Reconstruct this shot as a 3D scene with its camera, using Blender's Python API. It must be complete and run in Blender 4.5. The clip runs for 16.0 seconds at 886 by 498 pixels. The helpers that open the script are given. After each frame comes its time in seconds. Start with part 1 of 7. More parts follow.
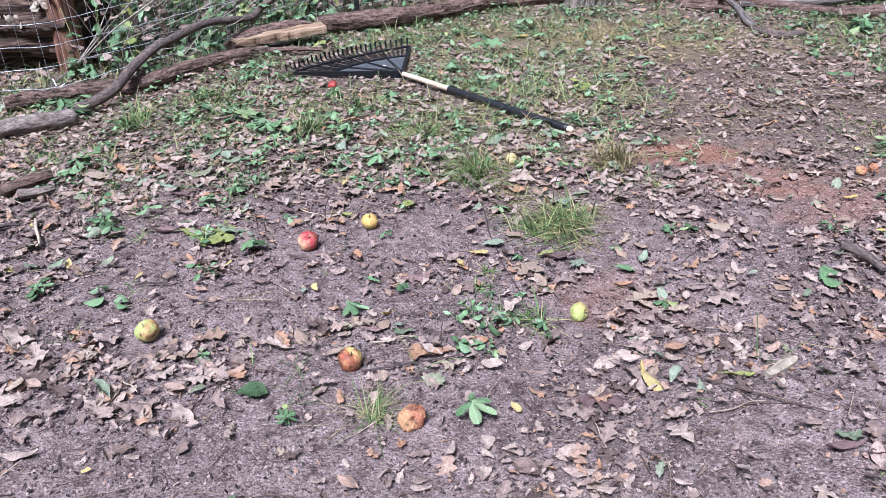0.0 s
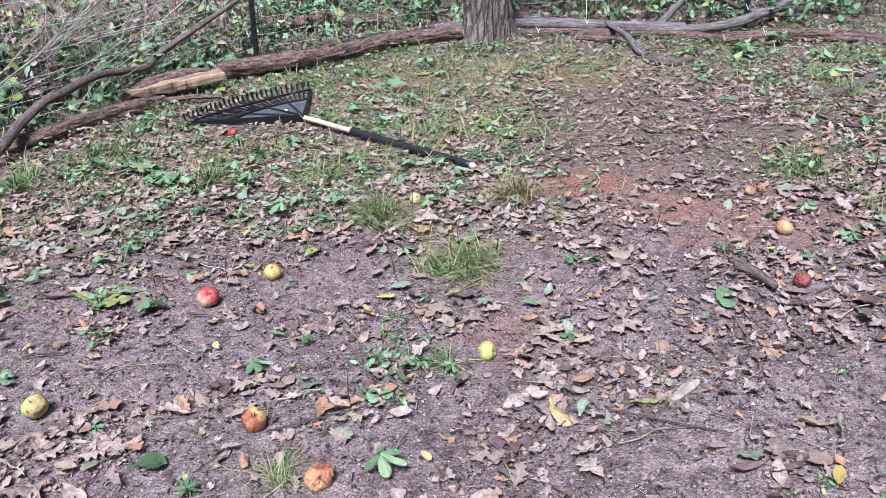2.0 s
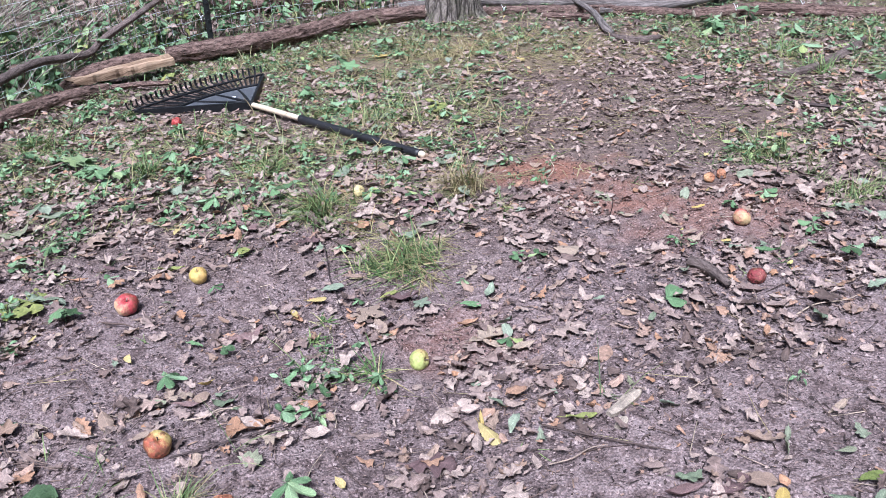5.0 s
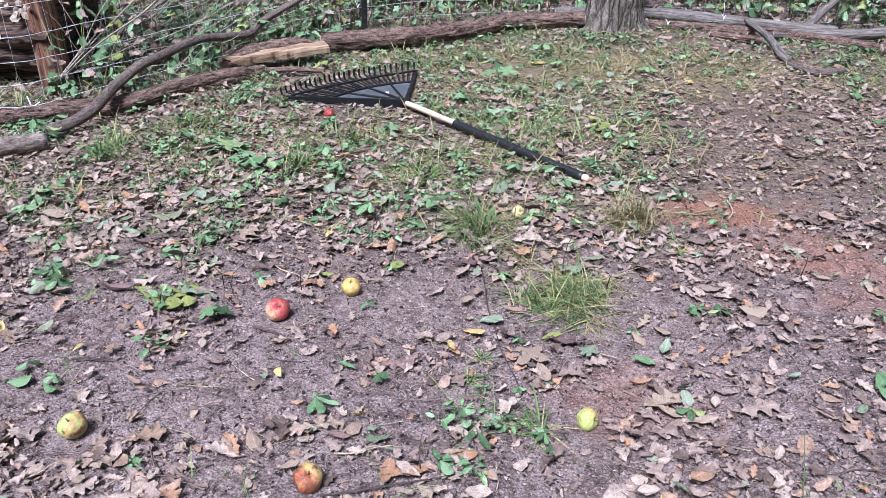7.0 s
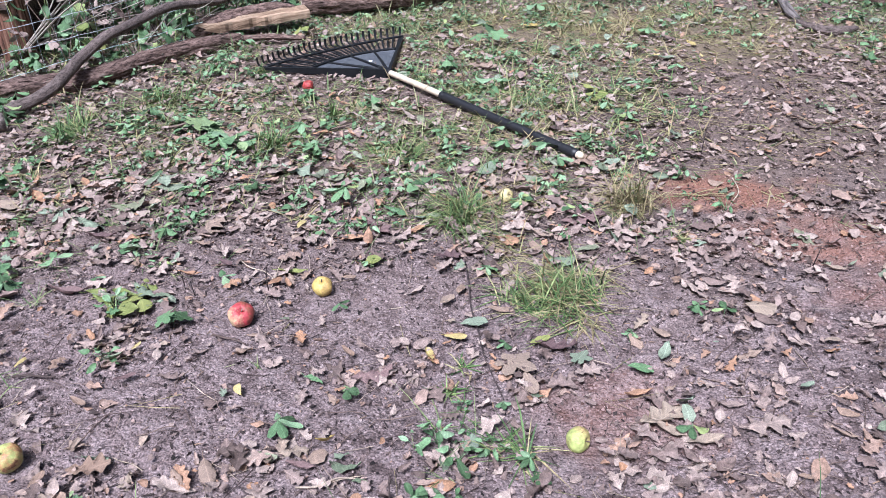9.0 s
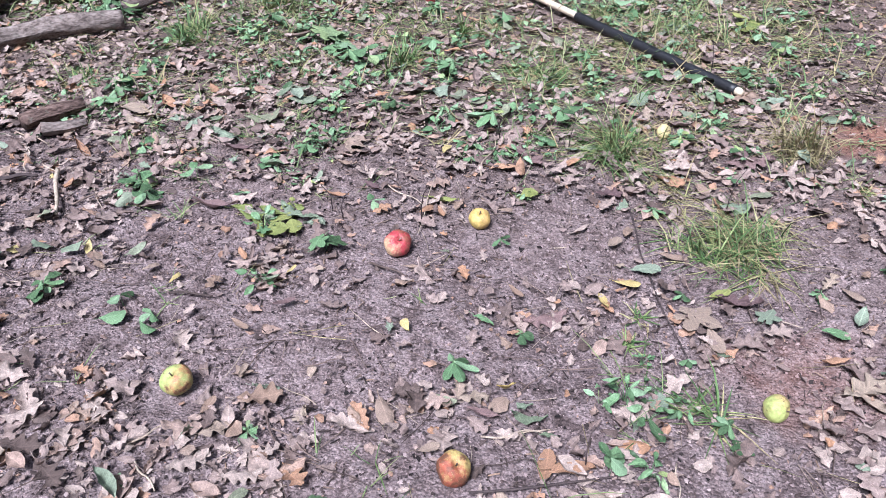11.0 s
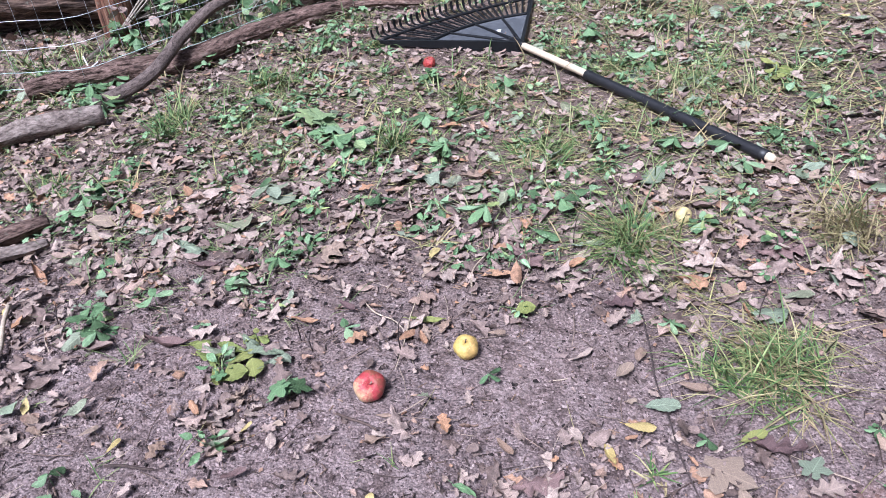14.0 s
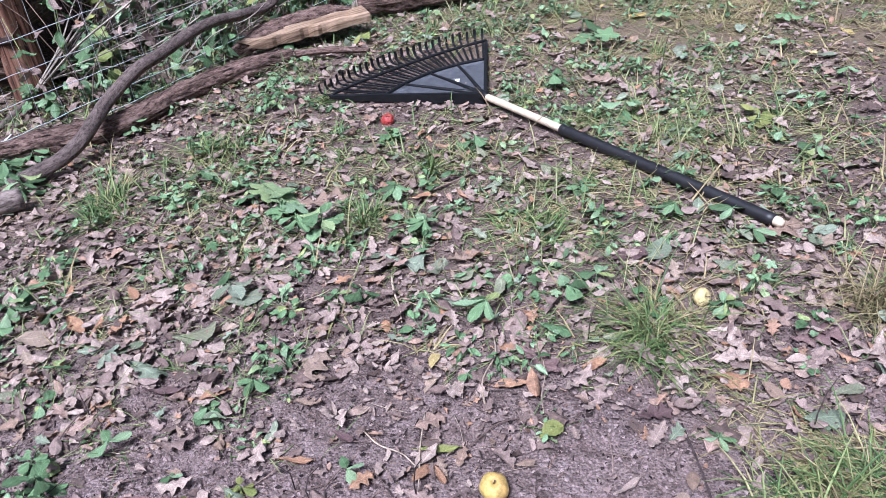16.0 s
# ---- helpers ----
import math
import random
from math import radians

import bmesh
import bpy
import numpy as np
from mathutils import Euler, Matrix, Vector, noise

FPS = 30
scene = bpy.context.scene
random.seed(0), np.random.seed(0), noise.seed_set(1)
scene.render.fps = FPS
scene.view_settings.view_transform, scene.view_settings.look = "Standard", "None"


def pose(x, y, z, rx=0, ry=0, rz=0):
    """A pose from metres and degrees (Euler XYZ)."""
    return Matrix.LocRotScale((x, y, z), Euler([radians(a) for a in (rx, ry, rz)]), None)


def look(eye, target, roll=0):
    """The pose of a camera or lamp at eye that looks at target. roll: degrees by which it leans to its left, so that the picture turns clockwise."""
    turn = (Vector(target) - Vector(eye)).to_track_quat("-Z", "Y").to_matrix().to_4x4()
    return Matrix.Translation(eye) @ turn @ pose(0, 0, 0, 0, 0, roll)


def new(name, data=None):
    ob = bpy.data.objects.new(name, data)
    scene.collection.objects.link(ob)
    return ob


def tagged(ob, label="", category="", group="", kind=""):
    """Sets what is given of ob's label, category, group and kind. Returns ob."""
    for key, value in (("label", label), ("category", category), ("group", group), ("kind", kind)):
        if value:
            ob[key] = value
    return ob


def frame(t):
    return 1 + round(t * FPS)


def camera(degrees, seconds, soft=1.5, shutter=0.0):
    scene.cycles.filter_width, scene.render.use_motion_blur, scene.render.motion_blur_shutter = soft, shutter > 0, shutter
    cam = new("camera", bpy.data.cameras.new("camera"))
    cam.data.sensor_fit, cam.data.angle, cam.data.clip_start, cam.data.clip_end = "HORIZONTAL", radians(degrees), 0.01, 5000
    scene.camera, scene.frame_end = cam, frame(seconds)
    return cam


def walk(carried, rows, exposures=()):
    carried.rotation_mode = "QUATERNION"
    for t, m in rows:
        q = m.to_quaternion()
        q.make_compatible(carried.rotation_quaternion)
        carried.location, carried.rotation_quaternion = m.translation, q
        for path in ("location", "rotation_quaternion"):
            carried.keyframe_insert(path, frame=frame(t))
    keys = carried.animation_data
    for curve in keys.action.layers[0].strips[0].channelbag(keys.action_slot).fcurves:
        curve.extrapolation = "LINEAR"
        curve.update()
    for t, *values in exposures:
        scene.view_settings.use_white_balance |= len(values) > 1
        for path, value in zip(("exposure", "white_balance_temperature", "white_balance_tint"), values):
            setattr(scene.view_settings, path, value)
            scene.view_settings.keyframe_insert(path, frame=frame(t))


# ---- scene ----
cam = camera(58.4, 16.0, soft=0.3)
PATH = [
    (0, (0.147, -0.559, 1.091), (0.014, 1.205, 0.158), -2.5),
    (0.5, (0.155, -0.552, 1.104), (0.052, 1.227, 0.196), -2.7),
    (1, (0.168, -0.542, 1.106), (0.102, 1.248, 0.216), -2.9),
    (1.5, (0.178, -0.54, 1.105), (0.157, 1.258, 0.229), -3.1),
    (2, (0.203, -0.528, 1.105), (0.265, 1.273, 0.238), -3.5),
    (2.5, (0.242, -0.515, 1.101), (0.391, 1.282, 0.236), -4.0),
    (3, (0.305, -0.501, 1.098), (0.517, 1.286, 0.226), -4.5),
    (3.2, (0.35, -0.491, 1.095), (0.577, 1.293, 0.22), -4.8),
    (5.3, (0.36, -0.342, 1.084), (0.385, 1.435, 0.166), -3.6),
    (5.5, (0.303, -0.309, 1.09), (0.281, 1.47, 0.177), -3.1),
    (6, (0.214, -0.258, 1.099), (0.095, 1.52, 0.191), -1.9),
    (6.5, (0.171, -0.231, 1.097), (0.017, 1.543, 0.187), -1.0),
    (7, (0.178, -0.191, 1.101), (0.014, 1.578, 0.183), -0.8),
    (7.5, (0.204, -0.121, 1.11), (0.031, 1.645, 0.188), -1.0),
    (8, (0.248, -0.051, 1.11), (0.078, 1.713, 0.182), -1.4),
    (8.2, (0.265, -0.036, 1.11), (0.103, 1.723, 0.173), -1.6),
    (10.3, (0.023, 0.11, 1.063), (-0.184, 1.732, -0.088), -1.5),
    (10.5, (-0.011, 0.117, 1.062), (-0.231, 1.729, -0.101), -1.1),
    (11, (-0.069, 0.11, 1.057), (-0.341, 1.705, -0.118), -0.1),
    (11.5, (-0.088, 0.094, 1.06), (-0.436, 1.677, -0.112), 0.2),
    (12, (-0.06, 0.112, 1.066), (-0.473, 1.678, -0.108), -0.7),
    (12.5, (-0.005, 0.167, 1.066), (-0.456, 1.723, -0.107), -2.0),
    (13, (0.048, 0.251, 1.076), (-0.426, 1.809, -0.085), -3.7),
    (13.5, (0.079, 0.347, 1.088), (-0.381, 1.921, -0.057), -5.3),
    (14, (0.03, 0.466, 1.09), (-0.378, 2.069, -0.034), -6.1),
    (14.5, (-0.092, 0.628, 1.118), (-0.436, 2.248, -0.003), -6.3),
    (15, (-0.161, 0.721, 1.127), (-0.451, 2.349, 0.003), -6.2),
    (15.5, (-0.173, 0.747, 1.135), (-0.422, 2.38, 0.008), -6.1),
    (16, (-0.168, 0.738, 1.136), (-0.389, 2.386, 0.024), -5.9),
]
walk(cam, [(t, look(eye, target, roll)) for t, eye, target, roll in PATH], exposures=[(0, 2.34, 5360, 15.0), (10.5, 2.35, 5370, 15.0), (13.0, 2.37, 5400, 15.5), (16.0, 2.24, 5300, 19.0)])

# gentle overcast daylight under a high, even sky
world = bpy.data.worlds.new("sky")
scene.world = world
world.use_nodes = True
wn = world.node_tree
sky = wn.nodes.new("ShaderNodeTexSky")
sky.sky_type = "NISHITA"
sky.sun_disc = False
sky.sun_elevation = radians(62)
sky.sun_rotation = radians(200)
sky.dust_density = 6.0
sky.air_density = 1.0
sky.ozone_density = 0.6
wn.links.new(sky.outputs[0], wn.nodes["Background"].inputs[0])
wn.nodes["Background"].inputs[1].default_value = 0.028
sun_data = bpy.data.lights.new("sun", "SUN")
sun_data.energy = 1.5
sun_data.angle = radians(16)
sun_data.color = (1.0, 0.97, 0.94)
sun = new("sun", sun_data)
sun.matrix_world = look((-1.6, -3.2, 8), (0, 2, 0))

# ---------------------------------------------------------------- numbers
rng = np.random.default_rng(7)


def lattice(ix, iy, seed):
    v = (ix.astype(np.int64) * 374761393 + iy.astype(np.int64) * 668265263 + seed * 974711) & 0x7FFFFFFF
    v = (v ^ (v >> 13)) * 1274126177 & 0x7FFFFFFF
    return ((v ^ (v >> 16)) & 0xFFFF) / 32767.5 - 1.0


def vnoise(x, y, size, seed=0):
    """Smooth noise from -1 to 1 with features of that size in metres."""
    x, y = np.asarray(x, float) / size, np.asarray(y, float) / size
    ix, iy = np.floor(x), np.floor(y)
    fx, fy = x - ix, y - iy
    fx, fy = fx * fx * (3 - 2 * fx), fy * fy * (3 - 2 * fy)
    a, b = lattice(ix, iy, seed), lattice(ix + 1, iy, seed)
    c, d = lattice(ix, iy + 1, seed), lattice(ix + 1, iy + 1, seed)
    return (a + (b - a) * fx) * (1 - fy) + (c + (d - c) * fx) * fy


def step01(v, lo, hi):
    s = np.clip((np.asarray(v, float) - lo) / (hi - lo), 0, 1)
    return s * s * (3 - 2 * s)


def low(x, y):
    """The lie of the land: nearly level, a shallow dip, falling off a little to the far right."""
    x, y = np.asarray(x, float), np.asarray(y, float)
    dip = -0.045 * np.exp(-((x - 0.42) ** 2 + (y - 1.25) ** 2) / 0.16)
    return dip - 0.05 * step01(x, 0.8, 2.5) * step01(y, 2.2, 4.5)


def height(x, y):
    x, y = np.asarray(x, float), np.asarray(y, float)
    near = np.exp(-np.maximum(0, np.hypot(x, y - 3) - 6) / 6)
    z = low(x, y) + 0.008 * vnoise(x, y, 0.45, 1) * near
    clod = np.abs(vnoise(x, y, 0.036, 6)) * 0.005 + np.abs(vnoise(x, y, 0.021, 7)) * 0.0034
    z = z + (0.0055 * vnoise(x, y, 0.11, 2) + 0.0042 * vnoise(x, y, 0.05, 3) - clod * (0.6 + 0.6 * vnoise(x, y, 0.3, 8)) + 0.003) * near
    return z + 0.6 * vnoise(x, y, 30, 5) * step01(np.hypot(x, y), 14, 60)


def h(x, y):
    return float(height(x, y))


# ---------------------------------------------------------------- mesh helpers
class Heap:
    """Triangles collected into one mesh."""

    def __init__(self):
        self.v, self.t, self.uv, self.n = [], [], [], 0

    def add(self, v, t, uv=None):
        v = np.asarray(v, float)
        self.v.append(v)
        self.t.append(np.asarray(t, int) + self.n)
        self.uv.append(np.zeros((len(v), 2)) if uv is None else np.asarray(uv, float))
        self.n += len(v)

    def many(self, v, t, place, turn, scale):
        """Copies of one template: places (n, 3), turns (n, 3, 3), scales (n)."""
        v, t, place = np.asarray(v, float), np.asarray(t, int), np.asarray(place, float)
        if len(place) == 0:
            return
        w = np.einsum("nij,vj->nvi", turn, v) * np.asarray(scale, float)[:, None, None] + place[:, None, :]
        tt = t[None] + (np.arange(len(place)) * len(v))[:, None, None]
        self.add(w.reshape(-1, 3), tt.reshape(-1, 3), np.tile(v[:, :2], (len(place), 1)))

    def mesh(self, name, materials, smooth=True):
        v, t, uv = np.concatenate(self.v), np.concatenate(self.t), np.concatenate(self.uv)
        m = bpy.data.meshes.new(name)
        m.vertices.add(len(v))
        m.vertices.foreach_set("co", v.ravel())
        m.loops.add(len(t) * 3)
        m.loops.foreach_set("vertex_index", t.ravel())
        m.polygons.add(len(t))
        m.polygons.foreach_set("loop_start", np.arange(len(t)) * 3)
        m.polygons.foreach_set("use_smooth", np.full(len(t), smooth))
        layer = m.uv_layers.new(name="UVMap")
        layer.data.foreach_set("uv", uv[t.ravel()].ravel())
        for one in materials if isinstance(materials, (list, tuple)) else [materials]:
            m.materials.append(one)
        m.update()
        m.validate()
        return m


def turns(rz, rx, ry):
    """Rotation matrices (n, 3, 3): first about y, then x, then z."""
    rz, rx, ry = (np.asarray(a, float) for a in (rz, rx, ry))
    o, i = np.zeros_like(rz), np.ones_like(rz)
    cz, sz, cx, sx, cy, sy = np.cos(rz), np.sin(rz), np.cos(rx), np.sin(rx), np.cos(ry), np.sin(ry)
    z = np.array([[cz, -sz, o], [sz, cz, o], [o, o, i]]).transpose(2, 0, 1)
    x = np.array([[i, o, o], [o, cx, -sx], [o, sx, cx]]).transpose(2, 0, 1)
    y = np.array([[cy, o, sy], [o, i, o], [-sy, o, cy]]).transpose(2, 0, 1)
    return z @ x @ y


def rows_to_tris(rows, cols):
    a = (np.arange(rows - 1)[:, None] * cols + np.arange(cols - 1)[None]).ravel()
    return np.concatenate([np.stack([a, a + 1, a + cols + 1], 1), np.stack([a, a + cols + 1, a + cols], 1)])


def smooth_path(points, n):
    """A Catmull-Rom curve through the points, as n points."""
    p = np.asarray(points, float)
    p = np.vstack([2 * p[0] - p[1], p, 2 * p[-1] - p[-2]])
    s = np.linspace(0, len(p) - 3 - 1e-9, n)
    i = s.astype(int)
    f = (s - i)[:, None]
    a, b, c, d = p[i], p[i + 1], p[i + 2], p[i + 3]
    return 0.5 * (2 * b + (c - a) * f + (2 * a - 5 * b + 4 * c - d) * f * f + (3 * b - a - 3 * c + d) * f ** 3)


def tube(points, radii, seg=10, step=0.02, rough=0.0, grain=0.3, seed=0, caps=True, knots=0.0):
    """A round limb along a curve, with bark relief; returns vertices, triangles, uv in metres."""
    rough_len = np.linalg.norm(np.diff(np.asarray(points, float), axis=0), axis=1).sum()
    n = max(len(points), int(rough_len / step) + 2)
    p = smooth_path(points, n)
    r = np.interp(np.linspace(0, 1, n), np.linspace(0, 1, len(radii)), radii)
    d = np.gradient(p, axis=0)
    d /= np.linalg.norm(d, axis=1)[:, None]
    ref = np.array([0, 0, 1.0]) if abs(d[:, 2]).mean() < 0.8 else np.array([1.0, 0, 0])
    a = np.cross(d, ref)
    a /= np.linalg.norm(a, axis=1)[:, None]
    b = np.cross(a, d)
    along = np.concatenate([[0], np.cumsum(np.linalg.norm(np.diff(p, axis=0), axis=1))])
    ang = np.linspace(0, 2 * np.pi, seg + 1)
    A, L = np.meshgrid(ang, along)
    rr = r[:, None] * np.ones_like(A)
    if rough:
        k = np.round(A / (2 * np.pi) * seg) % seg
        rr = rr * (1 + rough * vnoise(k * 0.9, L / grain * 3 + seed, 1.5, seed) + 0.6 * rough * vnoise(k, L / grain * 9, 1.0, seed + 1))
        rr = rr * (1 + knots * np.maximum(0, vnoise(k, L * 6, 2.5, seed + 2)) ** 2)
        rr[:, -1] = rr[:, 0]
    v = p[:, None, :] + rr[..., None] * (np.cos(A)[..., None] * a[:, None] + np.sin(A)[..., None] * b[:, None])
    uv = np.stack([A / (2 * np.pi) * 2 * np.pi * r.mean(), L], -1).reshape(-1, 2)
    v, t = v.reshape(-1, 3), rows_to_tris(n, seg + 1)
    if caps:
        m = len(v)
        v = np.vstack([v, p[0], p[-1]])
        uv = np.vstack([uv, uv[0], uv[m - 1]])
        i = np.arange(seg)
        t = np.concatenate([t, np.stack([np.full(seg, m), i + 1, i], 1), np.stack([np.full(seg, m + 1), m - seg - 1 + i, m - seg + i], 1)])
    return v, t, uv


def empty(name, m, label, category, group="", kind=""):
    ob = new(name)
    ob.empty_display_size = 0.05
    ob.matrix_world = m
    return tagged(ob, label, category, group, kind)


def piece(name, data, parent=None, label="", m=None):
    """A mesh as a part of a thing, or on its own."""
    ob = new(name, data)
    if parent is not None:
        ob.parent = parent
    if m is not None:
        ob.matrix_basis = m
    return tagged(ob, label)


def heap_of(v, t, uv=None):
    one = Heap()
    one.add(v, t, uv)
    return one


def boxes(*items):
    """Bevel-edged blocks (centre, size, matrix) as one heap."""
    one = Heap()
    for centre, size, m in items:
        bm = bmesh.new()
        bmesh.ops.create_cube(bm, size=1.0)
        bmesh.ops.scale(bm, vec=size, verts=bm.verts)
        bmesh.ops.bevel(bm, geom=bm.edges[:], offset=min(size) * 0.18, segments=1, affect="EDGES")
        bmesh.ops.triangulate(bm, faces=bm.faces[:])
        bmesh.ops.transform(bm, matrix=m @ Matrix.Translation(centre), verts=bm.verts)
        bm.verts.index_update()
        one.add([v.co[:] for v in bm.verts], [[v.index for v in f.verts] for f in bm.faces])
        bm.free()
    return one


# ---------------------------------------------------------------- materials
def shader(name, rough=0.8, metal=0.0):
    m = bpy.data.materials.new(name)
    m.use_nodes = True
    nt = m.node_tree
    bsdf = nt.nodes["Principled BSDF"]
    bsdf.inputs["Roughness"].default_value = rough
    bsdf.inputs["Metallic"].default_value = metal
    return m, nt, bsdf


def node(nt, kind, ins=None, **props):
    n = nt.nodes.new("ShaderNode" + kind)
    if kind == "TexNoise":
        n.inputs["Detail"].default_value = 5.0
        n.inputs["Roughness"].default_value = 0.62
    for key, value in props.items():
        if key == "data_type":
            n.data_type = value
        elif key == "operation":
            n.operation = value
        elif key == "blend_type":
            n.blend_type = value
        elif key == "feature":
            n.feature = value
    for key, value in (ins or {}).items():
        if isinstance(value, bpy.types.NodeSocket):
            nt.links.new(value, n.inputs[key])
        else:
            n.inputs[key].default_value = value
    return n


def ramp(nt, fac, stops):
    n = nt.nodes.new("ShaderNodeValToRGB")
    el = n.color_ramp.elements
    while len(el) < len(stops):
        el.new(0.5)
    for e, (at, c) in zip(el, stops):
        e.position = at
        e.color = (*c, 1) if len(c) == 3 else c
    nt.links.new(fac, n.inputs[0])
    return n.outputs[0]


def grey(a):
    return (a, a, a)


def mix(nt, fac, a, b, blend="MIX"):
    n = node(nt, "MixRGB", blend_type=blend)
    for i, s in enumerate((fac, a, b)):
        if isinstance(s, bpy.types.NodeSocket):
            nt.links.new(s, n.inputs[i])
        else:
            n.inputs[i].default_value = s if i == 0 else (*s, 1)
    return n.outputs[0]


def coords(nt, out="Object", scale=None):
    c = nt.nodes.new("ShaderNodeTexCoord").outputs[out]
    if scale is None:
        return c
    return node(nt, "Mapping", {"Vector": c, "Scale": scale}).outputs[0]


def bump(nt, bsdf, value, distance, strength=1.0):
    b = node(nt, "Bump", {"Height": value, "Distance": distance, "Strength": strength})
    nt.links.new(b.outputs[0], bsdf.inputs["Normal"])


def chance(nt):
    """A number from 0 to 1 for every object and every loose piece of a mesh."""
    a = nt.nodes.new("ShaderNodeObjectInfo").outputs["Random"]
    b = nt.nodes.new("ShaderNodeNewGeometry").outputs["Random Per Island"]
    s = node(nt, "Math", {0: a, 1: b}, operation="ADD").outputs[0]
    return node(nt, "Math", {0: s}, operation="FRACT").outputs[0]


def leaf_material(name, stops, rough=0.6, spot=(0.55, 1.25), size=70.0, sheen=0.25, veins=0.0, clayed=False):
    m, nt, bsdf = shader(name, rough)
    base = ramp(nt, chance(nt), stops)
    co = coords(nt)
    n1 = node(nt, "TexNoise", {"Vector": co, "Scale": size}).outputs["Fac"]
    n2 = node(nt, "TexNoise", {"Vector": co, "Scale": size * 6}).outputs["Fac"]
    c = mix(nt, 1.0, base, ramp(nt, n1, [(0.3, grey(spot[0])), (0.68, grey(spot[1]))]), "MULTIPLY")
    c = mix(nt, 0.75, c, ramp(nt, n2, [(0.34, grey(0.62)), (0.66, grey(1.28))]), "MULTIPLY")
    if veins:
        sep = node(nt, "SeparateXYZ", {0: coords(nt, "UV")})
        off = node(nt, "Math", {0: sep.outputs[1]}, operation="ABSOLUTE").outputs[0]
        rib = ramp(nt, off, [(0.004, grey(1)), (0.02, grey(0))])
        slant = node(nt, "Math", {0: off, 1: -0.9, 2: sep.outputs[0]}, operation="MULTIPLY_ADD").outputs[0]
        slant = node(nt, "Math", {0: slant, 1: 9.0}, operation="MULTIPLY").outputs[0]
        slant = node(nt, "Math", {0: slant}, operation="FRACT").outputs[0]
        side = ramp(nt, slant, [(0.0, grey(0.6)), (0.16, grey(0)), (0.86, grey(0)), (1.0, grey(0.6))])
        both = mix(nt, 1.0, rib, side, "LIGHTEN")
        c = mix(nt, 1.0, c, mix(nt, both, grey(0.9), grey(0.9 + veins)), "MULTIPLY")
    nt.links.new(clay(nt, c) if clayed else c, bsdf.inputs["Base Color"])
    bsdf.inputs["Specular IOR Level"].default_value = sheen
    bump(nt, bsdf, n2, 0.0012, 0.8)
    return m


def bark_material(name, dark, mid, light, along=48.0, across=170.0, depth=0.008):
    m, nt, bsdf = shader(name, 0.88)
    bsdf.inputs["Specular IOR Level"].default_value = 0.2
    co = coords(nt, "UV", (across, along, 1))
    fib = node(nt, "TexNoise", {"Vector": co, "Scale": 1.0, "Detail": 8.0}).outputs["Fac"]
    crack = node(nt, "TexNoise", {"Vector": co, "Scale": 0.3, "Detail": 4.0}).outputs["Fac"]
    fib = node(nt, "Math", {0: fib, 1: 0.5, 2: node(nt, "Math", {0: crack, 1: 0.5}, operation="MULTIPLY").outputs[0]}, operation="MULTIPLY_ADD").outputs[0]
    co2 = coords(nt, "Object")
    blot = node(nt, "TexNoise", {"Vector": co2, "Scale": 9.0}).outputs["Fac"]
    c = ramp(nt, fib, [(0.39, dark), (0.49, mid), (0.61, light)])
    c = mix(nt, 0.8, c, ramp(nt, blot, [(0.3, grey(0.6)), (0.7, grey(1.35))]), "MULTIPLY")
    lichen = node(nt, "TexNoise", {"Vector": co2, "Scale": 28.0, "Detail": 3.0}).outputs["Fac"]
    c = mix(nt, ramp(nt, lichen, [(0.64, grey(0)), (0.74, grey(0.45))]), c, (0.20, 0.21, 0.17))
    nt.links.new(c, bsdf.inputs["Base Color"])
    bump(nt, bsdf, fib, depth)
    return m


def clay(nt, c):
    """Red clay turned up at the end of the rake and along the trodden strip."""
    co = coords(nt)
    wob = node(nt, "TexNoise", {"Vector": co, "Scale": 7.0, "Detail": 6.0}).outputs["Fac"]
    fine = node(nt, "TexNoise", {"Vector": co, "Scale": 210.0}).outputs["Fac"]
    red = mix(nt, fine, (0.20, 0.075, 0.045), (0.46, 0.20, 0.12))
    for x, y, rx, ry, amount in ((0.86, 2.25, 0.30, 0.15, 0.5), (1.32, 1.78, 0.42, 0.30, 0.26), (0.47, 1.27, 0.2, 0.15, 0.2), (1.02, 1.98, 0.28, 0.18, 0.3)):
        off = node(nt, "VectorMath", {0: co, 1: (x, y, 0)}, operation="SUBTRACT").outputs[0]
        sc = node(nt, "VectorMath", {0: off, 1: (1 / rx, 1 / ry, 0)}, operation="MULTIPLY").outputs[0]
        ln = node(nt, "VectorMath", {0: sc}, operation="LENGTH").outputs["Value"]
        ln = node(nt, "Math", {0: wob, 1: 2.4, 2: ln}, operation="MULTIPLY_ADD").outputs[0]
        f = node(nt, "MapRange", {"Value": ln, "From Min": 1.55, "From Max": 2.3, "To Min": amount, "To Max": 0.0}).outputs[0]
        c = mix(nt, f, c, red)
    return c


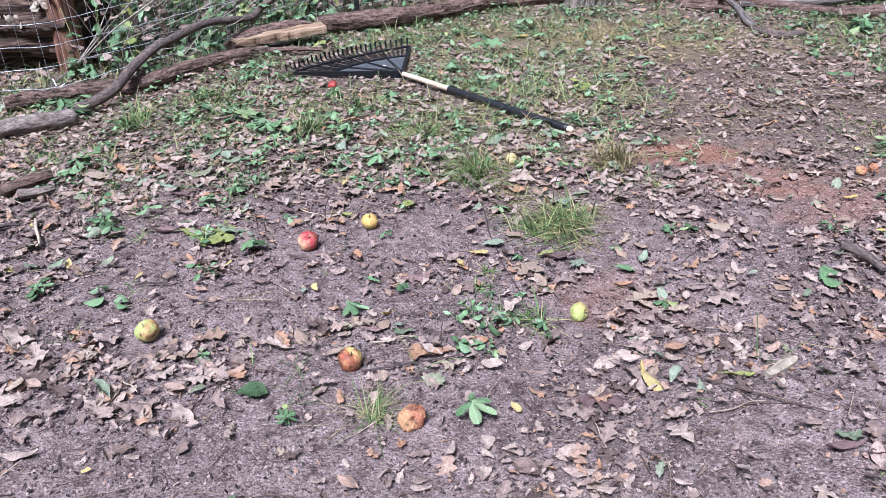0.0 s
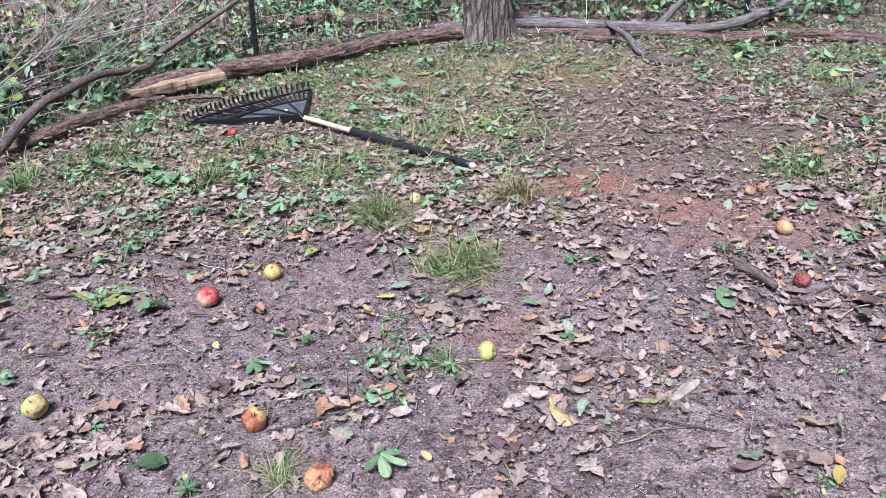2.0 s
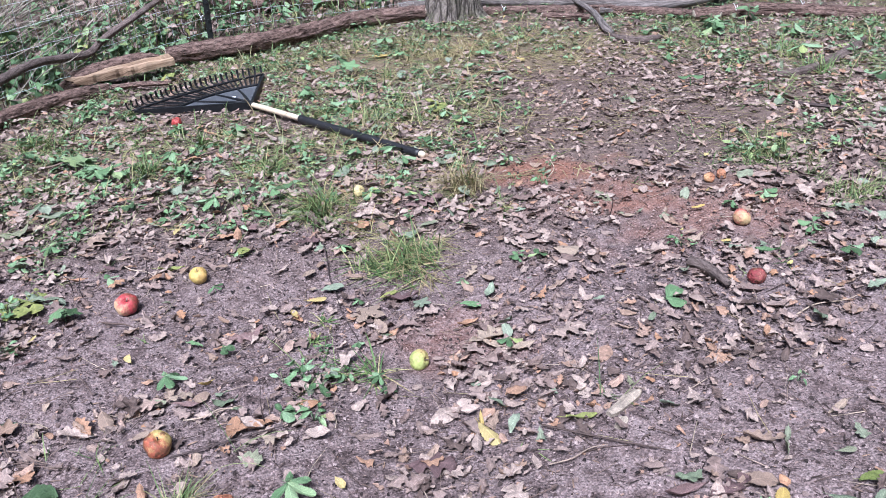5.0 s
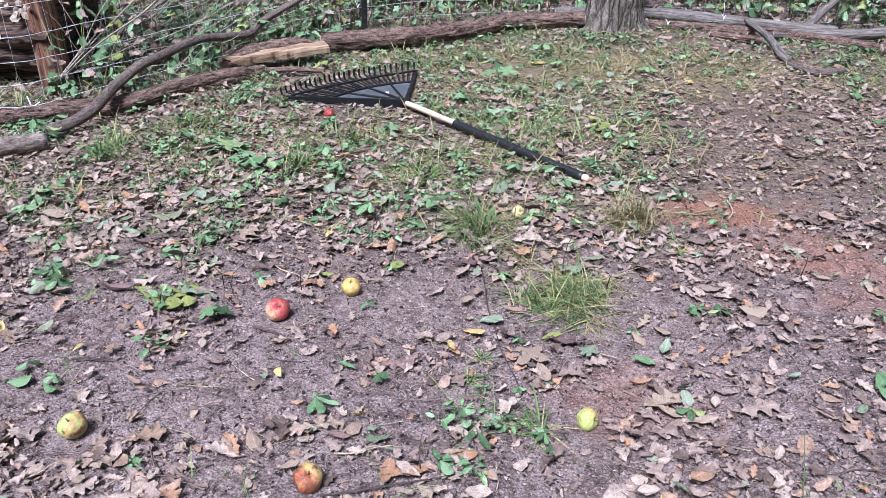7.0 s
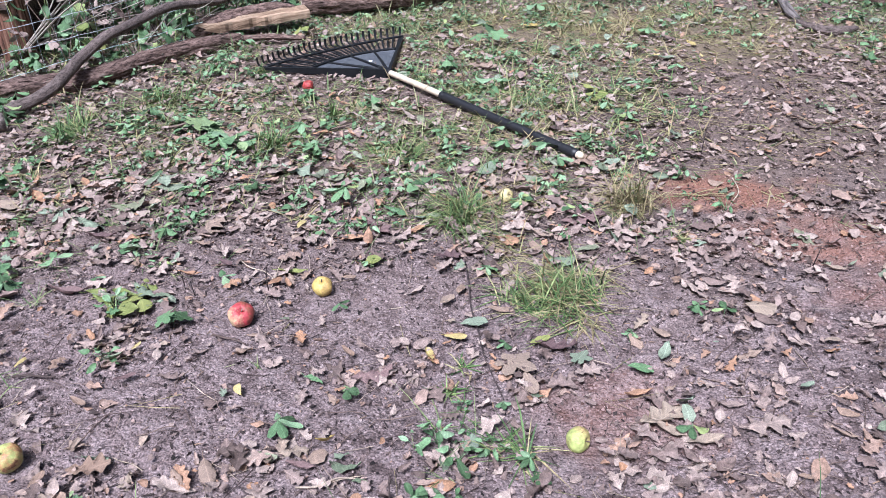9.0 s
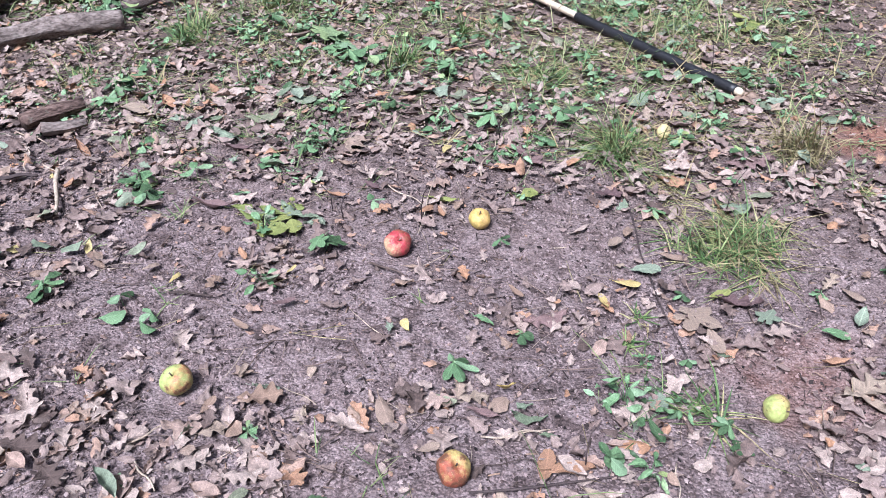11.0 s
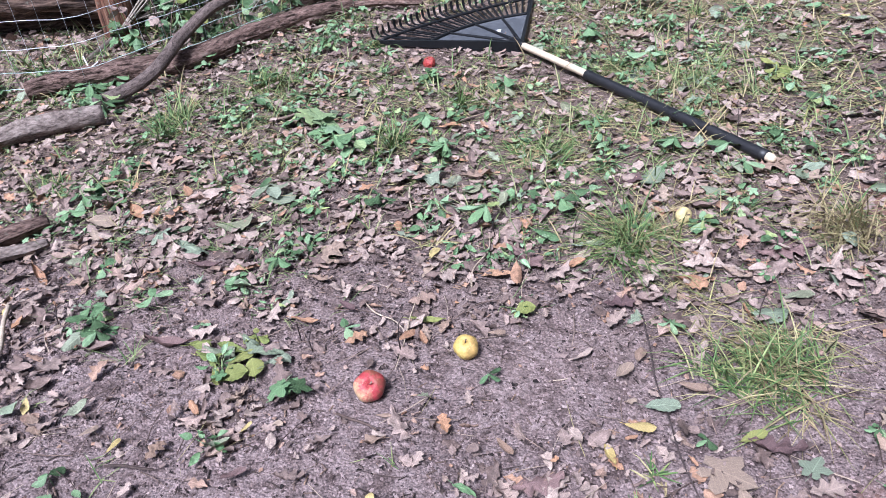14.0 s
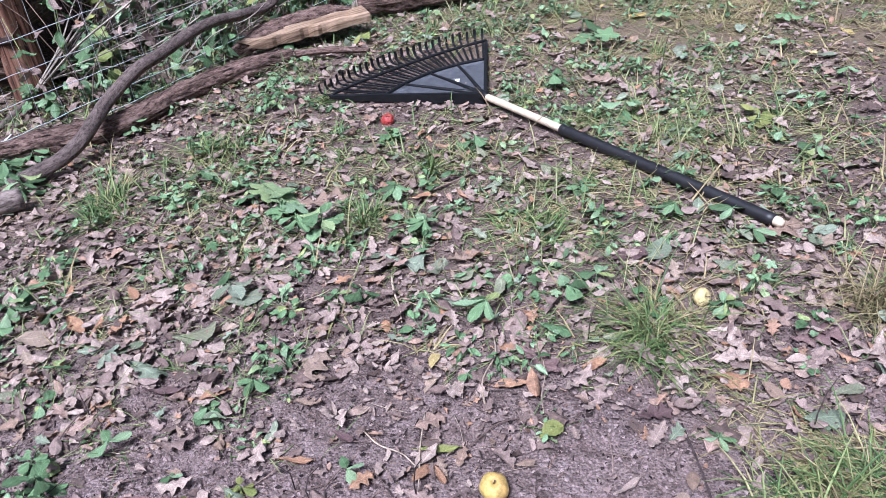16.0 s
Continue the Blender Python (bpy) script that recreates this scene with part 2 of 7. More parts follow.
def ground_material():
    m, nt, bsdf = shader("soil", 0.95)
    bsdf.inputs["Specular IOR Level"].default_value = 0.12
    co = coords(nt)
    big = node(nt, "TexNoise", {"Vector": co, "Scale": 2.3}).outputs["Fac"]
    mid = node(nt, "TexNoise", {"Vector": co, "Scale": 22.0, "Detail": 8.0}).outputs["Fac"]
    fine = node(nt, "TexNoise", {"Vector": co, "Scale": 240.0, "Detail": 3.0}).outputs["Fac"]
    c = ramp(nt, mid, [(0.34, (0.125, 0.091, 0.087)), (0.46, (0.24, 0.181, 0.175)), (0.64, (0.345, 0.27, 0.262))])
    c = mix(nt, 0.8, c, ramp(nt, big, [(0.3, grey(0.72)), (0.7, grey(1.25))]), "MULTIPLY")
    c = mix(nt, 0.85, c, ramp(nt, fine, [(0.36, grey(0.6)), (0.47, grey(1.0)), (0.66, grey(1.15))]), "MULTIPLY")

    warp = mix(nt, 0.012, co, node(nt, "TexNoise", {"Vector": co, "Scale": 60.0}).outputs["Color"], "ADD")
    # each crumb cell has a random tone; shade between cells is put into colour
    for scale, light, gap in ((95.0, (0.94, 1.05), 0.8), (230.0, (0.88, 1.08), 0.66)):
        cells = node(nt, "TexVoronoi", {"Vector": warp, "Scale": scale})
        tone = node(nt, "SeparateColor", {0: cells.outputs["Color"]}).outputs[0]
        c = mix(nt, 0.9, c, ramp(nt, tone, [(0.05, grey(light[0])), (0.95, grey(light[1]))]), "MULTIPLY")
        c = mix(nt, 0.9, c, ramp(nt, cells.outputs["Distance"], [(0.38, grey(1.05)), (0.62, grey(gap))]), "MULTIPLY")

    def patch(x, y, rx, ry):
        off = node(nt, "VectorMath", {0: co, 1: (x, y, 0)}, operation="SUBTRACT").outputs[0]
        sc = node(nt, "VectorMath", {0: off, 1: (1 / rx, 1 / ry, 0)}, operation="MULTIPLY").outputs[0]
        ln = node(nt, "VectorMath", {0: sc}, operation="LENGTH").outputs["Value"]
        wob = node(nt, "Math", {0: big, 1: 2.6, 2: ln}, operation="MULTIPLY_ADD").outputs[0]
        wob = node(nt, "Math", {0: mid, 1: 0.9, 2: wob}, operation="MULTIPLY_ADD").outputs[0]
        return wob

    # leaf mould where the litter lies thick
    sep = node(nt, "SeparateXYZ", {0: co})
    back = node(nt, "Math", {0: big, 1: 1.6, 2: sep.outputs[1]}, operation="MULTIPLY_ADD").outputs[0]
    back = node(nt, "MapRange", {"Value": back, "From Min": 2.3, "From Max": 3.2, "To Max": 0.85}).outputs[0]
    c = mix(nt, back, c, mix(nt, mid, (0.06, 0.043, 0.036), (0.24, 0.178, 0.148)))
    c = clay(nt, c)
    # thatch of dry grass in front of the tree
    straw = mix(nt, fine, (0.16, 0.13, 0.06), (0.36, 0.30, 0.15))
    c = mix(nt, mask_of(nt, patch(0.55, 4.05, 1.3, 0.55), 0.3), c, straw)
    nt.links.new(c, bsdf.inputs["Base Color"])
    cell = node(nt, "TexVoronoi", {"Vector": warp, "Scale": 130.0}).outputs["Distance"]
    relief = node(nt, "Math", {0: cell, 1: -1.0, 2: fine}, operation="MULTIPLY_ADD").outputs[0]
    relief = node(nt, "Math", {0: mid, 1: 1.2, 2: relief}, operation="MULTIPLY_ADD").outputs[0]
    bump(nt, bsdf, relief, 0.0055)
    return m


def mask_of(nt, distance, amount):
    n = node(nt, "MapRange", {"Value": distance, "From Min": 2.2, "From Max": 3.0, "To Min": amount, "To Max": 0.0})
    return n.outputs[0]


SOIL = ground_material()
BROWN = leaf_material("dead_leaf", [(0.0, (0.085, 0.06, 0.051)), (0.13, (0.17, 0.12, 0.104)), (0.32, (0.255, 0.187, 0.162)), (0.48, (0.31, 0.234, 0.203)), (0.54, (0.36, 0.20, 0.115)), (0.61, (0.31, 0.215, 0.17)), (0.68, (0.325, 0.247, 0.21)), (0.92, (0.37, 0.29, 0.246))], 0.66, (0.6, 1.22), veins=0.3)
SCRAP = leaf_material("leaf_scrap", [(0.0, (0.035, 0.025, 0.023)), (0.3, (0.12, 0.085, 0.077)), (0.6, (0.24, 0.175, 0.158)), (0.7, (0.30, 0.175, 0.115)), (1.0, (0.35, 0.272, 0.245))], 0.7, (0.6, 1.2))
TAN = leaf_material("tan_leaf", [(0.0, (0.27, 0.18, 0.13)), (0.6, (0.32, 0.235, 0.182)), (1.0, (0.36, 0.285, 0.215))], 0.6, (0.6, 1.15), veins=0.3)
DARKLEAF = leaf_material("dark_dead_leaf", [(0.0, (0.12, 0.075, 0.075)), (1.0, (0.23, 0.15, 0.14))], 0.6, veins=0.3)
ORANGE = leaf_material("orange_leaf", [(0.0, (0.28, 0.145, 0.085)), (1.0, (0.40, 0.24, 0.15))], 0.6, (0.5, 1.2), veins=0.3)
YELLOW = leaf_material("yellow_leaf", [(0.0, (0.44, 0.32, 0.10)), (0.7, (0.47, 0.38, 0.17)), (1.0, (0.36, 0.33, 0.12))], 0.55, (0.7, 1.1), veins=0.3)
GREYGREEN = leaf_material("wilted_leaf", [(0.0, (0.14, 0.17, 0.105)), (0.5, (0.25, 0.295, 0.215)), (1.0, (0.20, 0.20, 0.125))], 0.6, (0.6, 1.2), veins=0.45)
GREEN = leaf_material("green_leaf", [(0.0, (0.05, 0.085, 0.038)), (0.3, (0.098, 0.172, 0.08)), (0.6, (0.158, 0.258, 0.125)), (0.85, (0.225, 0.325, 0.19)), (1.0, (0.28, 0.33, 0.125))], 0.5, (0.75, 1.2), 40.0, veins=0.45)
LIME = leaf_material("yellowing_leaf", [(0.0, (0.14, 0.175, 0.05)), (1.0, (0.26, 0.27, 0.09))], 0.55, (0.8, 1.15), veins=0.3)
GRASS = leaf_material("grass_blade", [(0.0, (0.04, 0.08, 0.025)), (0.4, (0.10, 0.165, 0.055)), (0.7, (0.17, 0.22, 0.08)), (0.9, (0.24, 0.26, 0.105)), (1.0, (0.36, 0.31, 0.17))], 0.55, (0.8, 1.15), 20.0)
LIGHTGRASS = leaf_material("light_grass", [(0.0, (0.05, 0.09, 0.03)), (0.4, (0.125, 0.18, 0.065)), (0.75, (0.20, 0.24, 0.10)), (1.0, (0.32, 0.30, 0.16))], 0.6, (0.8, 1.15), 20.0)
DRYGRASS = leaf_material("dry_grass", [(0.0, (0.15, 0.115, 0.06)), (0.6, (0.34, 0.28, 0.155)), (1.0, (0.22, 0.225, 0.085))], 0.7, (0.8, 1.15), 20.0)
TWIG = leaf_material("twig", [(0.0, (0.05, 0.036, 0.032)), (0.4, (0.13, 0.09, 0.075)), (0.75, (0.25, 0.185, 0.15)), (1.0, (0.42, 0.34, 0.26))], 0.8, (0.6, 1.3))
DARKTWIG = leaf_material("dark_twig", [(0.0, (0.04, 0.03, 0.03)), (1.0, (0.085, 0.062, 0.058))], 0.8)
BARKBIT = leaf_material("bark_bit", [(0.0, (0.025, 0.018, 0.016)), (0.55, (0.075, 0.054, 0.048)), (0.85, (0.18, 0.125, 0.10)), (1.0, (0.30, 0.20, 0.14))], 0.85)
PALETWIG = leaf_material("pale_twig", [(0.0, (0.30, 0.23, 0.17)), (1.0, (0.46, 0.38, 0.29))], 0.8)
BRUSH = leaf_material("dead_brush", [(0.0, (0.09, 0.07, 0.06)), (0.5, (0.23, 0.19, 0.16)), (1.0, (0.37, 0.325, 0.275))], 0.8)
CLOD = leaf_material("soil_crumb", [(0.0, (0.07, 0.05, 0.047)), (0.35, (0.17, 0.126, 0.121)), (0.8, (0.28, 0.214, 0.207)), (1.0, (0.35, 0.28, 0.262))], 0.95, (0.75, 1.2), 120.0, 0.1, clayed=True)
GAPCRUMB = leaf_material("gap_crumb", [(0.0, (0.012, 0.009, 0.009)), (0.8, (0.045, 0.033, 0.03)), (1.0, (0.09, 0.066, 0.06))], 0.9)
CEDAR = bark_material("cedar_bark", (0.022, 0.014, 0.012), (0.115, 0.074, 0.061), (0.25, 0.175, 0.148), 60.0, 240.0, 0.012)
GREYWOOD = bark_material("weathered_log", (0.05, 0.041, 0.039), (0.13, 0.112, 0.105), (0.24, 0.212, 0.2), 18.0, 320.0, 0.004)
OLDBARK = bark_material("old_log_bark", (0.06, 0.046, 0.041), (0.165, 0.132, 0.116), (0.29, 0.24, 0.215), 70.0, 160.0, 0.005)
BRANCHBARK = bark_material("branch_bark", (0.035, 0.026, 0.024), (0.10, 0.076, 0.068), (0.18, 0.143, 0.13), 110.0, 380.0, 0.004)
def plate_bark(name):
    """Bark broken into upright plates by dark furrows."""
    m, nt, bsdf = shader(name, 0.9)
    bsdf.inputs["Specular IOR Level"].default_value = 0.15
    co = coords(nt, "UV", (26.0, 5.0, 1))
    wob = node(nt, "TexNoise", {"Vector": co, "Scale": 1.4, "Detail": 4.0}).outputs["Color"]
    cell = node(nt, "TexVoronoi", {"Vector": mix(nt, 0.9, co, wob, "ADD"), "Scale": 1.0}, feature="DISTANCE_TO_EDGE").outputs["Distance"]
    fib = node(nt, "TexNoise", {"Vector": coords(nt, "UV", (150.0, 45.0, 1)), "Scale": 1.0, "Detail": 7.0}).outputs["Fac"]
    c = ramp(nt, fib, [(0.35, (0.09, 0.074, 0.062)), (0.5, (0.17, 0.145, 0.125)), (0.66, (0.27, 0.24, 0.21))])
    c = mix(nt, ramp(nt, cell, [(0.02, grey(0.62)), (0.11, grey(0))]), c, (0.03, 0.025, 0.022))
    moss = node(nt, "TexNoise", {"Vector": coords(nt), "Scale": 9.0}).outputs["Fac"]
    c = mix(nt, ramp(nt, moss, [(0.52, grey(0)), (0.7, grey(0.4))]), c, (0.12, 0.125, 0.07))
    nt.links.new(c, bsdf.inputs["Base Color"])
    high = node(nt, "MapRange", {"Value": cell, "From Max": 0.25}).outputs[0]
    high = node(nt, "Math", {0: fib, 1: 0.35, 2: high}, operation="MULTIPLY_ADD").outputs[0]
    bump(nt, bsdf, high, 0.02)
    return m


PLATEBARK = plate_bark("furrowed_bark")
TRUNKBARK = bark_material("tree_bark", (0.022, 0.018, 0.016), (0.085, 0.072, 0.062), (0.19, 0.17, 0.148), 11.0, 36.0, 0.04)
POSTWOOD = bark_material("cedar_heartwood", (0.022, 0.011, 0.008), (0.15, 0.072, 0.048), (0.30, 0.18, 0.125), 5.0, 130.0, 0.01)
ROT = bark_material("rotten_wood", (0.010, 0.008, 0.008), (0.07, 0.046, 0.037), (0.24, 0.165, 0.13), 7.0, 75.0, 0.03)
FUNGUS = leaf_material("pale_bracket_fungus", [(0.0, (0.30, 0.24, 0.19)), (1.0, (0.5, 0.43, 0.36))], 0.9)
SPLIT = bark_material("split_wood", (0.10, 0.062, 0.04), (0.25, 0.17, 0.112), (0.40, 0.295, 0.205), 7.0, 110.0, 0.005)
ENDGRAIN = leaf_material("cut_wood", [(0.0, (0.30, 0.25, 0.20)), (1.0, (0.40, 0.34, 0.27))], 0.8)


def plain(name, colour, rough, metal=0.0, vary=0.25, size=60.0, spec=0.5):
    m, nt, bsdf = shader(name, rough, metal)
    n = node(nt, "TexNoise", {"Vector": coords(nt), "Scale": size}).outputs["Fac"]
    c = mix(nt, 1.0, colour, ramp(nt, n, [(0.3, grey(1 - vary)), (0.7, grey(1 + vary))]), "MULTIPLY")
    nt.links.new(c, bsdf.inputs["Base Color"])
    bsdf.inputs["Specular IOR Level"].default_value = spec
    r = node(nt, "MapRange", {"Value": n, "To Min": max(0.05, rough - 0.12), "To Max": min(1, rough + 0.12)}).outputs[0]
    nt.links.new(r, bsdf.inputs["Roughness"])
    bump(nt, bsdf, n, 0.0006, 0.5)
    return m


BLACKPOLY = plain("black_plastic", (0.008, 0.0085, 0.010), 0.5, spec=0.3)
GREYPOLY = plain("scuffed_plastic", (0.075, 0.08, 0.09), 0.5, 0.0, 0.35, 40.0)
FOAM = plain("black_sleeve", (0.012, 0.012, 0.014), 0.5)
ASH = plain("pale_handle_wood", (0.52, 0.43, 0.315), 0.5, 0.0, 0.14, 90.0)
LABEL = plain("white_sticker", (0.7, 0.71, 0.73), 0.5, 0.0, 0.05)
WIRE = plain("galvanised_wire", (0.5, 0.51, 0.54), 0.5, 0.4)
GREENWIRE = plain("green_coated_wire", (0.36, 0.45, 0.43), 0.5)
POSTPAINT = plain("dark_painted_steel", (0.012, 0.014, 0.014), 0.5)
STONE = plain("fieldstone", (0.27, 0.21, 0.16), 0.85, 0.0, 0.3, 45.0, 0.2)
TIE = plain("white_twine", (0.72, 0.72, 0.78), 0.7, 0.0, 0.1)

# ---------------------------------------------------------------- ground
def spread(lo, hi, fine, far):
    out = [hi]
    while out[-1] < far:
        out.append(out[-1] + max(fine, (out[-1] - hi) * 0.14 + fine * 1.3))
    back = [lo]
    while back[-1] > -far:
        back.append(back[-1] - max(fine, (lo - back[-1]) * 0.14 + fine * 1.3))
    return np.array(back[::-1][:-1] + list(np.arange(lo, hi, fine)) + out)


def make_ground():
    xs, far_ys = spread(-2.2, 2.4, 0.016, 320), spread(0.35, 4.6, 0.026, 320)
    ys = np.concatenate([far_ys[far_ys < 0.35], np.arange(0.35, 2.6, 0.0145), far_ys[far_ys >= 2.6]])
    X, Y = np.meshgrid(xs, ys)
    v = np.stack([X, Y, height(X, Y)], -1).reshape(-1, 3)
    ob = new("ground", heap_of(v, rows_to_tris(len(ys), len(xs))).mesh("ground", SOIL))
    tagged(ob, "bare grey-brown woodland soil with crumbs and red clay patches", "ground", kind="structure")


make_ground()


# ---------------------------------------------------------------- leaf shapes (length 1, along +x, stalk at 0)
def strip_leaf(width, lobes=0.0, cut=0.0, stations=7, curl=0.25, bend=0.15, twist=0.0, point=1.0, seed=0, crumple=0.035):
    """A crumpled leaf of two halves along a midrib: vertices and triangles."""
    r = np.random.default_rng(seed + int((curl + 2) * 100) + stations)
    s = np.linspace(0, 1, stations)
    v = []
    wave = r.normal(0, crumple, (stations, 3))
    for i, a in enumerate(s):
        env = math.sin(math.pi * min(1, a) ** 0.85) ** point
        for side in (-1, 0, 1):
            b = width * env
            sweep = 0.0
            if lobes:
                ph = 2 * math.pi * lobes * a + 0.5 * side
                b = width * (0.3 + 0.7 * math.sin(math.pi * a ** 0.75)) * (1 - cut * (0.5 + 0.5 * math.cos(ph)))
                sweep = 0.05 * math.sin(ph)
                b = min(b, 0.02 + a * 1.2, 0.02 + (1 - a) * 1.6)
            z = bend * (a - 0.5) ** 2 * 2 - bend * 0.2 + wave[i, side + 1]
            v.append((a - 0.5 + sweep * abs(side), side * b, z + curl * b * abs(side) * 1.2 + twist * side * b * (a - 0.5)))
    return np.array(v), rows_to_tris(stations, 3)


def star_leaf(points, depth, narrow=1.0, curl=0.1, teeth=0, span=300):
    """A palmate leaf with that many lobes, the stalk at its centre's back."""
    rim = []
    a0 = radians(span) / 2
    for i in range(points):
        a = -a0 + radians(span) * i / (points - 1)
        r = 0.62 - 0.22 * abs(i - (points - 1) / 2) / (points / 2)
        half = radians(span) / (points - 1) / 2
        rim.append((a - half * 0.55, r * 0.78))
        rim.append((a, r))
        rim.append((a + half * 0.55, r * 0.78))
        if i < points - 1:
            rim.append((a + half, r * (1 - depth)))
    v = [(0, 0, 0.02)]
    for k, (a, r) in enumerate(rim):
        v.append((r * np.cos(a), r * np.sin(a) * narrow, -curl * r * r + 0.03 * (k % 2)))
    v.append((-0.1, 0, 0))
    v = np.array(v)
    v[:, 0] -= 0.1
    n = len(rim)
    t = [(0, 1 + k, 2 + k) for k in range(n - 1)] + [(0, n, n + 1), (0, n + 1, 1)]
    return v, np.array(t)


def scrap(seed, n=6, rise=0.1):
    r = np.random.default_rng(seed)
    a = np.sort(r.uniform(0, 2 * np.pi, n)) * 0.4 + np.linspace(0, 2 * np.pi, n, endpoint=False) * 0.6
    rad = r.uniform(0.22, 0.56, n)
    v = np.stack([rad * np.cos(a), rad * np.sin(a) * 0.7, r.uniform(-rise, rise, n)], 1)
    v = np.vstack([[0, 0, r.uniform(0, 0.12)], v])
    return v, np.array([(0, 1 + i, 1 + (i + 1) % n) for i in range(n)])


def oak_leaf(seed, width=0.3, lobes=3.4, cut=0.55, stations=15, cols=5, roll=0.6, bend=0.3, wave=0.03, start=0.0, stop=1.0, ragged=0.0):
    """A dry leaf with rounded lobes, its sides rolled and its blade wavy; start and stop break it off short."""
    r = np.random.default_rng(2000 + seed)
    ph, flip = r.uniform(0, 6.283), r.choice((-1.0, 1.0), p=(0.4, 0.6))
    k1, k2, p1, p2 = r.uniform(5, 10), r.uniform(1.5, 3.5), r.uniform(0, 6.3), r.uniform(0, 6.3)
    torn_side, rolls = r.uniform(1 - ragged, 1, (stations, 2)), r.uniform(0.5, 1.3, 2) * roll
    v = []
    for i, a in enumerate(np.linspace(start, stop, stations)):
        env = (0.22 + 0.78 * math.sin(math.pi * a ** 1.2) ** 0.8) if lobes else math.sin(math.pi * min(1.0, a) ** 0.85) ** 0.8
        for u in np.linspace(-1, 1, cols):
            k = 0 if u < 0 else 1
            w = width * env * torn_side[i, k]
            if lobes:
                w *= 1 - cut * (0.5 + 0.5 * math.cos(2 * math.pi * lobes * a + 0.7 * k + ph))
            if start == 0:
                w = min(w, 0.012 + a * 0.9)
            if stop == 1:
                w = min(w, 0.015 + (1 - a) * 1.7)
            th = abs(u) * rolls[k] + 1e-4
            y = np.sign(u) * w * math.sin(th) / rolls[k]
            z = flip * w * (1 - math.cos(th)) / rolls[k] + bend * (a - 0.5) ** 2
            z += wave * math.sin(k1 * a + p1 + k2 * u) + 0.6 * wave * math.sin(2.1 * k1 * a + p2 - 2 * k2 * u)
            v.append((a - 0.5 * (start + stop) + 0.16 * abs(u) * w / width * (0.4 if lobes else 0.1) + ragged * r.normal(0, 0.03), y, z))
    v = np.array(v)
    v[:, 2] -= v[:, 2].mean()
    return v, rows_to_tris(stations, cols)


OVATE = [strip_leaf(w_, curl=c, bend=b, twist=w) for w_, c, b, w in ((0.24, 0.3, 0.2, 0.2), (0.27, -0.35, 0.25, 0.1), (0.2, 0.9, 0.1, -0.3), (0.25, 0.1, -0.3, 0.4), (0.22, 0.6, 0.4, 0.5))]
OAK = [oak_leaf(i, w_, lo, c, 15, 5, ro, be) for i, (w_, lo, c, ro, be) in enumerate(((0.34, 3.3, 0.55, 0.5, 0.2), (0.30, 3.6, 0.66, 0.9, 0.5), (0.37, 2.8, 0.6, 0.4, -0.3), (0.27, 4.2, 0.5, 1.3, 0.3), (0.33, 3.0, 0.7, 0.7, 0.6), (0.36, 3.5, 0.6, 1.1, -0.5)))]
BEECH = [oak_leaf(20 + i, w_, 0, 0, 9, 5, ro, be, 0.035) for i, (w_, ro, be) in enumerate(((0.26, 0.6, 0.3), (0.3, 1.2, 0.6), (0.22, 1.6, 0.2), (0.28, 0.4, -0.4)))]
OAKSMALL = [oak_leaf(30 + i, 0.34, 3.2, 0.6, 9, 3, 0.5 + 0.3 * i, 0.3 - 0.2 * i) for i in range(4)]
CRUMPLED = [oak_leaf(40 + i, 0.36 + 0.05 * (i % 3), 0 if i % 3 == 0 else 3.1, 0.5, 8, 4, 0.4 + 0.14 * i, 0.5 - 0.15 * (i % 5), 0.05, 0.0 if i % 2 else 0.25, 0.8 if i % 2 else 1.0, 0.45) for i in range(10)]
FLAKES = [oak_leaf(100 + i, 0.3 + 0.06 * (i % 3), 0, 0, 5, 3, 0.5 + 0.15 * i, 0.4 - 0.1 * i, 0.05, 0.1, 0.9, 0.4) for i in range(8)]
NARROW = [strip_leaf(0.14, curl=c, bend=b) for c, b in ((0.6, 0.2), (0.9, 0.5), (-0.4, -0.2))]
ROUND = [strip_leaf(0.36, curl=c, bend=b, point=0.7) for c, b in ((0.12, 0.1), (0.3, -0.15))]
MAPLE = [star_leaf(5, 0.5, curl=c) for c in (0.12, 0.35, -0.2)]
SCRAPS = [scrap(i) for i in range(6)]
OAKFINE = [oak_leaf(60 + i, w_, lo, c, 29, 7, ro, be, 0.03) for i, (w_, lo, c, ro, be) in enumerate(((0.35, 3.3, 0.62, 0.5, 0.3), (0.31, 3.7, 0.7, 0.9, 0.5), (0.37, 2.9, 0.64, 0.5, -0.3), (0.29, 4.1, 0.6, 1.2, 0.4)))]
TORN = [oak_leaf(80 + i, 0.34, 3.2, 0.45, 14, 6, 0.5 + 0.2 * i, 0.4, 0.045, 0.0, 0.72, 0.3) for i in range(4)]
OVATEFINE = [oak_leaf(120 + i, w_, 7, 0.13, 22, 5, ro, be, 0.02) for i, (w_, ro, be) in enumerate(((0.25, 0.5, 0.3), (0.28, 0.8, -0.35), (0.23, 1.1, 0.5), (0.27, 0.35, -0.2), (0.24, 0.7, 0.45)))]
ROUNDFINE = [oak_leaf(130 + i, w_, 6, 0.1, 22, 5, ro, be, 0.025) for i, (w_, ro, be) in enumerate(((0.38, 0.45, 0.25), (0.40, 0.7, -0.3), (0.36, 0.9, 0.4)))]
NARROWFINE = [oak_leaf(140 + i, 0.15, 0, 0, 14, 5, ro, be, 0.03) for i, (ro, be) in enumerate(((1.0, 0.4), (1.6, 0.7), (0.6, -0.4)))]
SHAPES = {"torn": TORN, "ovate": OVATEFINE, "oak": OAKFINE, "narrow": NARROWFINE, "round": ROUNDFINE, "maple": MAPLE}
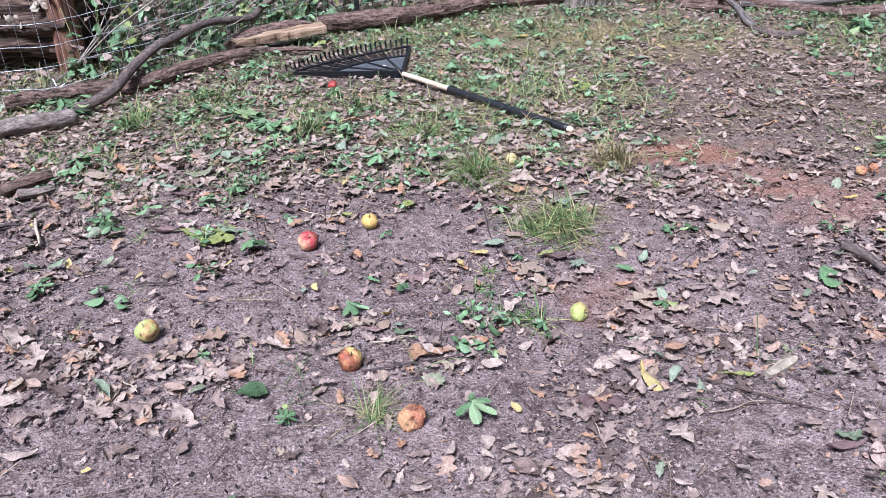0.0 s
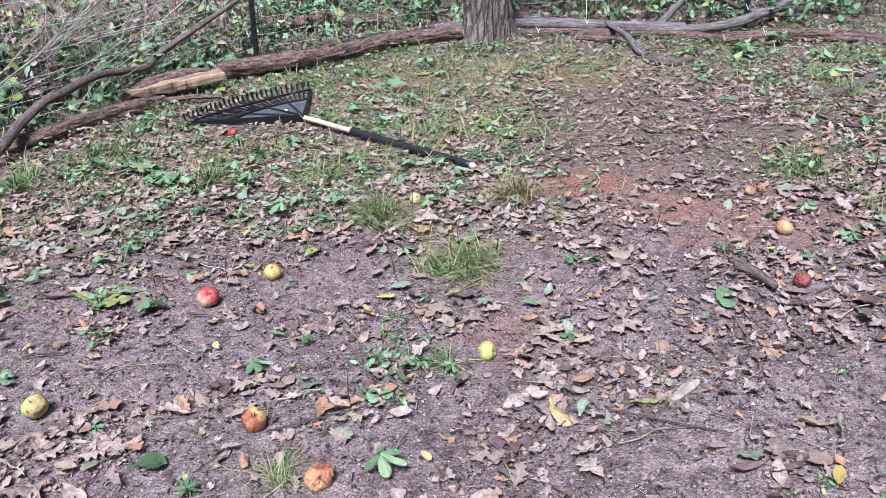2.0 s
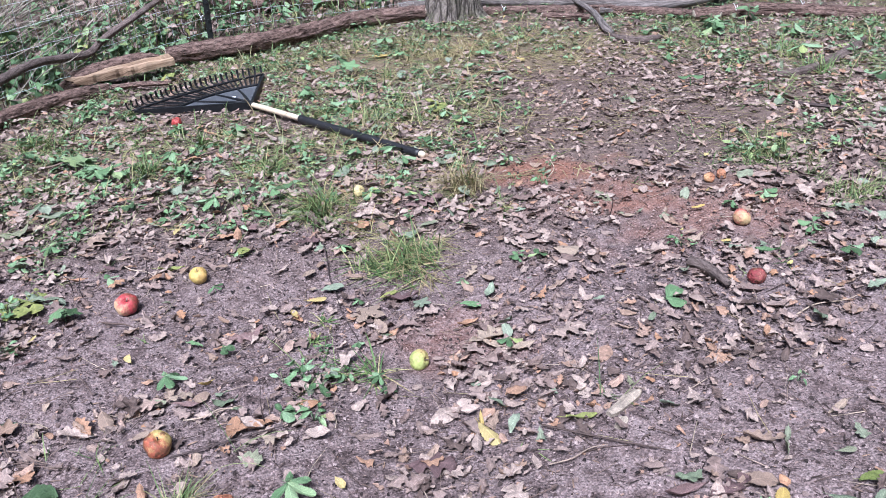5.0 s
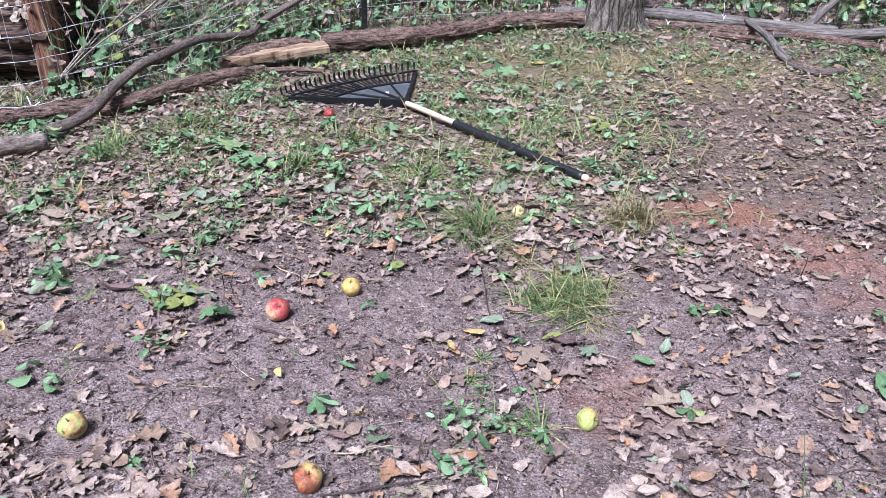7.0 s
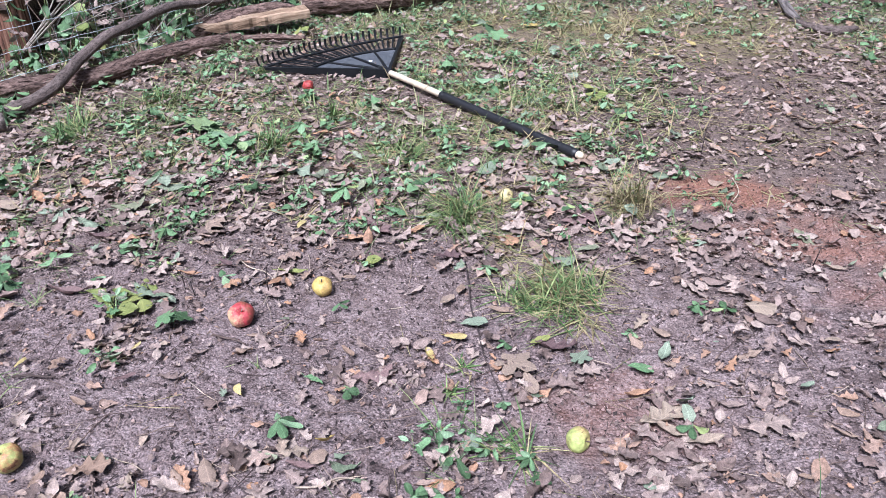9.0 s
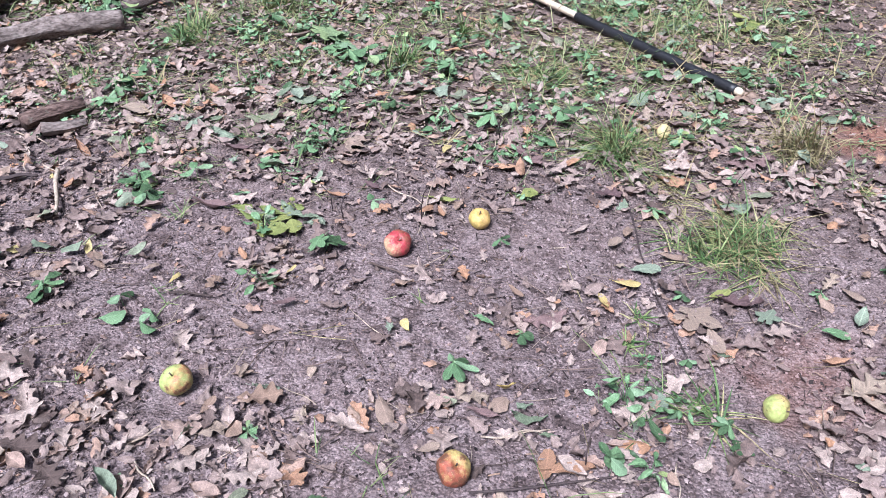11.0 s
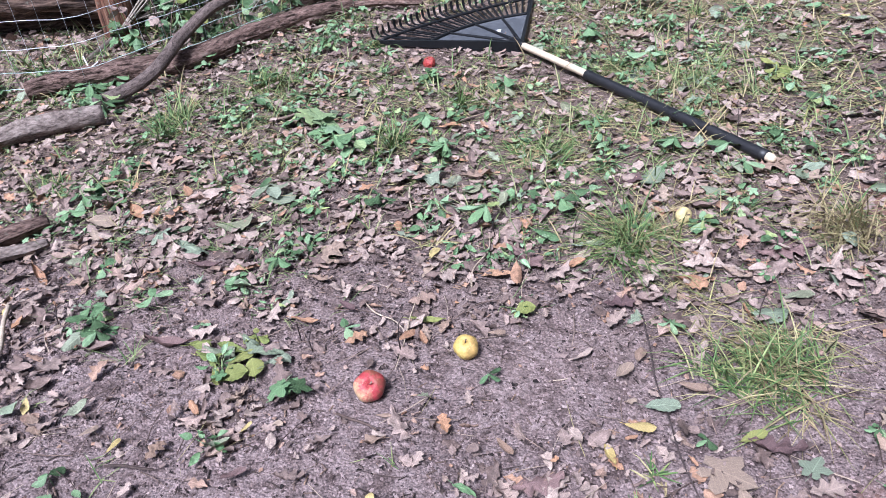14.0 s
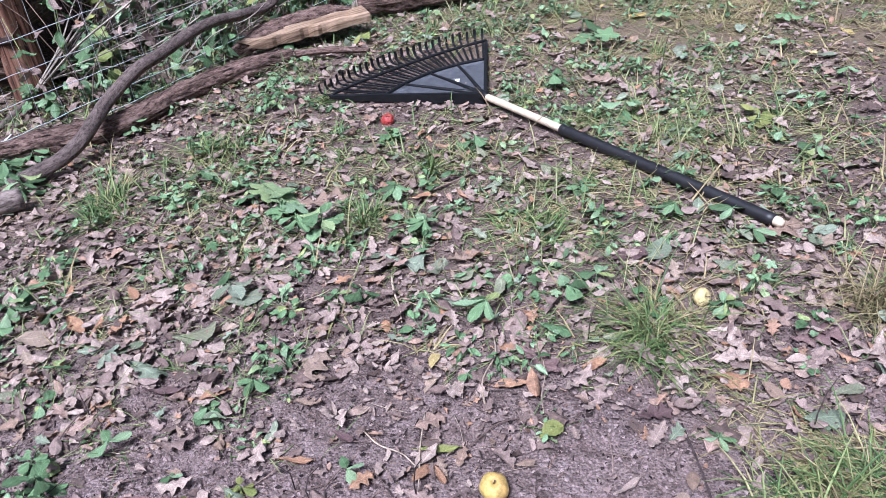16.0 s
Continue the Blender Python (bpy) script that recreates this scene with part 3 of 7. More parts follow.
LEAF_MESH = {}


def leaf_mesh(shape, k, material, thick=0.0):
    key = (shape, k, material.name)
    if key not in LEAF_MESH:
        v, t = SHAPES[shape][k % len(SHAPES[shape])]
        heap = heap_of(v, t, v[:, :2])
        # a stalk
        if shape != "scrap":
            x0 = v[:, 0].min()
            sv, st, su = tube([(x0 + 0.04, 0, 0.0), (x0 - 0.1, 0.01, 0.02), (x0 - 0.22, 0.03, 0.03)], [0.012, 0.009], 4, 1.0)
            heap.add(sv, st, su)
        LEAF_MESH[key] = heap.mesh(shape + "_leaf", material)
    return LEAF_MESH[key]


WORDS = {"dead_leaf": "dry brown", "tan_leaf": "pale tan", "dark_dead_leaf": "dark purplish brown", "orange_leaf": "orange-brown", "yellow_leaf": "yellow",
         "wilted_leaf": "wilted grey-green", "green_leaf": "fresh green", "yellowing_leaf": "yellowing lime"}
FORM = {"torn": "torn crumpled leaf", "ovate": "oval leaf", "oak": "lobed oak leaf", "narrow": "narrow curled leaf", "round": "broad rounded leaf", "maple": "five-lobed maple leaf"}


def fallen(shape, x, y, size, turn, material, tilt=8.0, lift=0.017):
    """One fallen leaf lying on the soil."""
    if shape == "oak" and material is GREYGREEN:
        shape = "torn"
    k = int(abs(x * 731 + y * 317)) % 4
    ob = new("fallen_leaf", leaf_mesh(shape, k, material))
    a = (x * 57.3 + y * 91.7) % 6.28
    ob.matrix_world = pose(x, y, h(x, y) + lift, tilt * math.cos(a), tilt * math.sin(a), turn) @ Matrix.Scale(size, 4)
    tagged(ob, f"{WORDS[material.name]} {FORM[shape]} lying on the soil", "leaf", "fallen leaves")
    return ob


# ---------------------------------------------------------------- plants
def blades(heap, x, y, count, spread_r, length, width=0.004, lean=0.7, flat=0.0, seed=0, aim=None):
    """Grass blades springing from a small patch."""
    r = np.random.default_rng(seed)
    n = count
    a = r.uniform(0, 2 * np.pi, n)
    main = r.uniform(0, 2 * np.pi) if aim is None else aim
    a = np.where(r.uniform(0, 1, n) < 0.55, r.normal(main, 0.8, n), a)
    clumps = r.normal(0, 0.55, (max(2, n // 22), 2)) * spread_r
    own = clumps[r.integers(0, len(clumps), n)] + r.normal(0, 0.16, (n, 2)) * spread_r
    bx, by = x + own[:, 0], y + own[:, 1]
    bz = height(bx, by) - 0.003
    ln = length * (0.3 + 0.95 * r.uniform(0, 1, n) ** 1.3)
    le = np.clip(lean * r.uniform(0.1, 1.7, n) + flat, 0.03, 1.45)
    droop = r.uniform(0.3, 1.9, n)
    s = np.linspace(0, 1, 4)
    th = le[:, None] + droop[:, None] * s[None] ** 1.3 * 0.9
    th = np.minimum(th, 1.75)
    dx = np.cumsum(np.sin(th), 1) * (ln / 3.75)[:, None]
    dz = np.cumsum(np.cos(th), 1) * (ln / 3.75)[:, None]
    dx, dz = dx - dx[:, :1], dz - dz[:, :1]
    w = width * r.uniform(0.6, 1.3, n)[:, None] * np.array([0.8, 1, 0.75, 0.08])[None]
    ca, sa = np.cos(a)[:, None], np.sin(a)[:, None]
    px, py = bx[:, None] + dx * ca, by[:, None] + dx * sa
    pz = np.maximum(bz[:, None] + dz, height(px, py) + 0.004)
    left = np.stack([px - sa * w, py + ca * w, pz], -1)
    mid = np.stack([px, py, pz - w * 0.5], -1)
    right = np.stack([px + sa * w, py - ca * w, pz], -1)
    v = np.stack([left, mid, right], 2).reshape(n, 12, 3)
    t = rows_to_tris(4, 3)
    tt = t[None] + (np.arange(n) * 12)[:, None, None]
    heap.add(v.reshape(-1, 3), tt.reshape(-1, 3))


def tuft(x, y, radius, length, count, material, label, lean=0.6, seed=0, width=0.0019, dry=0.3):
    """A tuft of grass: its living blades and its dead ones."""
    base = (x, y, h(x, y))
    root = empty("grass_tuft", Matrix.Translation(base), label, "grass", "grass tufts")
    for name, mat_, n, extra in (("living_grass", material, int(count * 1.15 * (1 - dry)), 0.0), ("dead_grass", DRYGRASS, int(count * 1.15 * dry), 0.5)):
        if n < 3:
            continue
        heap = Heap()
        blades(heap, x, y, n, radius, length, width, lean, extra, seed + (9 if extra else 0))
        tagged(piece(name, heap.mesh(name, mat_), root, "", Matrix.Translation(base).inverted()), kind="stuff")
    return root


PLANT_MESH = {}


def stem_mesh():
    if "stem" not in PLANT_MESH:
        v, t, uv = tube([(0, 0, 0), (0.03, 0.01, 0.5), (0, 0, 1)], [0.03, 0.018], 5, 0.3)
        PLANT_MESH["stem"] = heap_of(v, t, uv).mesh("stem", GREEN)
    return PLANT_MESH["stem"]


def plant(kind, x, y, size, turn=0.0, material=None, tall=0.5, label=""):
    """A low weed. palm: five leaflets from one point; rosette: broad leaves round a stem; tri: three leaflets."""
    material = material or GREEN
    root = empty("weed", pose(x, y, h(x, y), 0, 0, turn), label or f"low {WORDS[material.name].split()[-1]} weed with {dict(palm='five pointed leaflets', rosette='broad soft leaves', tri='three leaflets', maple='lobed maple-like leaves')[kind]}", "weed", "weeds in the litter")
    r = random.Random(int(x * 977 + y * 3571))
    top = size * tall
    stem = piece("stem", stem_mesh(), root, "", pose(0, 0, 0) @ Matrix.Diagonal((size * 0.6, size * 0.6, top, 1)))
    if kind == "palm":
        for i, a in enumerate((-110, -55, 0, 55, 110)):
            s = size * (0.56 - 0.06 * abs(i - 2)) * r.uniform(0.9, 1.1)
            m = pose(0, 0, top, 0, 0, a + r.uniform(-8, 8)) @ pose(0, 0, 0, r.uniform(-12, 12), r.uniform(8, 26), 0) @ pose(s * 0.5, 0, 0) @ Matrix.Scale(s, 4)
            piece("leaflet", leaf_mesh("ovate", i, material), root, "", m)
    elif kind == "tri":
        for i, a in enumerate((-85, 0, 85)):
            s = size * r.uniform(0.5, 0.62)
            m = pose(0, 0, top, 0, 0, a + r.uniform(-14, 14)) @ pose(0, 0, 0, r.uniform(-15, 15), r.uniform(0, 28), 0) @ pose(s * 0.5, 0, 0) @ Matrix.Scale(s, 4)
            piece("leaflet", leaf_mesh("round" if r.random() < 0.5 else "ovate", i, material), root, "", m)
    elif kind == "maple":
        n = 3
        for i in range(n):
            s = size * r.uniform(0.5, 0.75)
            d = size * (0.32 if i else 0.05)
            a = i * 150 + r.uniform(-30, 30)
            m = pose(0, 0, top * r.uniform(0.6, 1.0), 0, 0, a) @ pose(d, 0, 0, r.uniform(-15, 15), r.uniform(4, 28), 0) @ Matrix.Scale(s, 4)
            piece("leaf", leaf_mesh("maple", i, material), root, "", m)
    else:
        n = r.choice((7, 8, 9, 11))
        for i in range(n):
            s = size * r.uniform(0.26, 0.48)
            a = i * 137.5 + r.uniform(-20, 20)
            z = top * (0.25 + 0.75 * i / n)
            m = pose(0, 0, z, 0, 0, a) @ pose(0, 0, 0, r.uniform(-20, 20), r.uniform(-8, 30), 0) @ pose(s * 0.62, 0, 0) @ Matrix.Scale(s, 4)
            piece("leaf", leaf_mesh(r.choice(("ovate", "round")), i, material), root, "", m)
    return root


# ---------------------------------------------------------------- sticks and logs


def stick(material, width, *points, name="stick", label="", lift=0.01, rough=0.12):
    """A twig lying on the ground along (x, y) points, width in metres."""
    if material in (TWIG, DARKTWIG, PALETWIG):
        width *= 0.68
    p = [(x, y, h(x, y) + width * 0.45 + lift) for x, y in points]
    if len(p) == 2:
        (x0, y0, z0), (x1, y1, z1) = p
        dx, dy = x1 - x0, y1 - y0
        k = 0.06 * math.sin(x0 * 40 + y0 * 17)
        p = [p[0], (x0 + dx * 0.35 - dy * k, y0 + dy * 0.35 + dx * k, (z0 + z1) / 2 + 0.002), (x0 + dx * 0.7 + dy * k * 0.6, y0 + dy * 0.7 - dx * k * 0.6, (z0 + z1) / 2 + 0.003), p[1]]
    v, t, uv = tube(p, [width * 0.5, width * 0.48, width * 0.42, width * 0.3], 7, max(0.012, width), rough, 0.1, int(abs(p[0][0]) * 1000))
    ob = new(name, heap_of(v, t, uv).mesh(name, material))
    word = {"twig": "brown", "dark_twig": "dark damp", "pale_twig": "pale barkless"}.get(material.name, "weathered")
    tagged(ob, label or f"{word} fallen twig lying on the soil", "stick", "fallen sticks")
    return ob


def log(label, points, radii, material, rough=0.09, seed=0, seg=26, ends=True, knots=0.12, step=0.018, name="log", category="log"):
    """A fallen log: bark with a sawn or broken end."""
    v, t, uv = tube(points, radii, seg, step, rough, 0.35, seed, True, knots)
    base = Matrix.Translation((points[0][0], points[0][1], 0))
    root = empty(name, base, label, category, "fallen logs")
    piece("bark", heap_of(v, t, uv).mesh("bark", material), root, "", base.inverted())
    if material is CEDAR:
        r = np.random.default_rng(seed)
        flakes, rows = Heap(), (len(v) - 2) // (seg + 1)
        middle = v[: rows * (seg + 1)].reshape(rows, seg + 1, 3)
        for _ in range(int(rows * 2.6)):
            i, k = int(r.integers(1, rows - 4)), int(r.integers(0, seg))
            centre = middle[i, :seg].mean(0)
            out = middle[i, k] - centre
            out /= np.linalg.norm(out)
            way = middle[i + 3, :seg].mean(0) - centre
            way /= np.linalg.norm(way)
            side = np.cross(out, way)
            ln, w, up = r.uniform(0.02, 0.075), r.uniform(0.002, 0.006), r.uniform(0.001, 0.008)
            q = middle[i, k] + out * 0.0005
            strip = [q + way * ln * f + side * s * w * (1 - 0.5 * f) + out * (up * f * f + 0.002 * (s == 0)) for f in (0, 0.5, 1) for s in (-1, 0, 1)]
            flakes.add(np.array(strip), rows_to_tris(3, 3), np.array([(0.01 * c + k, 0.03 * a) for a in range(3) for c in range(3)]))
        tagged(piece("loose_bark", flakes.mesh("loose_bark", material), root, "peeling bark strips", base.inverted()), kind="stuff")
    if ends:
        p = np.asarray(points, float)
        for a, b, r in ((p[0], p[1], radii[0]), (p[-1], p[-2], radii[-1])):
            d = (a - b) / np.linalg.norm(a - b)
            v, t, uv = tube([a - d * 0.004, a + d * 0.003], [r * 0.9, r * 0.82], 18, 1.0, 0.06, 0.1, seed)
            piece("cut_end", heap_of(v, t, uv).mesh("cut_end", ENDGRAIN), root, "pale weathered end grain", base.inverted())
    return root


# long shaggy cedar log along the foot of the fence
log("long cedar log with shaggy red-brown bark lying along the fence", [(-2.13, 2.90, 0.04), (-2.05, 2.95, 0.043), (-1.95, 3.01, 0.043), (-1.62, 3.19, 0.038), (-1.48, 3.44, 0.042), (-1.29, 3.66, 0.045), (-1.12, 3.82, 0.045)], [0.034, 0.042, 0.043, 0.038, 0.038, 0.037, 0.026], CEDAR, 0.22, 3)
stick(CEDAR, 0.034, (-1.2, 3.80), (-1.0, 3.845), (-0.8, 3.83), name="branch_stub", label="broken cedar branch stub beside the split plank", lift=0.02)
# bowed bare branch that leans over the log and rises
log("bowed bare branch leaning over the cedar log", [(-1.800, 2.820, 0.022), (-1.644, 2.940, 0.070), (-1.609, 3.200, 0.133), (-1.546, 3.340, 0.188), (-1.504, 3.440, 0.198), (-1.402, 3.660, 0.229), (-1.314, 3.860, 0.205), (-1.246, 4.020, 0.186), (-1.148, 4.120, 0.256), (-0.720, 4.300, 0.481)], [0.023, 0.024, 0.023, 0.022, 0.022, 0.021, 0.020, 0.019, 0.018, 0.012], BRANCHBARK, 0.08, 8, 18, False, 0.15, name="branch", category="branch")
# dark limb that runs in from outside over the short log
log("dark furrowed cedar limb lying across the grey log's end", [(-2.20, 2.20, 0.075), (-2.20, 2.42, 0.085), (-2.235, 2.62, 0.075), (-2.28, 2.86, 0.06), (-2.31, 2.95, 0.05)], [0.04, 0.041, 0.038, 0.032, 0.02], CEDAR, 0.24, 6, name="branch", category="branch")
# short grey log with a sawn end
log("short grey-brown log with a sawn end", [(-2.75, 1.95, 0.04), (-2.2, 2.31, 0.042), (-1.97, 2.49, 0.044), (-1.89, 2.56, 0.05), (-1.69, 2.70, 0.04)], [0.042, 0.038, 0.033, 0.037, 0.029], OLDBARK, 0.12, 11)
# log from the plank to the tree
log("cedar log lying against the tree foot", [(-0.93, 4.33, 0.075), (-0.63, 4.42, 0.075), (-0.32, 4.55, 0.075), (-0.1, 4.72, 0.07), (0.14, 4.93, 0.07), (0.4, 5.0, 0.07), (0.62, 5.02, 0.07)], [0.046, 0.052, 0.05, 0.047, 0.046, 0.042, 0.042], CEDAR, 0.2, 21)


def make_plank():
    """A split half-log: pale broken face above a strip of bark."""
    root = empty("split_plank", pose(-1.068, 4.006, 0.09, 6, -2, 32), "split pale timber plank with torn bark resting on the log", "plank", "fallen logs")
    n, m = 26, 6
    s = np.linspace(-0.25, 0.25, n)
    rows = []
    for i, a in enumerate(s):
        w = 0.042 + 0.008 * math.sin(a * 9)
        jag = 0.012 * vnoise(a, 0.0, 0.04, 4)
        top = 0.022 + 0.006 * vnoise(a, 1.0, 0.06, 9)
        rows.append([(a, -w + jag, -0.022), (a, -w + jag, 0.004), (a, -w * 0.9 + jag, top * 0.8), (a, 0.1 * w, top), (a, w * 0.9, top * 0.9), (a, w, -0.022)])
    v = np.array(rows, float).reshape(-1, 3)
    t = list(rows_to_tris(n, m))
    for base, flip in ((0, 1), ((n - 1) * m, -1)):
        for k in range(1, m - 1):
            t.append((base, base + k + 1, base + k) if flip > 0 else (base, base + k, base + k + 1))
    # the far end sawn, the near end torn into long splinters
    v[:m, 0] += np.array([0.02, -0.05, 0.03, -0.08, 0.02, -0.03])
    v[m : 2 * m, 0] += np.array([0.01, 0.0, 0.03, -0.03, 0.02, 0.0])
    piece("split_face", heap_of(v, np.array(t), np.stack([v[:, 1] + v[:, 2], v[:, 0]], 1)).mesh("split_face", SPLIT, False), root, "pale splintered wood")
    v, t, uv = tube([(-0.27, 0.045, 0.0), (-0.1, 0.06, 0.012), (0.1, 0.055, 0.01), (0.2, 0.05, 0.0)], [0.03, 0.04, 0.036, 0.02], 16, 0.02, 0.2, 0.2, 5)
    piece("torn_bark", heap_of(v, t, uv).mesh("torn_bark", CEDAR), root, "torn shaggy red-brown bark")
    v, t, uv = tube([(-0.40, 0.035, -0.05), (-0.32, 0.025, -0.02), (-0.22, 0.02, 0.004), (-0.12, 0.03, 0.01)], [0.010, 0.028, 0.034, 0.02], 14, 0.02, 0.25, 0.2, 6)
    piece("torn_bark", heap_of(v, t, uv).mesh("torn_bark", CEDAR), root, "torn shaggy red-brown bark")


make_plank()

# weathered logs by the fence beyond the tree
log("weathered silver-grey log lying behind the tree", [(0.45, 5.36, 0.05), (1.03, 5.34, 0.05), (1.5, 5.17, 0.04), (1.9, 5.02, 0.03), (2.15, 4.95, 0.02)], [0.036, 0.039, 0.038, 0.036, 0.03], GREYWOOD, 0.12, 31)
log("weathered grey log that rises towards its far end", [(1.78, 4.95, 0.0), (2.31, 4.87, 0.02), (2.7, 5.08, 0.04), (3.17, 5.44, 0.08), (3.8, 5.8, 0.18)], [0.028, 0.034, 0.035, 0.034, 0.028], GREYWOOD, 0.12, 33)
log("brown cedar log lying in front of the grey logs", [(1.0, 5.1, 0.02), (1.26, 5.09, 0.01), (1.8, 4.96, 0.0), (2.19, 4.75, -0.015), (2.45, 4.56, -0.015)], [0.03, 0.032, 0.032, 0.029, 0.026], CEDAR, 0.16, 35)
log("reddish cedar log lying along the far fence", [(2.3, 4.63, -0.015), (2.77, 4.62, -0.015), (3.22, 4.33, -0.02), (3.7, 4.1, -0.02), (4.4, 3.9, -0.02)], [0.04, 0.042, 0.038, 0.036, 0.03], CEDAR, 0.18, 37)
log("short side branch rising from the grey log", [(2.0, 5.04, 0.02), (2.12, 5.15, 0.1), (2.205, 5.2, 0.16), (2.4, 5.35, 0.3)], [0.03, 0.024, 0.02, 0.014], GREYWOOD, 0.08, 39, 12, False, name="branch", category="branch")
log("crooked grey branch lying across the logs", [(1.63, 5.05, 0.065), (1.68, 4.73, 0.035), (1.675, 4.42, 0.005), (1.69, 4.32, -0.01)], [0.016, 0.02, 0.024, 0.016], GREYWOOD, 0.1, 41, 12, False, name="branch", category="branch")
log("crooked bare branch rising over the grey log", [(2.36, 5.15, 0.2), (2.5, 5.2, 0.14), (2.695, 5.2, 0.06), (2.935, 5.2, 0.01), (3.2, 5.2, -0.01)], [0.016, 0.018, 0.018, 0.014, 0.01], BRANCHBARK, 0.08, 43, 10, False, name="branch", category="branch")
log("dark rotten branch lying in the litter", [(1.66, 4.28, -0.012), (1.76, 4.09, -0.012), (1.86, 4.1, -0.012), (1.93, 4.15, -0.015)], [0.014, 0.022, 0.02, 0.01], BRANCHBARK, 0.2, 45, 12, False, name="branch", category="branch")
log("short broken log lying beside the logs", [(1.38, 4.88, 0.012), (1.52, 4.8, 0.01), (1.66, 4.74, 0.005)], [0.022, 0.025, 0.02], CEDAR, 0.18, 47, 14)
log("mossy rotten log lying beyond the fence", [(-0.85, 5.95, 0.06), (-0.4, 5.88, 0.07), (0.1, 5.82, 0.06)], [0.06, 0.07, 0.05], CEDAR, 0.22, 49, 18)
log("dark rotten branch lying among far weeds", [(2.17, 3.19, -0.012), (2.37, 3.23, -0.005), (2.72, 3.53, -0.01), (2.9, 3.72, -0.02)], [0.014, 0.026, 0.024, 0.014], BRANCHBARK, 0.2, 51, 14, False, name="branch", category="branch")
log("dark fallen limb at the edge of the far weeds", [(3.5, 4.55, 0.05), (3.66, 4.36, 0.03), (3.85, 4.1, 0.0)], [0.014, 0.02, 0.022], BRANCHBARK, 0.16, 53, 16, False, name="branch", category="branch")


OAKLEAF = strip_leaf(0.3, 2.5, 0.4, 7, 0.3, 0.2)


def make_tree():
    """The trunk of a tree with a flared, buttressed foot."""
    root = empty("tree", pose(0.80, 5.12, -0.02), "standing tree trunk with furrowed grey-brown bark and flared foot", "tree")
    n, seg = 90, 72
    zs = np.concatenate([np.linspace(-0.05, 1.2, n - 20), np.linspace(1.25, 6.0, 20)])
    A, Z = np.meshgrid(np.linspace(0, 2 * np.pi, seg + 1), zs)
    k = np.round(A / (2 * np.pi) * seg) % seg
    r = 0.168 - 0.012 * Z.clip(0, 6) + 0.055 * np.exp(-Z.clip(0) / 0.10) * (1 + 0.55 * np.cos(3 * A + 0.6) + 0.35 * np.cos(5 * A + 2))
    fold = np.minimum(k, seg - k)
    r = r + 0.013 * vnoise(fold, Z * 7 + 0.5 * np.sin(k), 1.6, 3) + 0.006 * vnoise(fold, Z * 30, 1.0, 4)
    r = r - 0.02 * np.exp(-((A - 4.95) / 0.13) ** 2) * np.exp(-Z.clip(0) / 0.6)
    lean = 0.02 * Z
    v = np.stack([r * np.cos(A) + lean, r * np.sin(A), Z], -1).reshape(-1, 3)
    uv = np.stack([A * 0.17, Z], -1).reshape(-1, 2)
    piece("trunk", heap_of(v, rows_to_tris(n, seg + 1), uv).mesh("trunk", PLATEBARK), root)
    # limbs and crown stay out of view, added to shade the ground behind
    r = np.random.default_rng(97)
    leaves = Heap()
    for k in range(9):
        a, z0 = k * 2.4 + 0.5, 3.2 + 0.28 * k
        tip = (0.12 + math.cos(a) * 2.1 + 0.5, math.sin(a) * 1.8, z0 + r.uniform(0.6, 1.6))
        v, t, uv = tube([(0.07, 0, z0), (tip[0] * 0.5, tip[1] * 0.5, z0 + 0.5), tip], [0.06, 0.04, 0.012], 8, 0.2, 0.08, 0.4, k)
        piece("limb", heap_of(v, t, uv).mesh("limb", TRUNKBARK), root)
        c = 260
        f = r.uniform(0.25, 1.1, c)[:, None]
        pos = np.array([0.07, 0, z0]) * (1 - f) + np.array(tip) * f + r.normal(0, 0.42, (c, 3))
        v, t = OAKLEAF
        leaves.many(v, t, pos, turns(r.uniform(0, 6.283, c), r.normal(0, 0.5, c), r.normal(0, 0.5, c)), r.uniform(0.12, 0.22, c))
    tagged(piece("crown", leaves.mesh("crown", GREEN), root, "unseen green leafy crown added for its shade"), kind="stuff")


make_tree()


def make_post(x, y, tilt=0.0, turn=0.0):
    """A studded steel T-post."""
    root = empty("fence_post", pose(x, y, h(x, y) - 0.03, 0, tilt, turn), "dark painted steel T-post with studs", "fence post", "fence posts")
    flange = piece("flange", boxes(((0, 0, 0.8), (0.036, 0.005, 1.6), Matrix())).mesh("flange", POSTPAINT, False), root)
    piece("web", boxes(((0, 0.0155, 0.8), (0.005, 0.026, 1.6), Matrix())).mesh("web", POSTPAINT, False), root)
    stud = boxes(((0, 0, 0), (0.012, 0.008, 0.014), Matrix())).mesh("stud", POSTPAINT, False)
    for i in range(14):
        piece("stud", stud, flange, "", pose(0, -0.006, 0.14 + i * 0.054))
    return root


make_post(-0.765, 4.80, 3.0, 30)
make_post(2.60, 5.02, 1.5, 0)


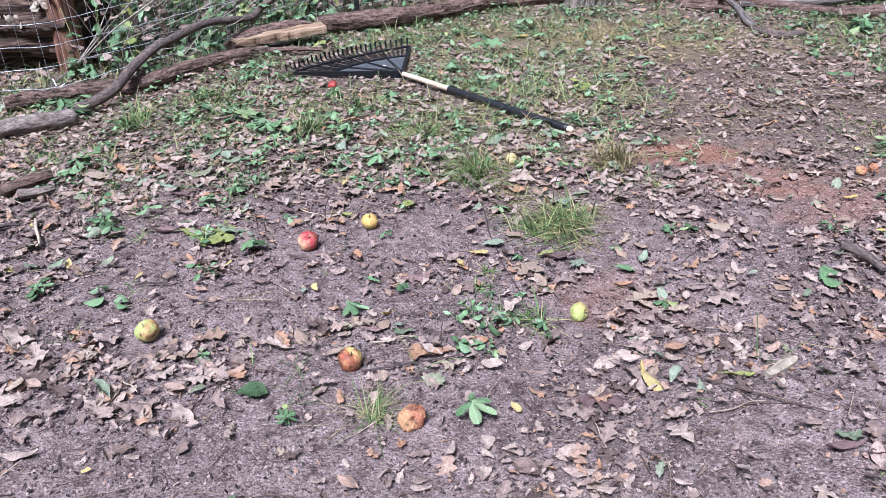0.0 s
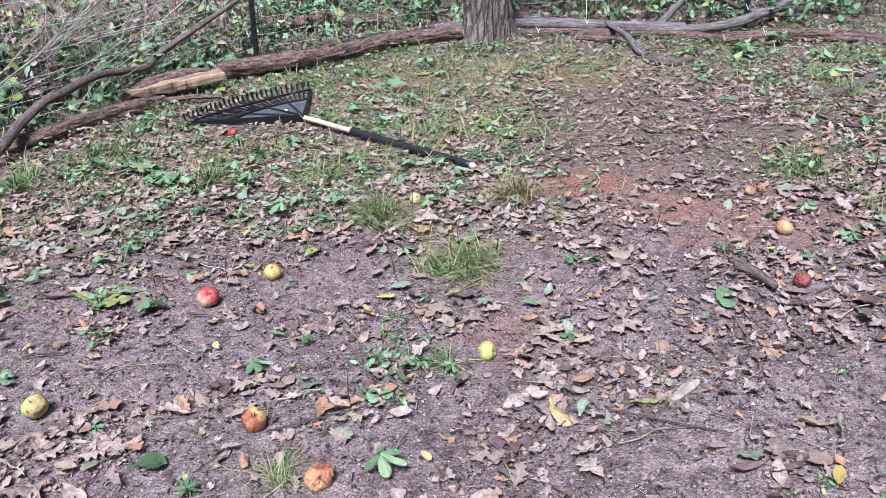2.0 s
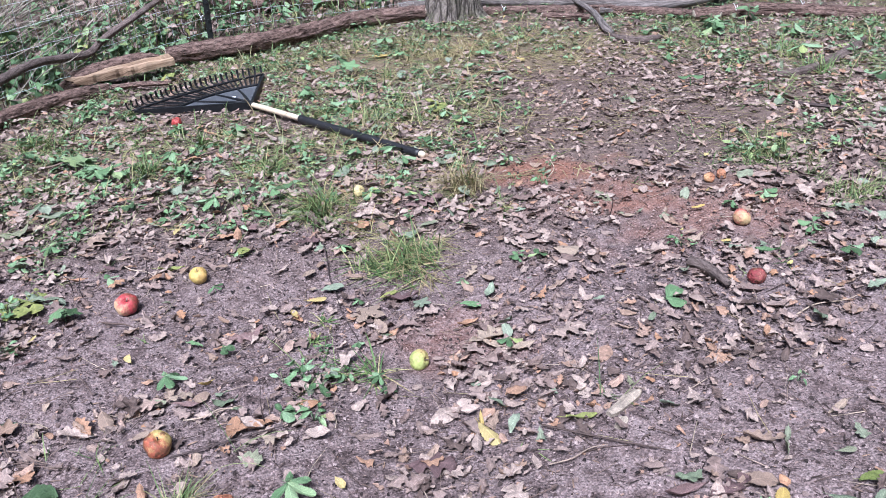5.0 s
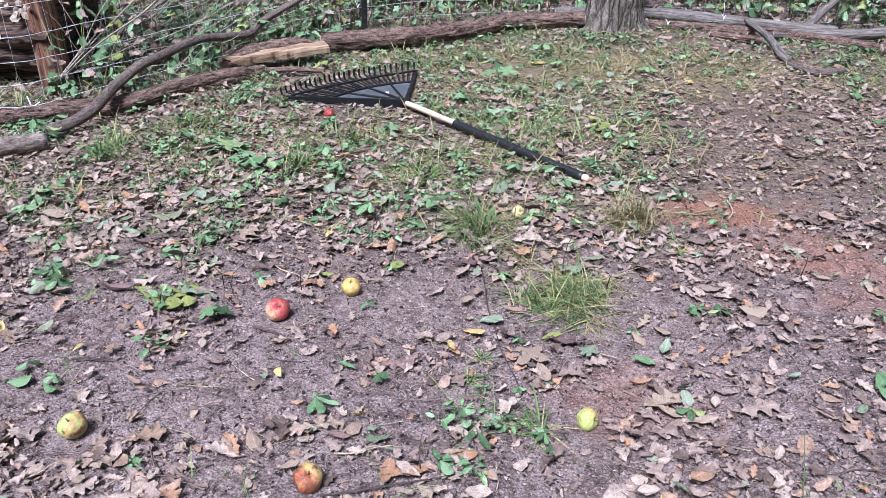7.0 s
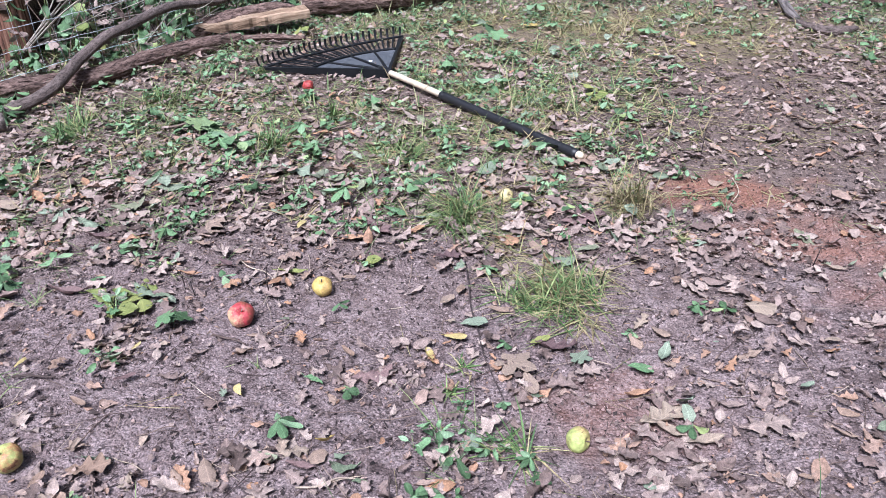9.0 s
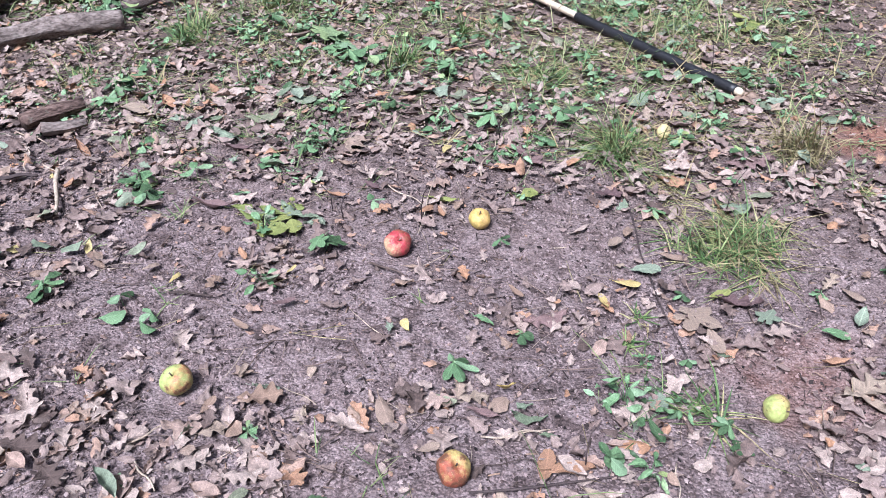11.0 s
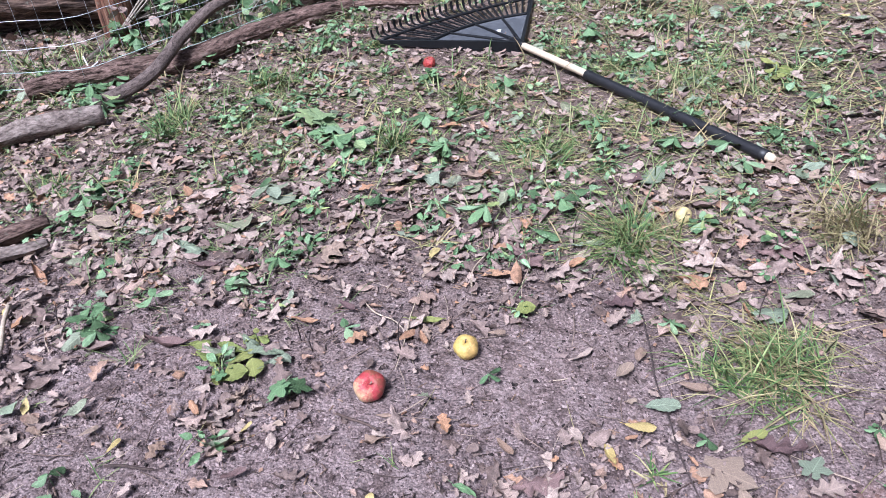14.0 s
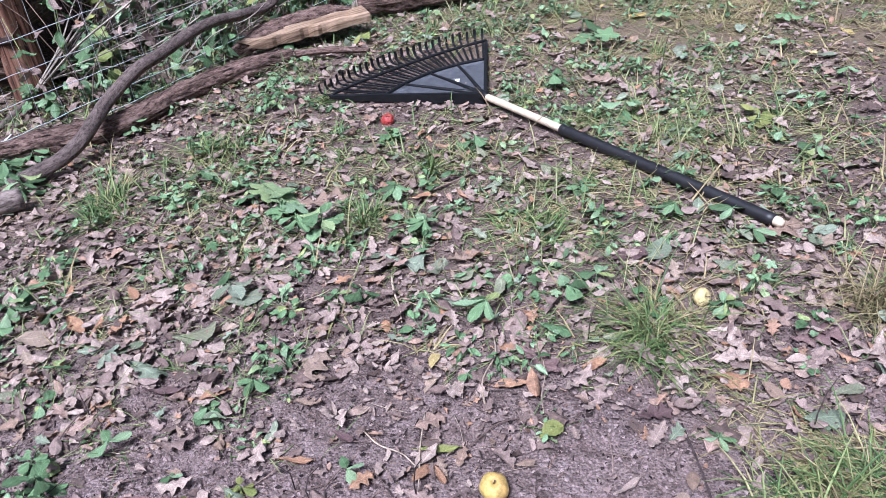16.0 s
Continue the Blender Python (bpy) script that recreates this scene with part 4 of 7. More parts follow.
def make_fence():
    """Woven wire strung from post to post."""
    line = [(-3.2, 2.78), (-2.5, 2.91), (-1.91, 2.98), (-0.785, 4.82), (0.85, 5.42), (2.60, 5.05), (5.0, 4.5)]
    root = empty("wire_fence", pose(0, 0, 0), "thin woven wire fence with white twine ties", "fence")
    p = np.array(line)
    seg = np.linalg.norm(np.diff(p, axis=0), axis=1)
    total = seg.sum()
    cum = np.concatenate([[0], np.cumsum(seg)])

    def at(s):
        return np.interp(s, cum, p[:, 0]), np.interp(s, cum, p[:, 1])

    heights = (0.035, 0.095, 0.185, 0.287, 0.392, 0.51, 0.64, 0.78, 0.95)
    for k, z in enumerate(heights):
        pts = []
        for s in np.linspace(0, total, 170):
            x, y = at(s)
            pts.append((x, y, z + 0.009 * vnoise(s, k, 0.35, 60 + k) + 0.002 * math.sin(s * 70)))
        v, t, uv = tube(pts, [0.0015, 0.0014, 0.0012, 0.0007, 0.0005, 0.0005, 0.0005], 5, 0.05)
        piece("line_wire", heap_of(v, t, uv).mesh("line_wire", GREENWIRE if k in (0, 1) else WIRE), root)
    v, t, uv = tube([(0, 0, 0.03), (0.004, 0.004, 0.3), (-0.004, 0.0, 0.6), (0, 0, 0.95)], [0.0007, 0.0007], 4, 0.15)
    stay = heap_of(v, t, uv).mesh("stay_wire", WIRE)
    for i in range(int(total / 0.09)):
        x, y = at(i * 0.09 + 0.03)
        piece("stay_wire", stay, root, "", pose(x, y, 0, 0, 0, i * 70))
    for x, y, z in ((-1.915, 3.03, 0.088), (-0.79, 4.79, 0.2), (1.5, 5.1, 0.08), (2.55, 4.58, 0.03), (2.6, 5.0, 0.12), (2.95, 4.52, 0.03), (0.26, 4.98, 0.11), (1.15, 5.06, 0.05)):
        v, t, uv = tube([(-0.012, 0, 0.016), (-0.004, -0.006, 0.0), (0.0, -0.008, -0.018), (0.004, -0.006, 0.0), (0.010, 0.004, 0.004)], [0.0013, 0.0013], 5, 0.02)
        piece("tie", heap_of(v, t, uv).mesh("tie", TIE), root, "white twine tie", pose(x, y, z) @ Matrix.Scale(2.2 if x < -1.9 else 1.3, 4))

    v, t, uv = tube([(1.5, 5.1, 0.075), (1.505, 5.16, 0.3), (1.51, 5.2, 0.6), (1.515, 5.24, 0.95)], [0.0016, 0.0016], 5, 0.1)
    piece("twine", heap_of(v, t, uv).mesh("twine", TIE), root, "white twine tied down to the log")


make_fence()


def make_rotten_log():
    """A huge rotten log lying behind the wire, ridged along its grain and undercut, and the split cedar post that stands at its end."""
    n, seg = 110, 110
    L, A = np.meshgrid(np.linspace(0, 1.7, n), np.linspace(0, 2 * np.pi, seg + 1), indexing="ij")
    k = np.round(A / (2 * np.pi) * seg) % seg
    fold = np.minimum(k, seg - k)
    r = 0.36 + 0.03 * vnoise(fold, L * 3.0, 3.0, 71) + 0.024 * vnoise(fold, L * 7, 1.3, 72) + 0.010 * vnoise(fold * 2, L * 30, 1.0, 73)
    up, out = np.sin(A), np.cos(A)
    r = r * (1 - 0.16 * step01(-up, 0.2, 0.7) * step01(out, -0.2, 0.5))
    v = np.stack([-L - 0.02 * vnoise(fold, L * 0, 1.0, 75), r * -out, r * up + 0.27], -1).reshape(-1, 3)
    uv = np.stack([A * 0.36, L], -1).reshape(-1, 2)
    root = empty("rotten_log", pose(-2.08, 3.87, 0, 0, 0, 4), "huge rotten log with ridged dark wood lying behind the wire", "log")
    m = len(v)
    v = np.vstack([v, (0.0, 0, 0.27)])
    uv = np.vstack([uv, (0, 0)])
    i = np.arange(seg)
    t = np.concatenate([rows_to_tris(n, seg + 1), np.stack([np.full(seg, m), i, i + 1], 1)])
    piece("rotten_wood", heap_of(v, t, uv).mesh("rotten_wood", ROT), root)
    r = np.random.default_rng(79)
    flecks = Heap()
    for cx, cz in ((-0.42, 0.42), (-0.2, 0.47), (-0.36, 0.30), (-0.5, 0.55), (-0.14, 0.40)):
        c = 16
        px, pz = cx + r.normal(0, 0.04, c), cz + r.normal(0, 0.03, c)
        dz = np.clip((pz - 0.27) / 0.36, -0.95, 0.95)
        pos = np.stack([px, -0.372 * np.sqrt(1 - dz * dz), pz], 1)
        v, t = SCRAPS_FLAT
        flecks.many(v, t, pos, turns(r.uniform(0, 6.3, c), np.full(c, 1.2), r.normal(0, 0.5, c)), r.uniform(0.02, 0.05, c))
    tagged(piece("fungus", flecks.mesh("fungus", FUNGUS, False), root, "pale crusts of fungus"), kind="stuff")
    post = empty("wooden_post", pose(-2.105, 3.56, -0.02, 0, 0, 30), "split red cedar post standing against the rotten log", "post")
    v, t, uv = tube([(0, 0, 0), (0.0, 0.005, 0.35), (-0.005, 0, 0.7), (-0.01, 0, 1.15)], [0.072, 0.066, 0.062, 0.06], 40, 0.02, 0.16, 1.2, 77)
    piece("post_shaft", heap_of(v, t, uv).mesh("post_shaft", POSTWOOD), post)


SCRAPS_FLAT = (np.array([(0.5 * math.cos(k), 0.4 * math.sin(k), 0.06 * (k % 2)) for k in range(6)] + [(0, 0, 0.12)]), np.array([(k, (k + 1) % 6, 6) for k in range(6)]))
make_rotten_log()


# ---------------------------------------------------------------- rake
def make_rake():
    """A leaf rake lying on its back: fan head with upturned tines, ash handle, black sleeve."""
    tail, joint = Vector((0.447, 2.462, 0.025)), Vector((-0.311, 3.318, 0.03))
    along = joint - tail
    ang = math.degrees(math.atan2(along.y, along.x))
    root = empty("leaf_rake", Matrix.Translation(joint) @ pose(0, 0, 0, 0, 0, ang), "black plastic leaf rake lying tines up with a wooden handle", "rake")
    length = along.length
    v, t, uv = tube([(0.05, 0, 0.0), (-0.2, 0, 0.0), (-0.45, 0, -0.002)], [0.0125, 0.0125], 20, 0.1)
    handle = piece("handle", heap_of(v, t, uv).mesh("handle", ASH), root, "pale varnished wood")
    v, t, uv = tube([(-0.388, 0, -0.002), (-0.396, 0, -0.002), (-0.41, 0, -0.002), (-0.8, 0, -0.004), (-length + 0.012, 0, -0.006)], [0.0172, 0.0178, 0.0165, 0.0165, 0.0165], 22, 0.012)
    piece("sleeve", heap_of(v, t, uv).mesh("sleeve", FOAM), handle, "black grip sleeve")
    v, t, uv = tube([(-length + 0.016, 0, -0.006), (-length, 0, -0.006), (-length - 0.012, 0, -0.006)], [0.013, 0.013, 0.007], 18, 0.004)
    piece("handle_tip", heap_of(v, t, uv).mesh("handle_tip", ASH), handle, "bare wooden tip")
    v, t, uv = tube([(-0.012, 0, 0.0), (0.0, 0, 0.0), (0.05, 0, -0.002), (0.085, 0, -0.006)], [0.016, 0.018, 0.02, 0.012], 20, 0.01)
    piece("socket", heap_of(v, t, uv).mesh("socket", BLACKPOLY), root)
    half = radians(40)

    def polar(r, a, z):
        return (r * math.cos(a), r * math.sin(a), z)

    def web(a):
        return 0.335 + 0.035 * (a / half) ** 2

    def bar(a):
        return 0.475 + 0.10 * (a / half) ** 2

    def reach(a):
        return bar(a) + 0.075 - 0.03 * (a / half) ** 2

    # solid web, a shallow shell with a thickness
    na, nr = 30, 10
    v = []
    for i in range(na):
        a = -half + 2 * half * i / (na - 1)
        for j in range(nr):
            r = 0.012 + (web(a) - 0.012) * j / (nr - 1)
            v.append(polar(r, a, 0.004 - 0.012 * j / (nr - 1)))
    v = np.array(v)
    t = rows_to_tris(na, nr)
    edge = [i * nr + nr - 1 for i in range(na)]
    rim = []
    for a, b in zip(edge[:-1], edge[1:]):
        rim += [(a, b, b + len(v)), (a, b + len(v), a + len(v))]
    plate = piece("web_plate", heap_of(np.vstack([v, v - np.array([0, 0, 0.004])]), np.concatenate([t, t[:, ::-1] + len(v), np.array(rim)]), None).mesh("web_plate", GREYPOLY), root, "scuffed dark grey plate")
    # deep side walls that taper to the outer cross bar
    for a in (-half, half):
        r1 = bar(a)
        v = []
        for f in np.linspace(0, 1, 12):
            tall = 0.017 * (1 - f) ** 0.7 + 0.005
            for off, z in ((-0.005, -tall * 1.4), (-0.006, tall * 0.55), (0.006, tall * 0.55), (0.005, -tall * 1.4), (-0.005, -tall * 1.4)):
                x, y, _ = polar(0.004 + r1 * f, a, 0)
                v.append((x - off * math.sin(a), y + off * math.cos(a), z + 0.002 - 0.008 * f))
        piece("side_wall", heap_of(np.array(v), rows_to_tris(12, 5)).mesh("side_wall", BLACKPOLY, False), root)
    for a in (-0.38, -0.02, 0.36):
        v, t, uv = tube([polar(0.05, a * 0.8, 0.006), polar(0.2, a, 0.001), polar(web(a), a, -0.006)], [0.0075, 0.006, 0.005], 8, 0.05)
        piece("rib", heap_of(v, t, uv).mesh("rib", BLACKPOLY), plate)
    # flat tines, each with its short upturned plate
    n = 27
    for i in range(n):
        a = -half + 2 * half * (i + 0.5) / n
        r0, r1 = web(a) - 0.003, reach(a)
        sag = 0.003 * math.sin(i * 2.3)
        v = []
        for r, z, w, d in ((r0, -0.008, 0.0036, 0), ((r0 + r1) / 2, -0.008 + sag, 0.0036, 0), (r1 - 0.012, -0.006 + sag, 0.004, 0), (r1, 0.001 + sag, 0.0052, 0.5), (r1 + 0.004, 0.014 + sag, 0.0055, 1), (r1 + 0.005, 0.033 + sag, 0.005, 1)):
            x, y, _ = polar(r, a, 0)
            tx, tz = 0.0018 * d, 0.0018 * (1 - d)
            for o, k in ((-w, -1), (w, -1), (w, 1), (-w, 1), (-w, -1)):
                v.append((x - o * math.sin(a) - k * tx * math.cos(a), y + o * math.cos(a) - k * tx * math.sin(a), z + k * tz))
        t = np.concatenate([rows_to_tris(6, 5), [(25, 26, 27), (25, 27, 28)]])
        piece("tine", heap_of(np.array(v), t).mesh("tine", BLACKPOLY, False), root)
    # cross bars that tie the tines
    for line, w in ((web, 0.006), (bar, 0.0058)):
        pts = [polar(line(a), a, -0.003) for a in np.linspace(-half, half, 24)]
        v, t, uv = tube(pts, [w, w], 6, 0.02)
        piece("cross_bar", heap_of(v, t, uv).mesh("cross_bar", BLACKPOLY), root)
    a = -0.12
    piece("sticker", boxes(((0, 0, 0), (0.034, 0.017, 0.002), Matrix.Translation(polar(0.19, a, 0.0)) @ pose(0, 0, 0, 0, 2, -40))).mesh("sticker", LABEL, False), plate, "small white sticker")


make_rake()


# ---------------------------------------------------------------- apples
def apple_material(name, ground, blush, amount, rot, wrinkle=0.25, gloss=0.4):
    m, nt, bsdf = shader(name, gloss)
    bsdf.inputs["Specular IOR Level"].default_value = 0.35
    co = coords(nt)
    n = node(nt, "TexNoise", {"Vector": co, "Scale": 26.0, "Detail": 5.0}).outputs["Fac"]
    streak = node(nt, "TexNoise", {"Vector": coords(nt, "Object", (190, 190, 26)), "Scale": 1.0}).outputs["Fac"]
    side = node(nt, "VectorMath", {0: co, 1: (16.0, 5.0, 7.0)}, operation="DOT_PRODUCT").outputs["Value"]
    s = node(nt, "Math", {0: n, 1: 2.0, 2: side}, operation="MULTIPLY_ADD").outputs[0]
    s = node(nt, "Math", {0: streak, 1: 1.2, 2: s}, operation="MULTIPLY_ADD").outputs[0]
    f = node(nt, "MapRange", {"Value": s, "From Min": 1.85 - amount, "From Max": 2.6 - amount}).outputs[0]
    c = mix(nt, f, ground, blush)
    tone = node(nt, "TexNoise", {"Vector": co, "Scale": 95.0, "Detail": 5.0}).outputs["Fac"]
    c = mix(nt, 0.85, c, ramp(nt, tone, [(0.32, grey(0.62)), (0.68, grey(1.3))]), "MULTIPLY")
    freck = node(nt, "TexVoronoi", {"Vector": co, "Scale": 240.0}).outputs["Distance"]
    c = mix(nt, ramp(nt, freck, [(0.1, grey(0.5)), (0.2, grey(0))]), c, (0.55, 0.42, 0.24))
    bad = node(nt, "TexNoise", {"Vector": co, "Scale": 55.0, "Detail": 5.0}).outputs["Fac"]
    lo = 0.66 - rot
    c = mix(nt, ramp(nt, bad, [(lo, grey(0)), (lo + 0.06, grey(0.88))]), c, (0.12, 0.055, 0.03))
    russet = node(nt, "MapRange", {"Value": s, "From Min": 2.75 - amount, "From Max": 3.15 - amount, "To Max": 0.75}).outputs[0]
    c = mix(nt, russet, c, (0.17, 0.075, 0.04))
    nt.links.new(c, bsdf.inputs["Base Color"])
    rough = node(nt, "MapRange", {"Value": tone, "To Min": gloss - 0.1, "To Max": gloss + 0.25}).outputs[0]
    nt.links.new(rough, bsdf.inputs["Roughness"])
    both = node(nt, "Math", {0: tone, 1: 0.6, 2: bad}, operation="MULTIPLY_ADD").outputs[0]
    bump(nt, bsdf, both, 0.003 + 0.008 * wrinkle, 0.8)
    return m


APPLES = {
    "green": apple_material("green_apple_skin", (0.34, 0.40, 0.13), (0.36, 0.13, 0.07), 0.22, 0.08, 0.15),
    "pale": apple_material("pale_apple_skin", (0.36, 0.40, 0.13), (0.42, 0.31, 0.13), 0.5, 0.04, 0.1, 0.45),
    "red": apple_material("red_apple_skin", (0.52, 0.38, 0.22), (0.38, 0.05, 0.06), 0.98, 0.0, 0.12),
    "yellow": apple_material("yellow_apple_skin", (0.47, 0.345, 0.105), (0.42, 0.26, 0.09), 0.3, 0.02, 0.12),
    "spotted": apple_material("spotted_apple_skin", (0.46, 0.37, 0.13), (0.28, 0.08, 0.045), 0.62, 0.14, 0.25, 0.5),
    "rotten": apple_material("rotting_apple_skin", (0.45, 0.26, 0.13), (0.36, 0.13, 0.075), 0.5, 0.11, 1.0, 0.55),
    "brown": apple_material("brown_apple_skin", (0.42, 0.22, 0.12), (0.33, 0.10, 0.06), 0.6, 0.07, 0.9, 0.5),
    "cream": apple_material("cream_apple_skin", (0.50, 0.42, 0.20), (0.46, 0.35, 0.16), 0.2, 0.02, 0.2),
    "scarlet": apple_material("scarlet_apple_skin", (0.42, 0.13, 0.09), (0.34, 0.04, 0.04), 1.0, 0.0, 0.4),
    "dull": apple_material("dull_apple_skin", (0.30, 0.13, 0.10), (0.22, 0.04, 0.045), 0.9, 0.10, 1.0, 0.55),
    "peach": apple_material("pale_red_apple_skin", (0.48, 0.37, 0.19), (0.44, 0.14, 0.11), 0.75, 0.0, 0.4),
}


APPLE_AT = []


def apple(kind, x, y, size, tilt, turn, label, squash=0.93, lift=0.0, crease=0.012):
    """An apple with its dimples and stalk, lying as it fell."""
    APPLE_AT.append((x, y))
    n, seg = 26, 40
    u = np.linspace(0, np.pi, n)
    r = np.sin(u) * (1 + 0.13 * np.cos(u)) * 0.5
    z = np.cos(u) * 0.5 * squash
    z = z - 0.15 * np.exp(-(np.sin(u) / 0.22) ** 2) * (u < 1.5) + 0.07 * np.exp(-(np.sin(u) / 0.2) ** 2) * (u > 1.5)
    A, R = np.meshgrid(np.linspace(0, 2 * np.pi, seg + 1), r)
    Z = np.repeat(z[:, None], seg + 1, 1)
    U = np.repeat(u[:, None], seg + 1, 1)
    ph = x * 13 + y * 7
    seed = int(abs(ph) * 10)
    R = R * (1 + 0.03 * np.cos(5 * A + ph) * np.sin(U) + 0.035 * np.cos(2 * A + ph))
    lump = crease * (1.3 * vnoise(np.cos(A) * 1.6 + U, np.sin(A) * 1.6, 0.8, seed) - np.abs(vnoise(np.cos(A) * 1.6 - U * 0.7, np.sin(A) * 1.6 + U * 0.6, 0.35, seed + 1)))
    R, Z = R * (1 + lump), Z * (1 + lump)
    v = np.stack([R * np.cos(A), R * np.sin(A), Z], -1).reshape(-1, 3) * size
    root = empty("apple", pose(x, y, h(x, y) + size * 0.42 + lift, 0, 0, turn) @ pose(0, 0, 0, tilt, 0, 0), label, "apple", "fallen apples")
    piece("flesh", heap_of(v, rows_to_tris(n, seg + 1)).mesh("flesh", APPLES[kind]), root)
    sv, st, su = tube([(0, 0, 0.28 * size), (0.01 * size, 0, 0.4 * size), (0.05 * size, 0, 0.56 * size)], [0.022 * size, 0.026 * size], 6, 0.01)
    piece("stalk", heap_of(sv, st, su).mesh("stalk", TWIG), root, "short brown stalk")
    return root
apple("green", -0.712, 1.031, 0.058, 22, -28, "yellow-green apple with a brown scarred blush")
apple("spotted", -0.193, 0.929, 0.059, -25, 228, "yellow apple half covered in brown-red rot", lift=-0.004, crease=0.03)
apple("rotten", -0.030, 0.722, 0.060, 70, 20, "wrinkled rotting orange-brown apple split open", 0.8, -0.006, 0.08)
apple("pale", 0.359, 1.190, 0.052, 75, 60, "pale green lumpy apple lying in a hollow", 0.92, -0.004, 0.03)
apple("red", -0.412, 1.516, 0.062, 35, 30, "bright red apple with yellow streaks on the soil")
apple("yellow", -0.243, 1.642, 0.052, 15, 0, "small round yellow apple with its stalk up", 0.95)
apple("scarlet", -0.642, 3.20, 0.047, 80, 200, "red bitten apple lying in front of the rake head", 0.9, -0.01, 0.04)
apple("peach", 1.354, 1.679, 0.052, 40, 80, "pale pink and yellow apple on reddish soil")
apple("dull", 1.257, 1.352, 0.048, 60, 160, "dull red wrinkled apple beside a dark bark chunk", 0.85, -0.003, 0.06)
apple("rotten", 1.388, 2.020, 0.037, 50, 10, "small orange-brown rotting apple on reddish soil", 0.85, 0.0, 0.05)
apple("brown", 1.444, 2.054, 0.039, 80, 100, "small orange-red rotting apple touching another", 0.75, 0.0, 0.05)
apple("cream", 0.206, 2.177, 0.042, 60, 40, "yellow apple half hidden in a grass tuft", 0.9, 0.0)


def make_stone(x, y, size):
    """A smooth rounded fieldstone half sunk in the soil."""
    n, seg = 16, 24
    U, A = np.meshgrid(np.linspace(0, np.pi, n), np.linspace(0, 2 * np.pi, seg + 1), indexing="ij")
    r = 0.5 * size * (1 + 0.10 * np.cos(2 * A + 0.6) + 0.05 * np.cos(3 * A) + 0.06 * np.cos(3 * U))
    v = np.stack([r * np.sin(U) * np.cos(A) * 1.15, r * np.sin(U) * np.sin(A) * 0.9, r * np.cos(U) * 0.95], -1).reshape(-1, 3)
    ob = new("stone", heap_of(v, rows_to_tris(n, seg + 1)[:, ::-1]).mesh("stone", STONE))
    ob.matrix_world = pose(x, y, h(x, y) + size * 0.3, 8, -6, 20)
    tagged(ob, "smooth pale tan stone half sunk in bare soil", "stone")


make_stone(1.603, 1.149, 0.05)


def make_chip():
    root = empty("wood_chip", pose(0.785, 0.93, h(0.785, 0.93) + 0.008, 4, 0, 38), "pale splintered wood chip on the soil", "wood chip")
    n = 9
    s = np.linspace(-0.055, 0.055, n)
    w = 0.0125 + 0.002 * vnoise(s, 0.0, 0.02, 5) - 0.006 * np.abs(s / 0.055) ** 4
    v = []
    for a, b in zip(s, w):
        e = 0.0015 * math.sin(a * 60)
        v += [(a, -b + e, -0.006), (a, -b + e, 0.003), (a, e, 0.007), (a, b + e, 0.002), (a, b + e, -0.006)]
    v = np.array(v)
    t = list(rows_to_tris(n, 5))
    for base in (0, (n - 1) * 5):
        t += [(base, base + 1, base + 2), (base, base + 2, base + 3), (base, base + 3, base + 4)]
    piece("splinter", heap_of(v, np.array(t), v[:, [1, 0]]).mesh("splinter", ENDGRAIN, False), root)
    v2 = v * np.array([0.35, 0.8, 0.8])
    piece("splinter", heap_of(v2, np.array(t), v2[:, [1, 0]]).mesh("splinter", ENDGRAIN, False), root, "", pose(-0.055, -0.032, -0.002, 0, 0, 8))


make_chip()

# sticks, chips and bark on the soil
stick(CEDAR, 0.058, (-1.581, 1.905), (-1.535, 1.973), (-1.462, 2.036), name="bark_slab", label="dark curled slab of bark lying in the litter", rough=0.3)
stick(OLDBARK, 0.037, (-1.511, 1.885), (-1.460, 1.921), (-1.411, 1.951), name="wood_chunk", label="weathered grey chunk of wood beside the bark slab", rough=0.2)
stick(BRANCHBARK, 0.032, (1.111, 1.451), (1.149, 1.406), (1.167, 1.320), name="bark_chunk", label="dark rotten chunk of bark lying on red soil", rough=0.3)
stick(DARKTWIG, 0.0058, (0.102, 1.809), (0.118, 1.70), (0.128, 1.61), (0.150, 1.52), (0.166, 1.43), (0.212, 1.303))
stick(TWIG, 0.0060, (-0.539, 1.002), (-0.494, 0.939), (-0.413, 0.910))
stick(PALETWIG, 0.0057, (-0.740, 0.892), (-0.687, 0.945))
stick(PALETWIG, 0.0056, (-0.710, 0.861), (-0.653, 0.813))
stick(PALETWIG, 0.0166, (-1.359, 1.709), (-1.238, 1.504))
stick(DARKTWIG, 0.0184, (-1.506, 1.627), (-1.390, 1.669))
stick(TWIG, 0.0072, (-1.232, 1.560), (-1.161, 1.665))
stick(PALETWIG, 0.0058, (-1.517, 1.815), (-1.438, 1.690))
stick(PALETWIG, 0.0072, (-1.595, 1.885), (-1.474, 1.845))
stick(TWIG, 0.0084, (-0.459, 1.446), (-0.374, 1.420))
stick(TWIG, 0.0080, (-0.845, 1.275), (-0.749, 1.278))
stick(TWIG, 0.0028, (-0.151, 0.952), (-0.060, 0.977))
stick(PALETWIG, 0.0030, (0.427, 1.154), (0.454, 1.231))
stick(TWIG, 0.0037, (-0.121, 1.064), (-0.071, 1.004), (-0.055, 0.983))
stick(PALETWIG, 0.0036, (0.170, 1.021), (0.169, 0.949))
stick(DARKTWIG, 0.0067, (-0.161, 0.891), (-0.073, 0.915), (0.098, 0.980))
stick(PALETWIG, 0.0036, (-0.106, 1.022), (-0.040, 1.051))
stick(TWIG, 0.0041, (-0.439, 1.204), (-0.388, 1.134))
